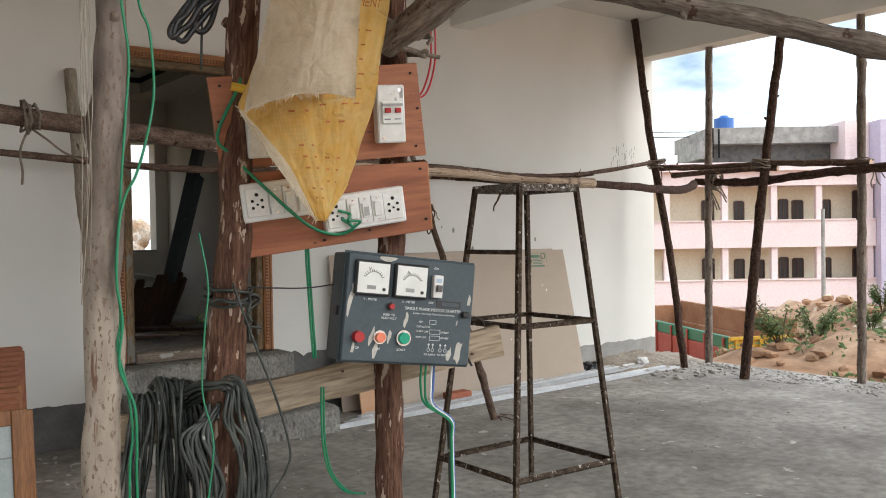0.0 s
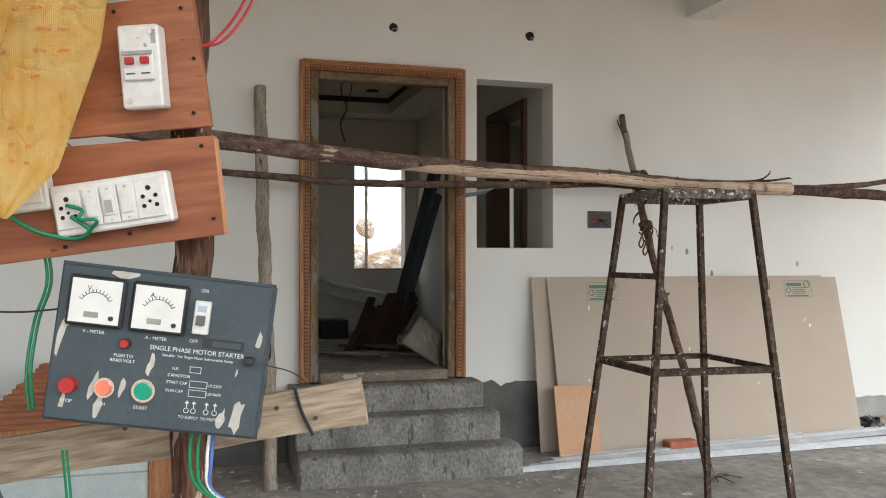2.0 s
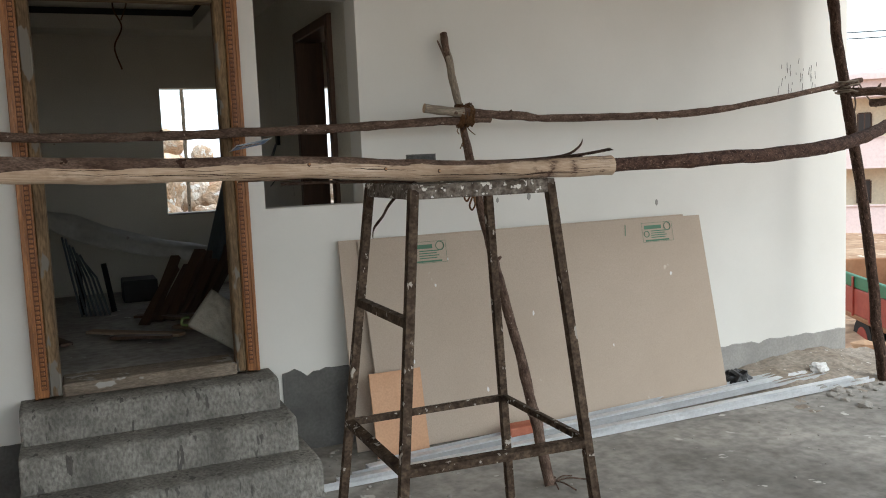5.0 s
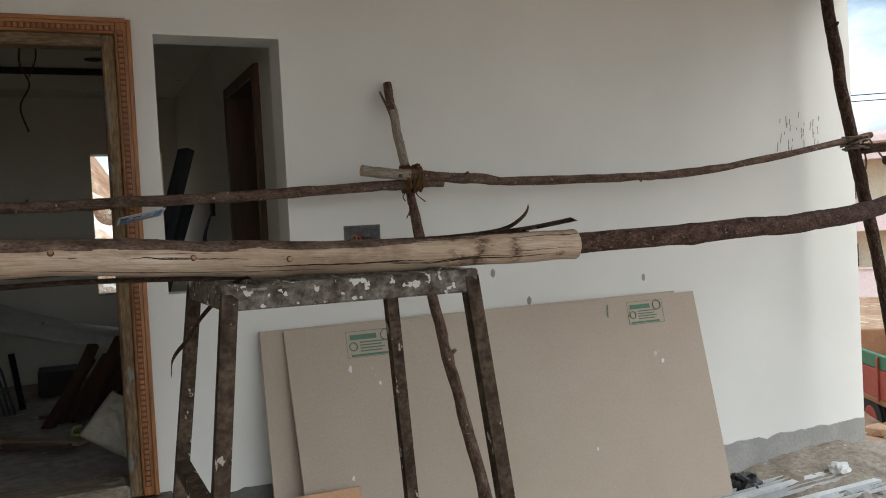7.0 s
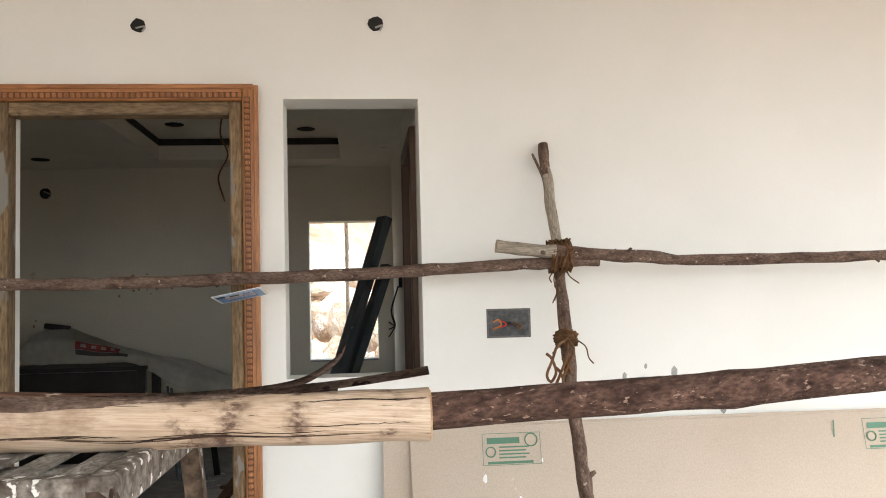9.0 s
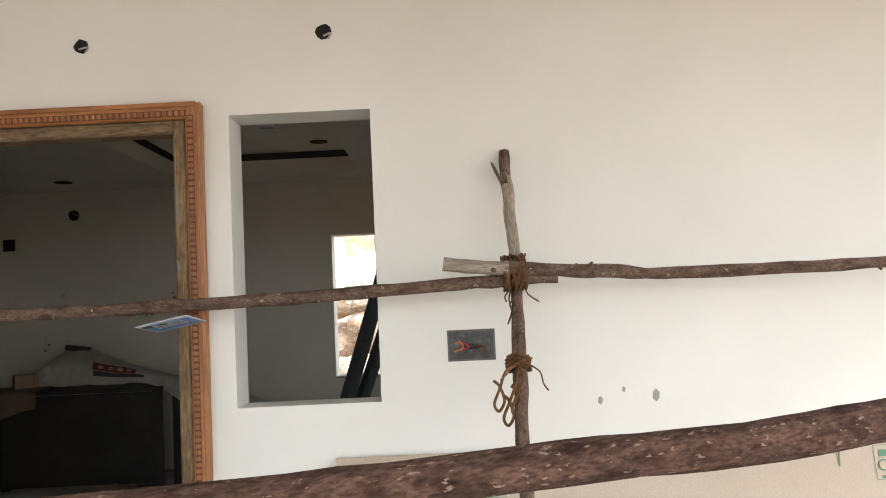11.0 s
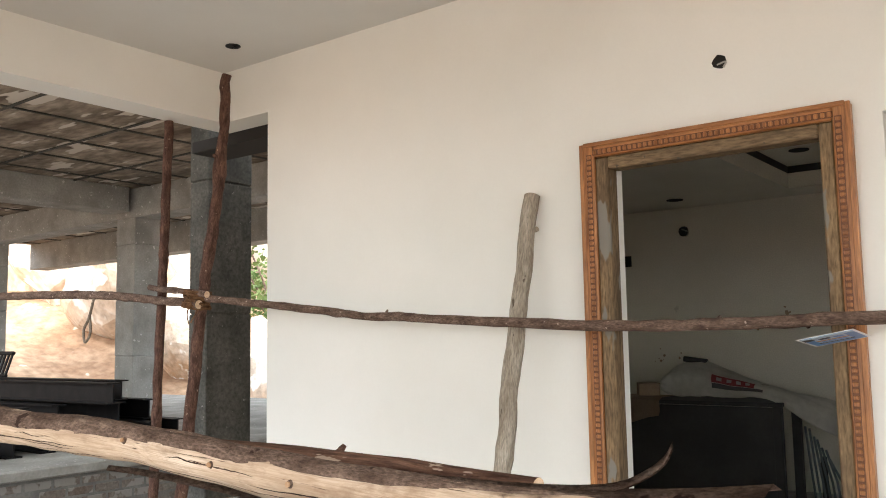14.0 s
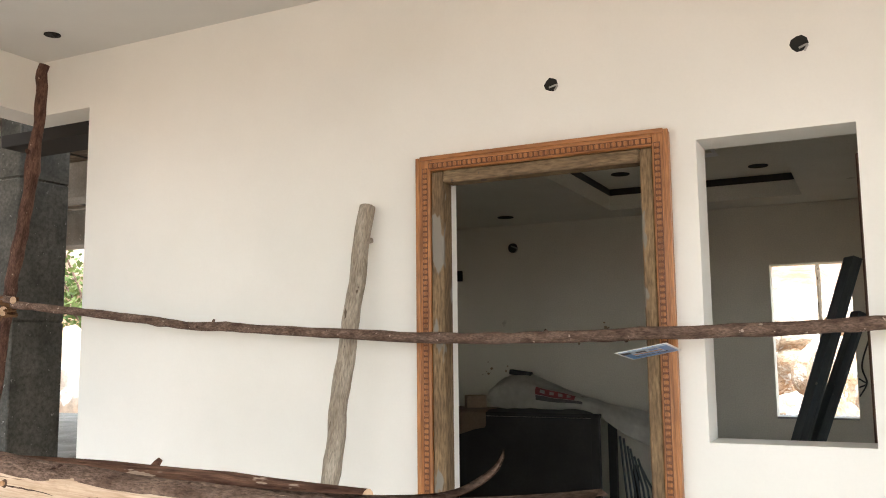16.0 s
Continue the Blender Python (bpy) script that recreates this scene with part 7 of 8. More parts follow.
for k, pts in enumerate(([(1.68, 2.2, 1.93), (1.652, 2.2, 1.858), (1.628, 2.2, 1.826), (1.599, 2.2, 1.790), (1.581, 2.2, 1.768), (1.566, 2.2, 1.776), (1.574, 2.2, 1.80), (1.600, 2.21, 1.84), (1.63, 2.21, 1.92)],
                         [(1.66, 2.19, 1.93), (1.640, 2.19, 1.862), (1.612, 2.19, 1.835), (1.590, 2.19, 1.80), (1.572, 2.19, 1.785), (1.556, 2.19, 1.770), (1.552, 2.19, 1.785), (1.580, 2.20, 1.825), (1.602, 2.2, 1.86), (1.615, 2.2, 1.93)],
                         [(1.67, 2.21, 1.93), (1.655, 2.21, 1.86), (1.636, 2.2, 1.81), (1.618, 2.2, 1.790), (1.604, 2.2, 1.80), (1.612, 2.2, 1.835), (1.635, 2.21, 1.88), (1.645, 2.21, 1.93)],
                         [(1.62, 2.2, 1.93), (1.604, 2.19, 1.855), (1.586, 2.19, 1.82), (1.566, 2.19, 1.80), (1.557, 2.19, 1.775)])):
    wire("black_cable", pts, 0.0060, "black", "loop of black cable hanging from above", "cable", "black cables")
wire("black_cable", [(1.632, 2.22, 2.05), (1.628, 2.22, 1.85), (1.625, 2.225, 1.72)], 0.0025, "cable", "thin black cable hanging behind the board", "cable", "black cables")
wire("black_cable", [(1.665, 2.185, 1.30), (1.673, 2.17, 1.258), (1.707, 2.17, 1.165), (1.742, 2.165, 1.071), (1.772, 2.165, 0.963), (1.768, 2.17, 0.917), (1.732, 2.17, 0.867), (1.70, 2.18, 0.78)], 0.0026, "cable", "thin black cable hanging past the plank", "cable", "black cables")
wire("green_wire", [(1.60, 2.19, 1.40), (1.612, 2.18, 1.30), (1.60, 2.17, 1.22), (1.588, 2.16, 1.10), (1.60, 2.14, 1.0), (1.575, 2.12, 0.86), (1.59, 2.12, 0.74)], 0.0018, "greenwire", "green wire hanging to the cable coil", "wire", "green wires")
fib = random.Random(44)
for k in range(5):
    x = 1.296 + 0.0022 * k
    wire("hanging_fibre", [(x + 0.004, 1.845, 2.3 - 0.1 * k), (x + fib.uniform(-0.004, 0.004), 1.842, 1.9), (x + fib.uniform(-0.005, 0.005), 1.842, 1.62), (x + fib.uniform(-0.008, 0.004), 1.84, 1.45 + 0.02 * k), (x + fib.uniform(-0.012, 0.004), 1.84, 1.30 + 0.03 * k)], 0.0008, "stick", "brown fibre strand hanging on the pale post", "fibre", "hanging fibres", 4)
wire("tie_wire", [(1.70, 2.19, 1.29), (1.80, 2.15, 1.285), (1.87, 2.14, 1.29)], 0.0015, "black", "thin wire tied between post and starter box", "wire")


# ---- stacked door leaves by the wall ----
def build_leaf(x0, x1, y, z1, lean, seed, glazed):
    m = frame_of(((x0 + x1) / 2, y, FLOOR), (1, 0.0, 0), (0, lean, 1))
    t = thing("door_leaf", "unfinished red-brown carved wooden leaf standing in a stack by the wall" if not glazed else "orange-brown framed leaf with a frosted pane standing in the stack", "door leaf", "stacked leaves", at=m)
    w, h = (x1 - x0) / 2, z1
    if glazed:
        f = 0.075
        for b in ((-w, -w + f, 0, h), (w - f, w, 0, h), (-w + f, w - f, h - f, h), (-w + f, w - f, 0, f)):
            part("frame_rail", boxes((b[0], b[1], -0.018, 0.018, b[2], b[3]), bevel=0.004), "teak", t)
        part("pane", boxes((-w + f, w - f, -0.004, 0.004, f, h - f)), "glass", t, "frosted pane")
        part("glazing_bar", boxes((-w + f, w - f, -0.008, 0.008, h * 0.55, h * 0.55 + 0.008)), "plinth_pale", t)
        return
    bm = boxes((-w, w, -0.017, 0.017, 0, h), bevel=0.005)
    part("panel", bm, "redboard" if seed % 6 else "teak", t)
    n = 3
    for k in range(n):
        z = h - 0.03 - k * (h - 0.06) / n
        part("groove_strip", boxes((-w + 0.015, w - 0.015, -0.020, -0.0165, z - 0.012, z), bevel=0.0015), "redboard", t)


for k in range(18):
    f = k / 17
    build_leaf(1.22 - 0.18 * f, 2.135 - 0.225 * f + 0.012 * ((k * 7) % 5 - 2) / 2, 6.24 - 0.92 * f, 0.722 - 0.195 * f + 0.006 * ((k * 5) % 3 - 1), 0.08, k, False)
build_leaf(1.02, 1.93, 5.20, 0.52, 0.10, 20, True)
build_leaf(1.05, 1.97, 5.27, 0.50, 0.10, 21, True)

# ---- things inside the hall ----
def plank_thing(name, a, b, w, d, mat, label, category="plank", group=""):
    m = axis_matrix(a, b)
    L = (Vector(b) - Vector(a)).length
    bm = boxes((-w / 2, w / 2, -d / 2, d / 2, 0, L), (-w / 2, -w / 2 + 0.012, -d / 2 - 0.02, -d / 2, 0, L), (w / 2 - 0.012, w / 2, -d / 2 - 0.02, -d / 2, 0, L), bevel=0.003)
    return solo(name, bm, mat, label, category, group, at=m)


plank_thing("leaning_plank", (3.876, 8.85, PLINTH), (4.455, 9.17, 2.38), 0.125, 0.045, "greyplank", "long slate-grey board leaning in the hall corner", group="leaning boards")
plank_thing("leaning_plank", (3.945, 8.97, PLINTH), (4.470, 9.27, 2.03), 0.10, 0.045, "greyplank", "long slate-grey board leaning in the hall corner", group="leaning boards")
rng = random.Random(31)
for k in range(11):
    x, y = 3.42 + 0.045 * k + rng.uniform(-0.03, 0.03), 8.42 + 0.02 * k + rng.uniform(-0.08, 0.08)
    plank_thing("wood_offcut", (x, y, PLINTH), (x + rng.uniform(0.24, 0.36), y + rng.uniform(0.2, 0.4), PLINTH + rng.uniform(0.36, 0.50)), rng.uniform(0.07, 0.11), 0.02, "darkwood", "dark timber offcut leaning in the heap", "offcut", "timber offcuts")
for k in range(16):
    x, y, a = rng.uniform(2.2, 4.2), rng.uniform(7.3, 9.6), rng.uniform(0, 3.1)
    m = pose(x, y, PLINTH + 0.012 + 0.002 * k, 0, 0, math.degrees(a))
    bm = boxes((-rng.uniform(0.15, 0.5), rng.uniform(0.1, 0.4), -0.04, 0.04, -0.01, 0.01), bevel=0.002)
    solo("floor_plank", bm, "darkwood" if k % 3 else "carton", "loose board lying on the dusty hall floor", "plank", "boards on the floor", at=m)
def build_slumped_sack():
    """A flattened woven sack slumped in the corner beside the doorway."""
    t = thing("empty_sack", "flattened dirty beige woven sack slumped beside the doorway", "sack")
    A, B, C, D = Vector((3.555, 7.02, 0.748)), Vector((3.735, 7.13, 0.942)), Vector((3.905, 7.10, 0.80)), Vector((3.845, 6.98, 0.556))
    n = 22
    bm = bmesh.new()
    for side in (-1, 1):
        g = []
        for i in range(n + 1):
            row = []
            for k in range(n + 1):
                u, v = i / n, k / n
                p = (A * (1 - u) + B * u) * (1 - v) + (D * (1 - u) + C * u) * v
                puff = 0.045 * (math.sin(u * math.pi) * math.sin(v * math.pi)) ** 0.5
                crease = 0.042 * (0.5 - abs(noise.noise((u * 4, v * 5, side * 3)))) + 0.010 * noise.noise((u * 11, v * 9, side))
                edge = min(1, 6 * min(u, 1 - u, v, 1 - v))
                p = p + Vector((0.1, -1, 0.35)).normalized() * -side * (puff + crease * edge)
                p.z += 0.012 * noise.noise((u * 5, v * 5, 4)) * edge
                row.append(bm.verts.new(p))
            g.append(row)
        for i in range(n):
            for k in range(n):
                bm.faces.new((g[i][k], g[i + 1][k], g[i + 1][k + 1], g[i][k + 1]))
    bmesh.ops.remove_doubles(bm, verts=bm.verts, dist=0.0005)
    bmesh.ops.recalc_face_normals(bm, faces=bm.faces)
    part("cloth", bm, "sackgrey", t, smooth=True)
    bm = bmesh.new()
    tube(bm, spline([A + Vector((0.01, -0.01, 0.0)), A + Vector((-0.025, -0.012, 0.012)), A + Vector((-0.018, -0.012, 0.045)), A + Vector((0.02, -0.008, 0.05))], 4), 0.008, 6)
    part("tie_cord", bm, "leaf", t, "green tie cord")


build_slumped_sack()
bm = boxes((3.33, 3.62, 9.6, 9.95, PLINTH, PLINTH + 0.19), bevel=0.01)
solo("black_crate", bm, "tabletop", "low black crate on the hall floor", "crate")
for a, b in (((3.0, 9.18, PLINTH), (2.984, 9.22, 0.99)), ((3.232, 9.18, PLINTH), (3.178, 9.22, 0.95))):
    bm = bmesh.new()
    tube(bm, [a, b], 0.022, 8)
    solo("upright_rod", bm, "steel", "dark upright steel rod standing in the hall", "rod", "rods in the hall")


def build_table():
    t = thing("work_table", "dark wooden table covered with dusty boards", "table")
    x0, x1, y0, y1, z = 1.30, 2.72, 9.25, 9.78, 1.335
    part("tabletop", boxes((x0, x1, y0, y1, z - 0.03, z), bevel=0.004), "tabletop", t)
    for x in (x0 + 0.04, x1 - 0.04):
        for y in (y0 + 0.04, y1 - 0.04):
            part("leg", boxes((x - 0.03, x + 0.03, y - 0.03, y + 0.03, PLINTH, z - 0.03), bevel=0.004), "tabletop", t)
    part("front_panel", boxes((x0 + 0.07, x1 - 0.07, y0 + 0.03, y0 + 0.045, PLINTH + 0.1, z - 0.035)), "tabletop", t)


build_table()


def build_sheet():
    """Dusty tarpaulin bunched on the table and sagging along the wall to the timber heap."""
    t = thing("tarpaulin", "dusty white tarpaulin with a dark red print sagging from the table", "tarpaulin")
    top = spline([(1.80, 9.50, 1.50), (1.86, 9.50, 1.58), (2.076, 9.52, 1.623), (2.378, 9.52, 1.507), (2.658, 9.52, 1.417), (2.998, 9.52, 1.335), (3.283, 9.55, 1.22), (3.62, 9.56, 1.10), (3.996, 9.56, 1.016), (4.308, 9.56, 0.934)], 8)
    low = spline([(1.80, 9.34, 1.40), (1.90, 9.31, 1.365), (2.12, 9.29, 1.362), (2.40, 9.29, 1.358), (2.64, 9.29, 1.350), (2.90, 9.34, 1.175), (3.15, 9.38, 1.075), (3.50, 9.40, 0.975), (3.93, 9.42, 0.883), (4.29, 9.44, 0.80)], 8)
    nv = 16
    def on(i, v, lift=0.0):
        a, b = top[i], low[i]
        f = i / (len(top) - 1)
        p = a.lerp(b, v) + Vector((0, -0.06 * math.sin(v * math.pi), 0.035 * math.sin(v * math.pi)))
        w = 0.030 * noise.noise((f * 10, v * 3, 1)) + 0.020 * (0.5 - abs(noise.noise((f * 16 + v * 3, v * 5, 4))))
        return p + Vector((0, -0.8, 0.5)) * (w + lift)
    bm = bmesh.new()
    g = [[bm.verts.new(on(i, j / nv)) for j in range(nv + 1)] for i in range(len(top))]
    for i in range(len(g) - 1):
        for j in range(nv):
            bm.faces.new((g[i][j], g[i + 1][j], g[i + 1][j + 1], g[i][j + 1]))
    bmesh.ops.solidify(bm, geom=bm.faces[:], thickness=0.004)
    part("cloth", bm, "tarp", t, smooth=True)
    def patch(nm, i0, i1, v0, v1, mat, lift, label=""):
        bm = bmesh.new()
        g = [[bm.verts.new(on(i, v0 + (v1 - v0) * j / 4, lift)) for j in range(5)] for i in range(i0, i1 + 1)]
        for i in range(len(g) - 1):
            for j in range(4):
                bm.faces.new((g[i][j], g[i + 1][j], g[i + 1][j + 1], g[i][j + 1]))
        part(nm, bm, mat, t, label)
    patch("print_block", 19, 28, 0.46, 0.68, "rededge", 0.006, "dark red printed block")
    patch("print_block", 19, 30, 0.69, 0.80, "darkink", 0.006, "black printed block")
    for i0 in (20, 22, 24, 26):
        patch("print_bar", i0, i0 + 1, 0.52, 0.62, "plinth_pale", 0.010)
    # a dark offcut lying on the bunched end
    bm = bmesh.new()
    box(bm, -0.09, 0.09, -0.03, 0.03, -0.02, 0.02, 0.006, m=pose(2.02, 9.50, 1.625, 0, 8, 5))
    solo("dark_offcut", bm, "tabletop", "small dark offcut lying on the bunched tarpaulin", "offcut")


build_sheet()
for x, y, z, s in ((1.3, 9.0, PLINTH, 0.34), (1.25, 8.9, PLINTH + 0.35, 0.28), (2.55, 8.7, PLINTH, 0.26), (1.62, 9.5, 1.335, 0.16)):
    t = thing("carton", "brown cardboard carton with open flaps in the hall", "carton", "cartons", at=pose(x, y, z, 0, 0, 20 * s * 10))
    part("body", boxes((-s / 2, s / 2, -s / 2, s / 2, 0, s * 0.7), bevel=0.003), "carton", t)
    part("flap", boxes((-s / 2, s / 2, -s * 0.75, -s / 2 - 0.002, s * 0.69, s * 0.70)), "carton", t)
bm = bmesh.new()
cylinder(bm, 0.13, 0.22, Matrix.Translation((2.2, 8.3, PLINTH + 0.11)), 24, 0.17)
cylinder(bm, 0.175, 0.012, Matrix.Translation((2.2, 8.3, PLINTH + 0.222)), 24)
solo("plastic_tub", bm, "plinth_pale", "pale grey plastic tub on the hall floor", "tub")
for k in range(7):
    bm = bmesh.new()
    x = 2.885 + 0.024 * k
    tube(bm, [(x, 9.19 + 0.01 * (k % 3), 1.19 - 0.035 * k + 0.02 * (k % 2)), (x + 0.05 + 0.006 * k, 9.12, 0.85), (x + 0.10 + 0.010 * k, 9.05 - 0.01 * k, PLINTH + 0.005)], 0.009, 6)
    solo("steel_rod", bm, "greyplank", "thin grey rod leaning in a bundle by the table", "rod", "rods in the hall")


# flattened cardboard hanging over the table end
bm = bmesh.new()
rows = []
for i in range(13):
    f = i / 12
    row = []
    for k in range(9):
        g = k / 8
        x = 1.22 + 0.62 * g
        over = max(0.0, f - 0.5) * 2
        row.append(bm.verts.new((x + 0.02 * noise.noise((f * 3, g * 3, 1)), 9.55 - 0.34 * min(1, f * 2) - 0.03 * over, 1.352 + 0.012 * noise.noise((f * 5, g * 4, 6)) - over * (0.27 - 0.16 * g) - (0.02 if f > 0.45 else 0))))
    rows.append(row)
for a, b in zip(rows, rows[1:]):
    for k in range(8):
        bm.faces.new((a[k], b[k], b[k + 1], a[k + 1]))
bmesh.ops.solidify(bm, geom=bm.faces[:], thickness=0.005)
solo("cardboard_sheet", bm, "carton", "flattened brown cardboard hanging over the table edge", "cardboard")

# ---- unfinished bay on the far side ----
for k, (y, z, L) in enumerate(((7.6, 0.88, 6.0), (7.95, 0.88, 5.6), (8.3, 0.88, 5.8), (7.7, 1.08, 5.4), (8.1, 1.08, 5.5), (7.85, 1.28, 5.2), (6.25, 0.88, 5.6), (6.6, 0.88, 5.8), (6.95, 0.88, 5.4), (7.28, 0.88, 5.7), (6.8, 1.08, 5.3), (7.2, 1.08, 5.5), (7.45, 1.28, 5.1))):
    x1 = -2.75 - 0.1 * (k % 6)
    bm = boxes((x1 - L, x1, y, y + 0.14, z, z + 0.012), (x1 - L, x1, y + 0.06, y + 0.072, z + 0.012, z + 0.183), (x1 - L, x1, y, y + 0.14, z + 0.183, z + 0.195))
    solo("steel_girder", bm, "steel", "black painted steel girder stacked on the concrete platform", "girder", "stacked girders")
seat = thing("chair_back", "dark slatted seat back lying on the girders", "chair", at=pose(-5.95, 7.9, 1.475, -18, 0, 0))
part("top_bar", boxes((-0.36, 0.36, -0.02, 0.02, 0.27, 0.31), bevel=0.008), "steel", seat)
part("bottom_bar", boxes((-0.36, 0.36, -0.02, 0.02, 0.0, 0.035), bevel=0.008), "steel", seat)
for k in range(9):
    part("slat", boxes((-0.35 + k * 0.083, -0.312 + k * 0.083, -0.008, 0.008, 0.035, 0.27)), "steel", seat)
bm = boxes((-8.25, -8.05, 8.6, 8.63, 1.475, 2.3), bevel=0.004)
solo("red_cloth", bm, "red", "red cloth hanging behind the girders", "cloth")

# boulders on the slope behind
ROCK = []
for seed in range(6):
    bm = bmesh.new()
    bmesh.ops.create_icosphere(bm, subdivisions=3, radius=1)
    for v in bm.verts:
        d = v.co.normalized()
        f = 1 + 0.35 * noise.noise(d * 1.1 + Vector((seed * 5, 0, 0))) + 0.13 * noise.noise(d * 3 + Vector((0, seed * 3, 0))) + 0.04 * noise.noise(d * 9)
        v.co = d * f
    me = bpy.data.meshes.new("boulder")
    bm.to_mesh(me)
    bm.free()
    me.materials.append(M["rock"])
    ROCK.append(me)
rng = random.Random(77)
def boulder(x, y, z, s):
    ob = new("boulder", rng.choice(ROCK))
    ob.matrix_world = pose(x, y, z, rng.uniform(0, 90), rng.uniform(0, 90), rng.uniform(0, 360)) @ Matrix.Diagonal((s * rng.uniform(0.9, 1.5), s * rng.uniform(0.8, 1.2), s * rng.uniform(0.6, 0.9), 1))
    tagged(ob, "rounded pale granite boulder on the slope", "boulder", "boulders on the slope")
for _ in range(70):
    x, y = rng.uniform(-26, 3.6), rng.uniform(14.5, 26)
    s = rng.uniform(0.4, 1.5)
    boulder(x, y, ground_height(x, y) + s * 0.2, s)
for _ in range(90):
    x, y = rng.uniform(1.4, 7.2), rng.uniform(12.4, 15.0)
    s = rng.uniform(0.16, 0.36)
    boulder(x, y, 0.2 + rng.uniform(0.1, 1.0) * (y - 11.6) * 0.62, s)
for x, y, s in ((-16, 21, 3.0), (-11, 20, 2.2), (-21, 23, 3.4), (-8.5, 22, 1.8), (-18, 15.6, 2.0), (-15, 15.4, 1.4), (-21.5, 15.5, 2.4), (-17, 18, 2.8), (-13.2, 16.2, 1.4), (-25, 17, 3.0), (-12, 15.2, 0.9)):
    boulder(x, y, ground_height(x, y) + s * 0.5, s)


def leaf_clump(bm, c, r, n, rng, size):
    for _ in range(n):
        d = Vector((rng.gauss(0, 1), rng.gauss(0, 1), rng.gauss(0, 0.8)))
        p = Vector(c) + d.normalized() * r * rng.random() ** 0.5
        a = Vector((rng.uniform(-1, 1), rng.uniform(-1, 1), rng.uniform(-0.4, 1))).normalized() * size * rng.uniform(0.6, 1.4)
        b = a.orthogonal().normalized() * size * 0.32
        v = [bm.verts.new(p), bm.verts.new(p + a * 0.5 + b), bm.verts.new(p + a), bm.verts.new(p + a * 0.5 - b)]
        bm.faces.new(v)


def shrub(x, y, s, seed, label):
    rng = random.Random(seed)
    z = ground_height(x, y)
    t = thing("shrub", label, "shrub", "shrubs", at=pose(x, y, z))
    for k in range(9):
        a = rng.uniform(0, 6.28)
        tip = Vector((math.cos(a) * s * rng.uniform(0.3, 0.8), math.sin(a) * s * rng.uniform(0.3, 0.8), s * rng.uniform(0.6, 1.2)))
        bm = bmesh.new()
        tube(bm, spline([(0, 0, -0.05), tip * 0.5 + Vector((0, 0, 0.1 * s)), tip], 4), 0.008 * s + 0.003, 5)
        part("stem", bm, "twig", t)
        bm = bmesh.new()
        for j in range(5):
            leaf_clump(bm, tip * (0.45 + 0.13 * j), 0.16 * s, 26, rng, 0.055 * s + 0.012)
        part("foliage", bm, "leaf", t)["kind"] = "stuff"


for x, y, s, k in ((10.1, 6.05, 0.44, 1), (10.5, 5.85, 0.34, 2), (10.9, 5.4, 0.26, 3), (11.6, 5.6, 0.30, 4), (11.3, 5.0, 0.28, 5), (12.2, 5.5, 0.3, 6), (11.0, 4.6, 0.28, 7)):
    shrub(x, y, s, k, "straggly green shrub at the slab edge")
for x, y, s, k in ((-2.2, 15.5, 1.6, 11), (-4.2, 17, 1.8, 12), (-12, 18.5, 1.6, 13), (-10.3, 16.6, 2.5, 14)):
    shrub(x, y, s, k, "green bush among the boulders")
rng = random.Random(5)
bm = bmesh.new()
for _ in range(900):
    x, y = rng.uniform(8.9, 16), rng.uniform(2.6, 7.0)
    if noise.noise((x * 0.8, y * 0.8, 4)) < 0.05:
        continue
    leaf_clump(bm, (x, y, ground_height(x, y) + 0.04), 0.08, 4, rng, 0.07)
solo("weeds", bm, "leaf", "low green weeds on the earth mound", "weeds", kind="stuff")
rubble("rubble", 260, ((8.8, 14.5), (4.0, 9.0)), 0.03, 0.14, "soil", "clods of dry earth on the mound", 6)


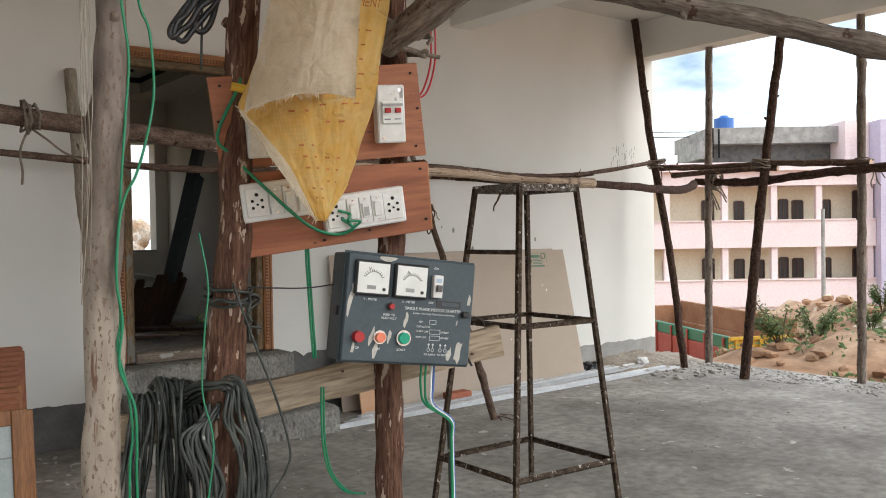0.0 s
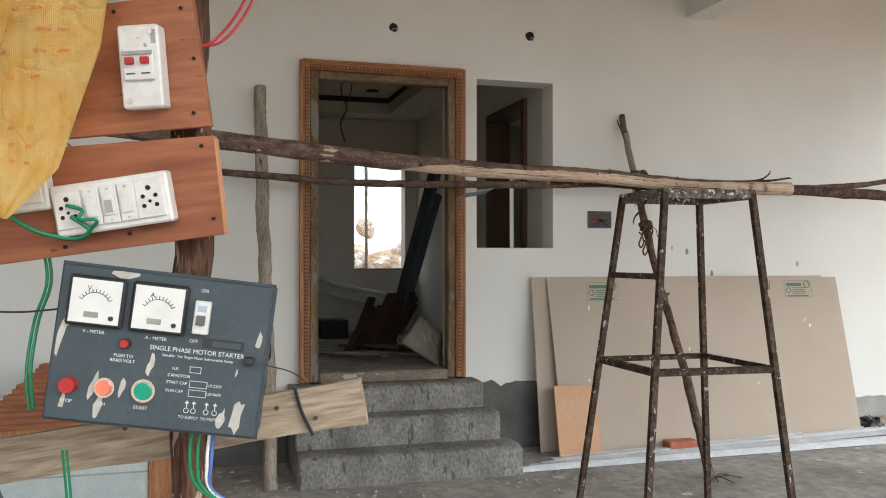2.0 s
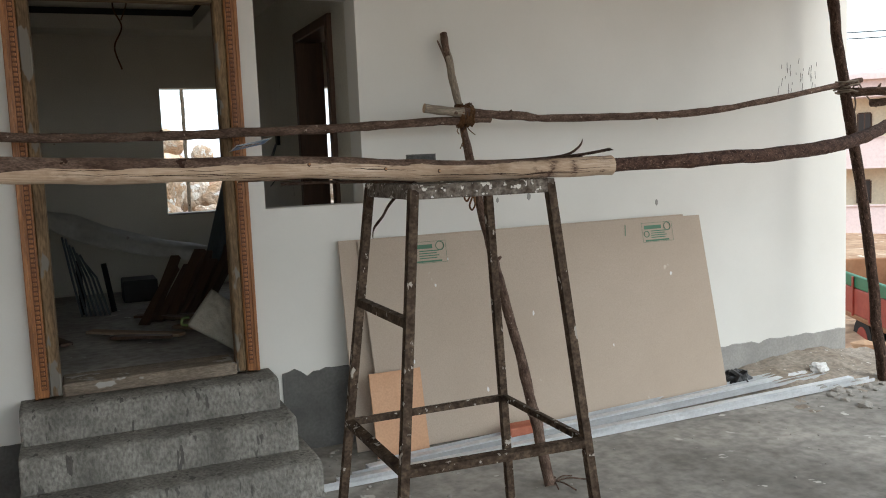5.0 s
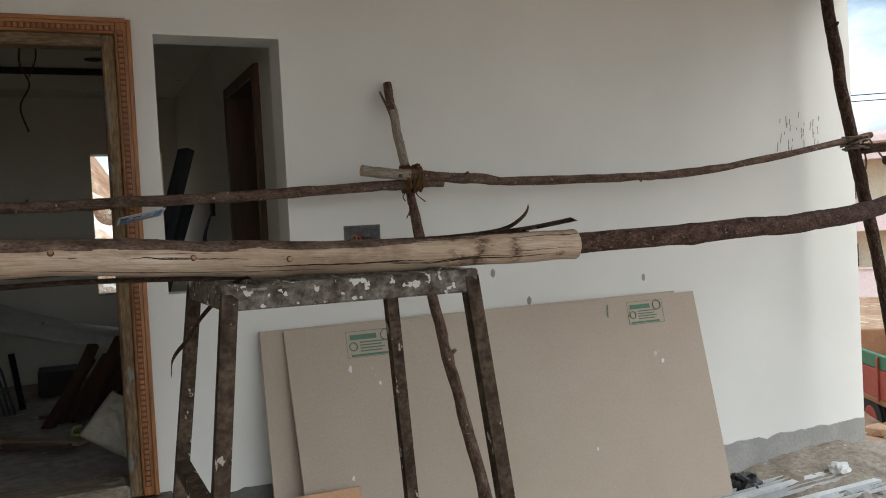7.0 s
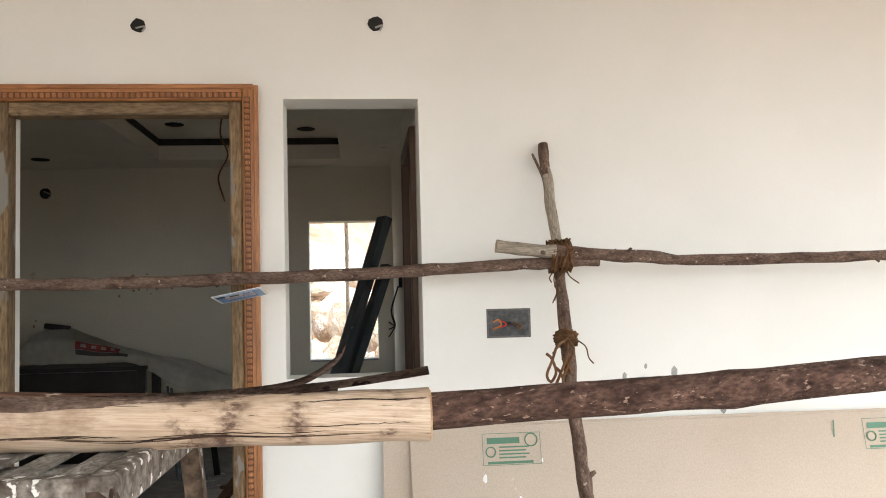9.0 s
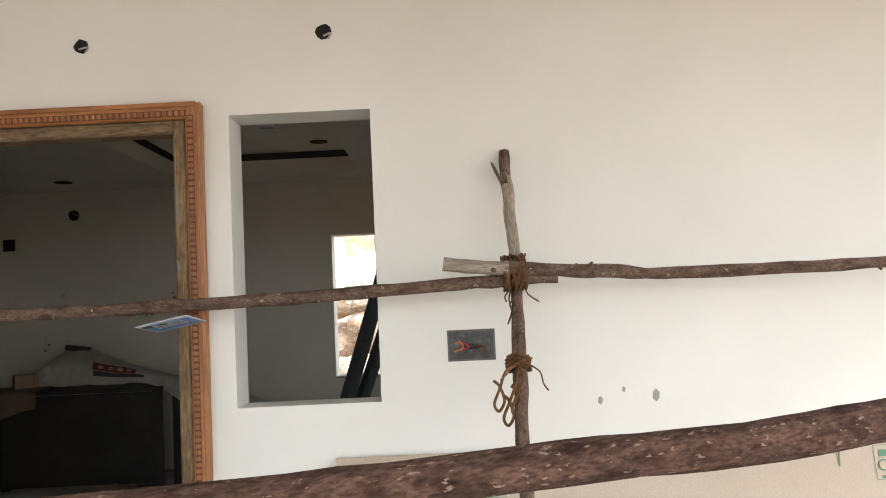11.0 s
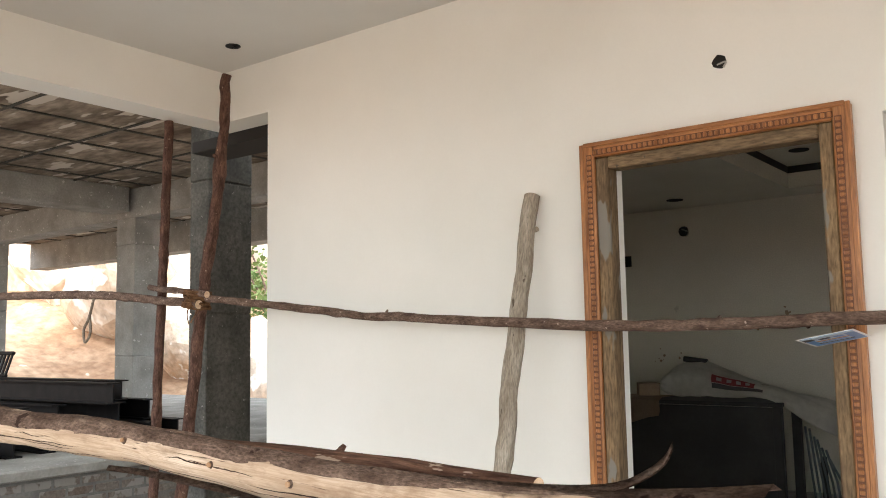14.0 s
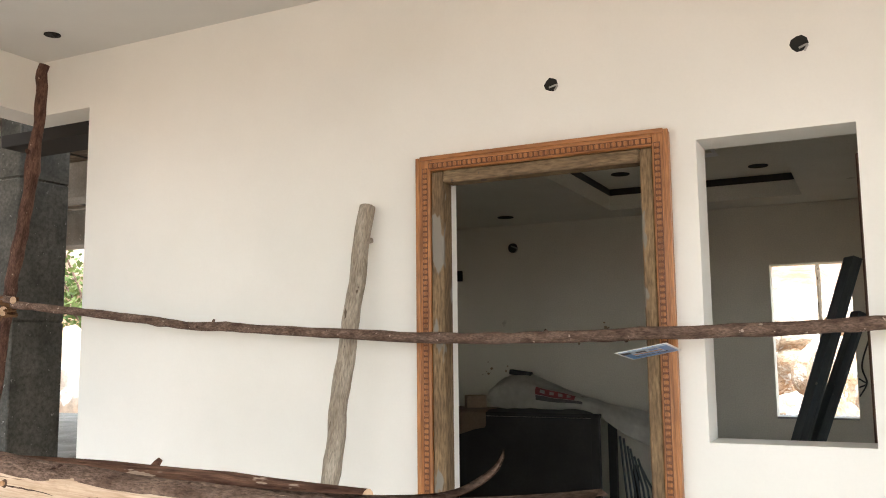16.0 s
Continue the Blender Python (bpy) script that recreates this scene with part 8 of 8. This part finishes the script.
# ---- trailer beyond the wall corner ----
def build_trailer():
    """The near side is a green and red panel, the far side a higher brown board, the tail a ribbed yellow gate."""
    t = thing("farm_trailer", "farm trailer with brown boards, green-red side and yellow tailgate", "trailer", at=pose(10.75, 7.15, -1.12, 0, 0, 62))
    L, W = 3.4, 0.95
    def end_box(nm, x0, x1, y0, y1, z0, z1, mat, label="", bevel=0.01):
        return part(nm, boxes((x0, x1, y0, y1, z0, z1), bevel=bevel), mat, t, label)
    end_box("green_panel", 0, L, -0.012, 0.04, 0.96, 1.12, "trailer_green")
    end_box("red_panel", 0, L, 0.0, 0.045, 0.62, 0.955, "trailer_red")
    end_box("bed", 0.03, L, 0.05, -W + 0.05, 0.56, 0.62, "trailer_wood", "brown boarded bed")
    for k in range(2):
        end_box("side_board", 0, L, -W, -W + 0.05, 0.63 + k * 0.35, 0.97 + k * 0.35, "trailer_wood", "brown wooden side board")
    end_box("front_board", L - 0.05, L, -W + 0.055, -0.015, 0.63, 1.25, "trailer_wood", "brown wooden front board")
    g = end_box("tailgate", -0.05, -0.005, -W, 0.04, 0.62, 1.12, "machine_yellow", "ribbed yellow steel tailgate")
    for k in range(6):
        y = -W + 0.06 + k * 0.17
        part("rib", boxes((-0.085, -0.051, y - 0.02, y + 0.02, 0.64, 1.08)), "machine_yellow", g)
    part("rail", boxes((-0.085, -0.051, -W, 0.04, 1.085, 1.125)), "machine_yellow", g)
    for k in range(7):
        x = 0.1 + k * 0.53
        end_box("stake", x - 0.02, x + 0.02, 0.046, 0.065, 0.60, 1.10, "trailer_red", "", 0.0)
    for x in (0.9, 2.5):
        for y in (-W + 0.1, -0.06):
            bm = bmesh.new()
            m = Matrix.Translation((x, y, 0.33)) @ pose(0, 0, 0, 90)
            cylinder(bm, 0.33, 0.12, m, 28)
            cylinder(bm, 0.29, 0.18, m, 28)
            w = part("wheel", bm, "rubber", t, "dusty black rubber tyre")
            bm = bmesh.new()
            cylinder(bm, 0.17, 0.19, m, 20)
            cylinder(bm, 0.05, 0.22, m, 12)
            part("rim", bm, "trailer_red", w)
    end_box("axle", 0.85, 0.95, -W + 0.1, -0.06, 0.30, 0.37, "steel")
    end_box("chassis", 0.1, L, -W * 0.5 - 0.05, -W * 0.5 + 0.05, 0.46, 0.555, "steel")
    end_box("drawbar", L + 0.002, L + 0.9, -W / 2 - 0.05, -W / 2 + 0.05, 0.50, 0.56, "steel")


build_trailer()


# ---- apartment building in the distance ----
def build_apartments():
    cx, cy, d = 0.947, 0.565, 46.0
    f, r = Vector((0.612, 0.79, 0)).normalized(), Vector((0.79, -0.612, 0)).normalized()
    s = d * 0.000654
    m = Matrix((r, f, Vector((0, 0, 1)))).transposed().to_4x4()
    m.translation = Vector((cx, cy, 0)) + f * d
    t = thing("apartment_building", "pink and cream two-storey block with open corridors", "building", at=m)
    X = lambda px: (px - 784) * s
    Z = lambda py: 1.385 + (415 - py) * s
    x0, x1 = X(1060), X(1550)
    part("back_wall", boxes((x0, x1, 1.6, 9.0, -5.5, Z(300))), "cream", t, "cream corridor wall")
    part("roof_band", boxes((x0, x1, -0.1, 1.6, Z(338), Z(296))), "pink", t)
    part("roof_band", boxes((x0, x1, -0.45, -0.1, Z(312), Z(303))), "pink", t, "projecting sunshade")
    part("corridor_slab", boxes((x0, x1, 0.0, 1.6, Z(447), Z(441))), "pink", t)
    part("corridor_slab", boxes((x0, x1, 0.0, 1.6, Z(552), Z(546))), "pink", t)
    for a, b in ((447, 400), (552, 505)):
        part("balcony_wall", boxes((x0, x1, -0.12, 0.0, Z(a), Z(b))), "pink", t, "solid pink balcony parapet")
        part("coping", boxes((x0, x1, -0.2, 0.05, Z(b), Z(b - 2))), "pink", t)
    part("base_wall", boxes((x0, X(1475), 0.0, 1.6, -5.5, Z(552))), "pink", t)
    for px in (1075, 1182, 1285, 1372, 1452, 1542):
        for a, b in ((400, 338), (505, 447)):
            part("column", boxes((X(px) - 0.16, X(px) + 0.16, 0.02, 0.34, Z(a), Z(b))), "pink", t)
    part("column", boxes((X(1480), X(1488), 0.0, 0.3, -5.5, Z(552))), "pink", t)
    part("column", boxes((X(1540), X(1550), 0.0, 0.3, -5.5, Z(552))), "pink", t)
    for base, ptop in ((398, 362), (504, 466)):
        for px, w, h in ((1120, 18, 36), (1192, 6, 34), (1270, 19, 36), (1327, 15, 34), (1366, 10, 32), (1408, 14, 36), (1434, 17, 34), (1487, 12, 34), (1541, 10, 50)):
            wdw = part("window", boxes((X(px) - w * s / 2, X(px) + w * s / 2, 1.54, 1.58, Z(base), Z(base - h))), "window", t, "dark shuttered window")
            part("frame", boxes((X(px) - w * s / 2 - 0.06, X(px) - w * s / 2, 1.50, 1.58, Z(base), Z(base - h)), (X(px) + w * s / 2, X(px) + w * s / 2 + 0.06, 1.50, 1.58, Z(base), Z(base - h)), (X(px) - 0.03, X(px) + 0.03, 1.52, 1.58, Z(base), Z(base - h)), (X(px) - w * s / 2, X(px) + w * s / 2, 1.50, 1.58, Z(base - h), Z(base - h - 2))), "darkwood", wdw)
    # grey roof room
    # The dark cement colour carries the shade under the parapet.
    part("roof_room", boxes((X(1275), X(1512), 2.4, 8.0, Z(300), Z(258))), "plinth", t, "grey roof room with its shade put into a darker colour")
    part("roof_room_parapet", boxes((X(1270), X(1510), 1.4, 8.2, Z(258), Z(229))), "raw", t, "raw grey parapet")
    part("stair_tower", boxes((X(1508), X(1550), 0.6, 8.5, Z(300), Z(222))), "pink", t)
    part("parapet_end", boxes((X(1256), X(1278), 1.4, 6.0, Z(284), Z(252))), "raw", t)
    part("corner_tower", boxes((X(1550) + 0.02, X(1640), -0.6, 9.0, -5.5, Z(226))), "lilac", t, "lilac end tower")
    for base in (398, 504, 290):
        part("window", boxes((X(1562), X(1580), -0.64, -0.60, Z(base), Z(base - 40))), "window", t)
    for k, (px, a, b) in enumerate(((1276, 284, 230), (1287, 284, 232))):
        part("ladder_rail", boxes((X(px), X(px) + 0.08, 1.2, 1.28, Z(a), Z(b))), "steel", t)
    w = bmesh.new()
    cylinder(w, 0.55, 0.75, Matrix.Translation((X(1322), 3.5, Z(229) + 0.38)), 20)
    cylinder(w, 0.35, 0.18, Matrix.Translation((X(1322), 3.5, Z(229) + 0.84)), 20, 0.2)
    ob = solo("water_tank", w, "blue", "blue plastic water tank on the roof", "water tank", smooth=False, at=m)
    # street pole and wires before it
    p = bmesh.new()
    tube(p, [(X(1370), -6, -4.5), (X(1370), -6, Z(385))], [0.11, 0.08], 10)
    solo("utility_pole", p, "raw", "slim grey concrete utility pole before the building", "utility pole", at=m)
    for z0, z1 in ((218, 222), (228, 226)):
        p = bmesh.new()
        tube(p, spline([(X(900), 5, Z(z0)), (X(1250), 5, Z(z0 + 4)), (X(1700), 5, Z(z1))], 8), 0.03, 4)
        solo("power_line", p, "steel", "thin power line across the sky", "cable", "power lines", at=m)


build_apartments()

# ---- brick face of the platform ----
BR = bpy.data.meshes.new("brick")
bm = boxes((-0.04, 0.0, -0.11, 0.11, -0.034, 0.034), bevel=0.006)
bm.to_mesh(BR)
bm.free()
BR.materials.append(M["greybrick"])
face = thing("platform_face", "mortar-smeared brick edge wall of the raised platform", "brick wall", kind="structure", at=Matrix.Translation((-2.1, 0, 0)))
rng = random.Random(3)
for row in range(9):
    for k in range(16):
        ob = new("brick", BR)
        ob.parent = face
        ob.location = (0.0245 + rng.uniform(-0.004, 0.004), 4.6 + k * 0.235 + (0.117 if row % 2 else 0), 0.09 + row * 0.082)
bm = boxes((0.004, 0.022, 4.45, 8.4, FLOOR, 0.80))
part("mortar", bm, "plinth", face)
bm = boxes((0.0, 0.055, 4.4, 8.4, 0.80, 0.885), bevel=0.012)
part("edge_screed", bm, "raw", face)
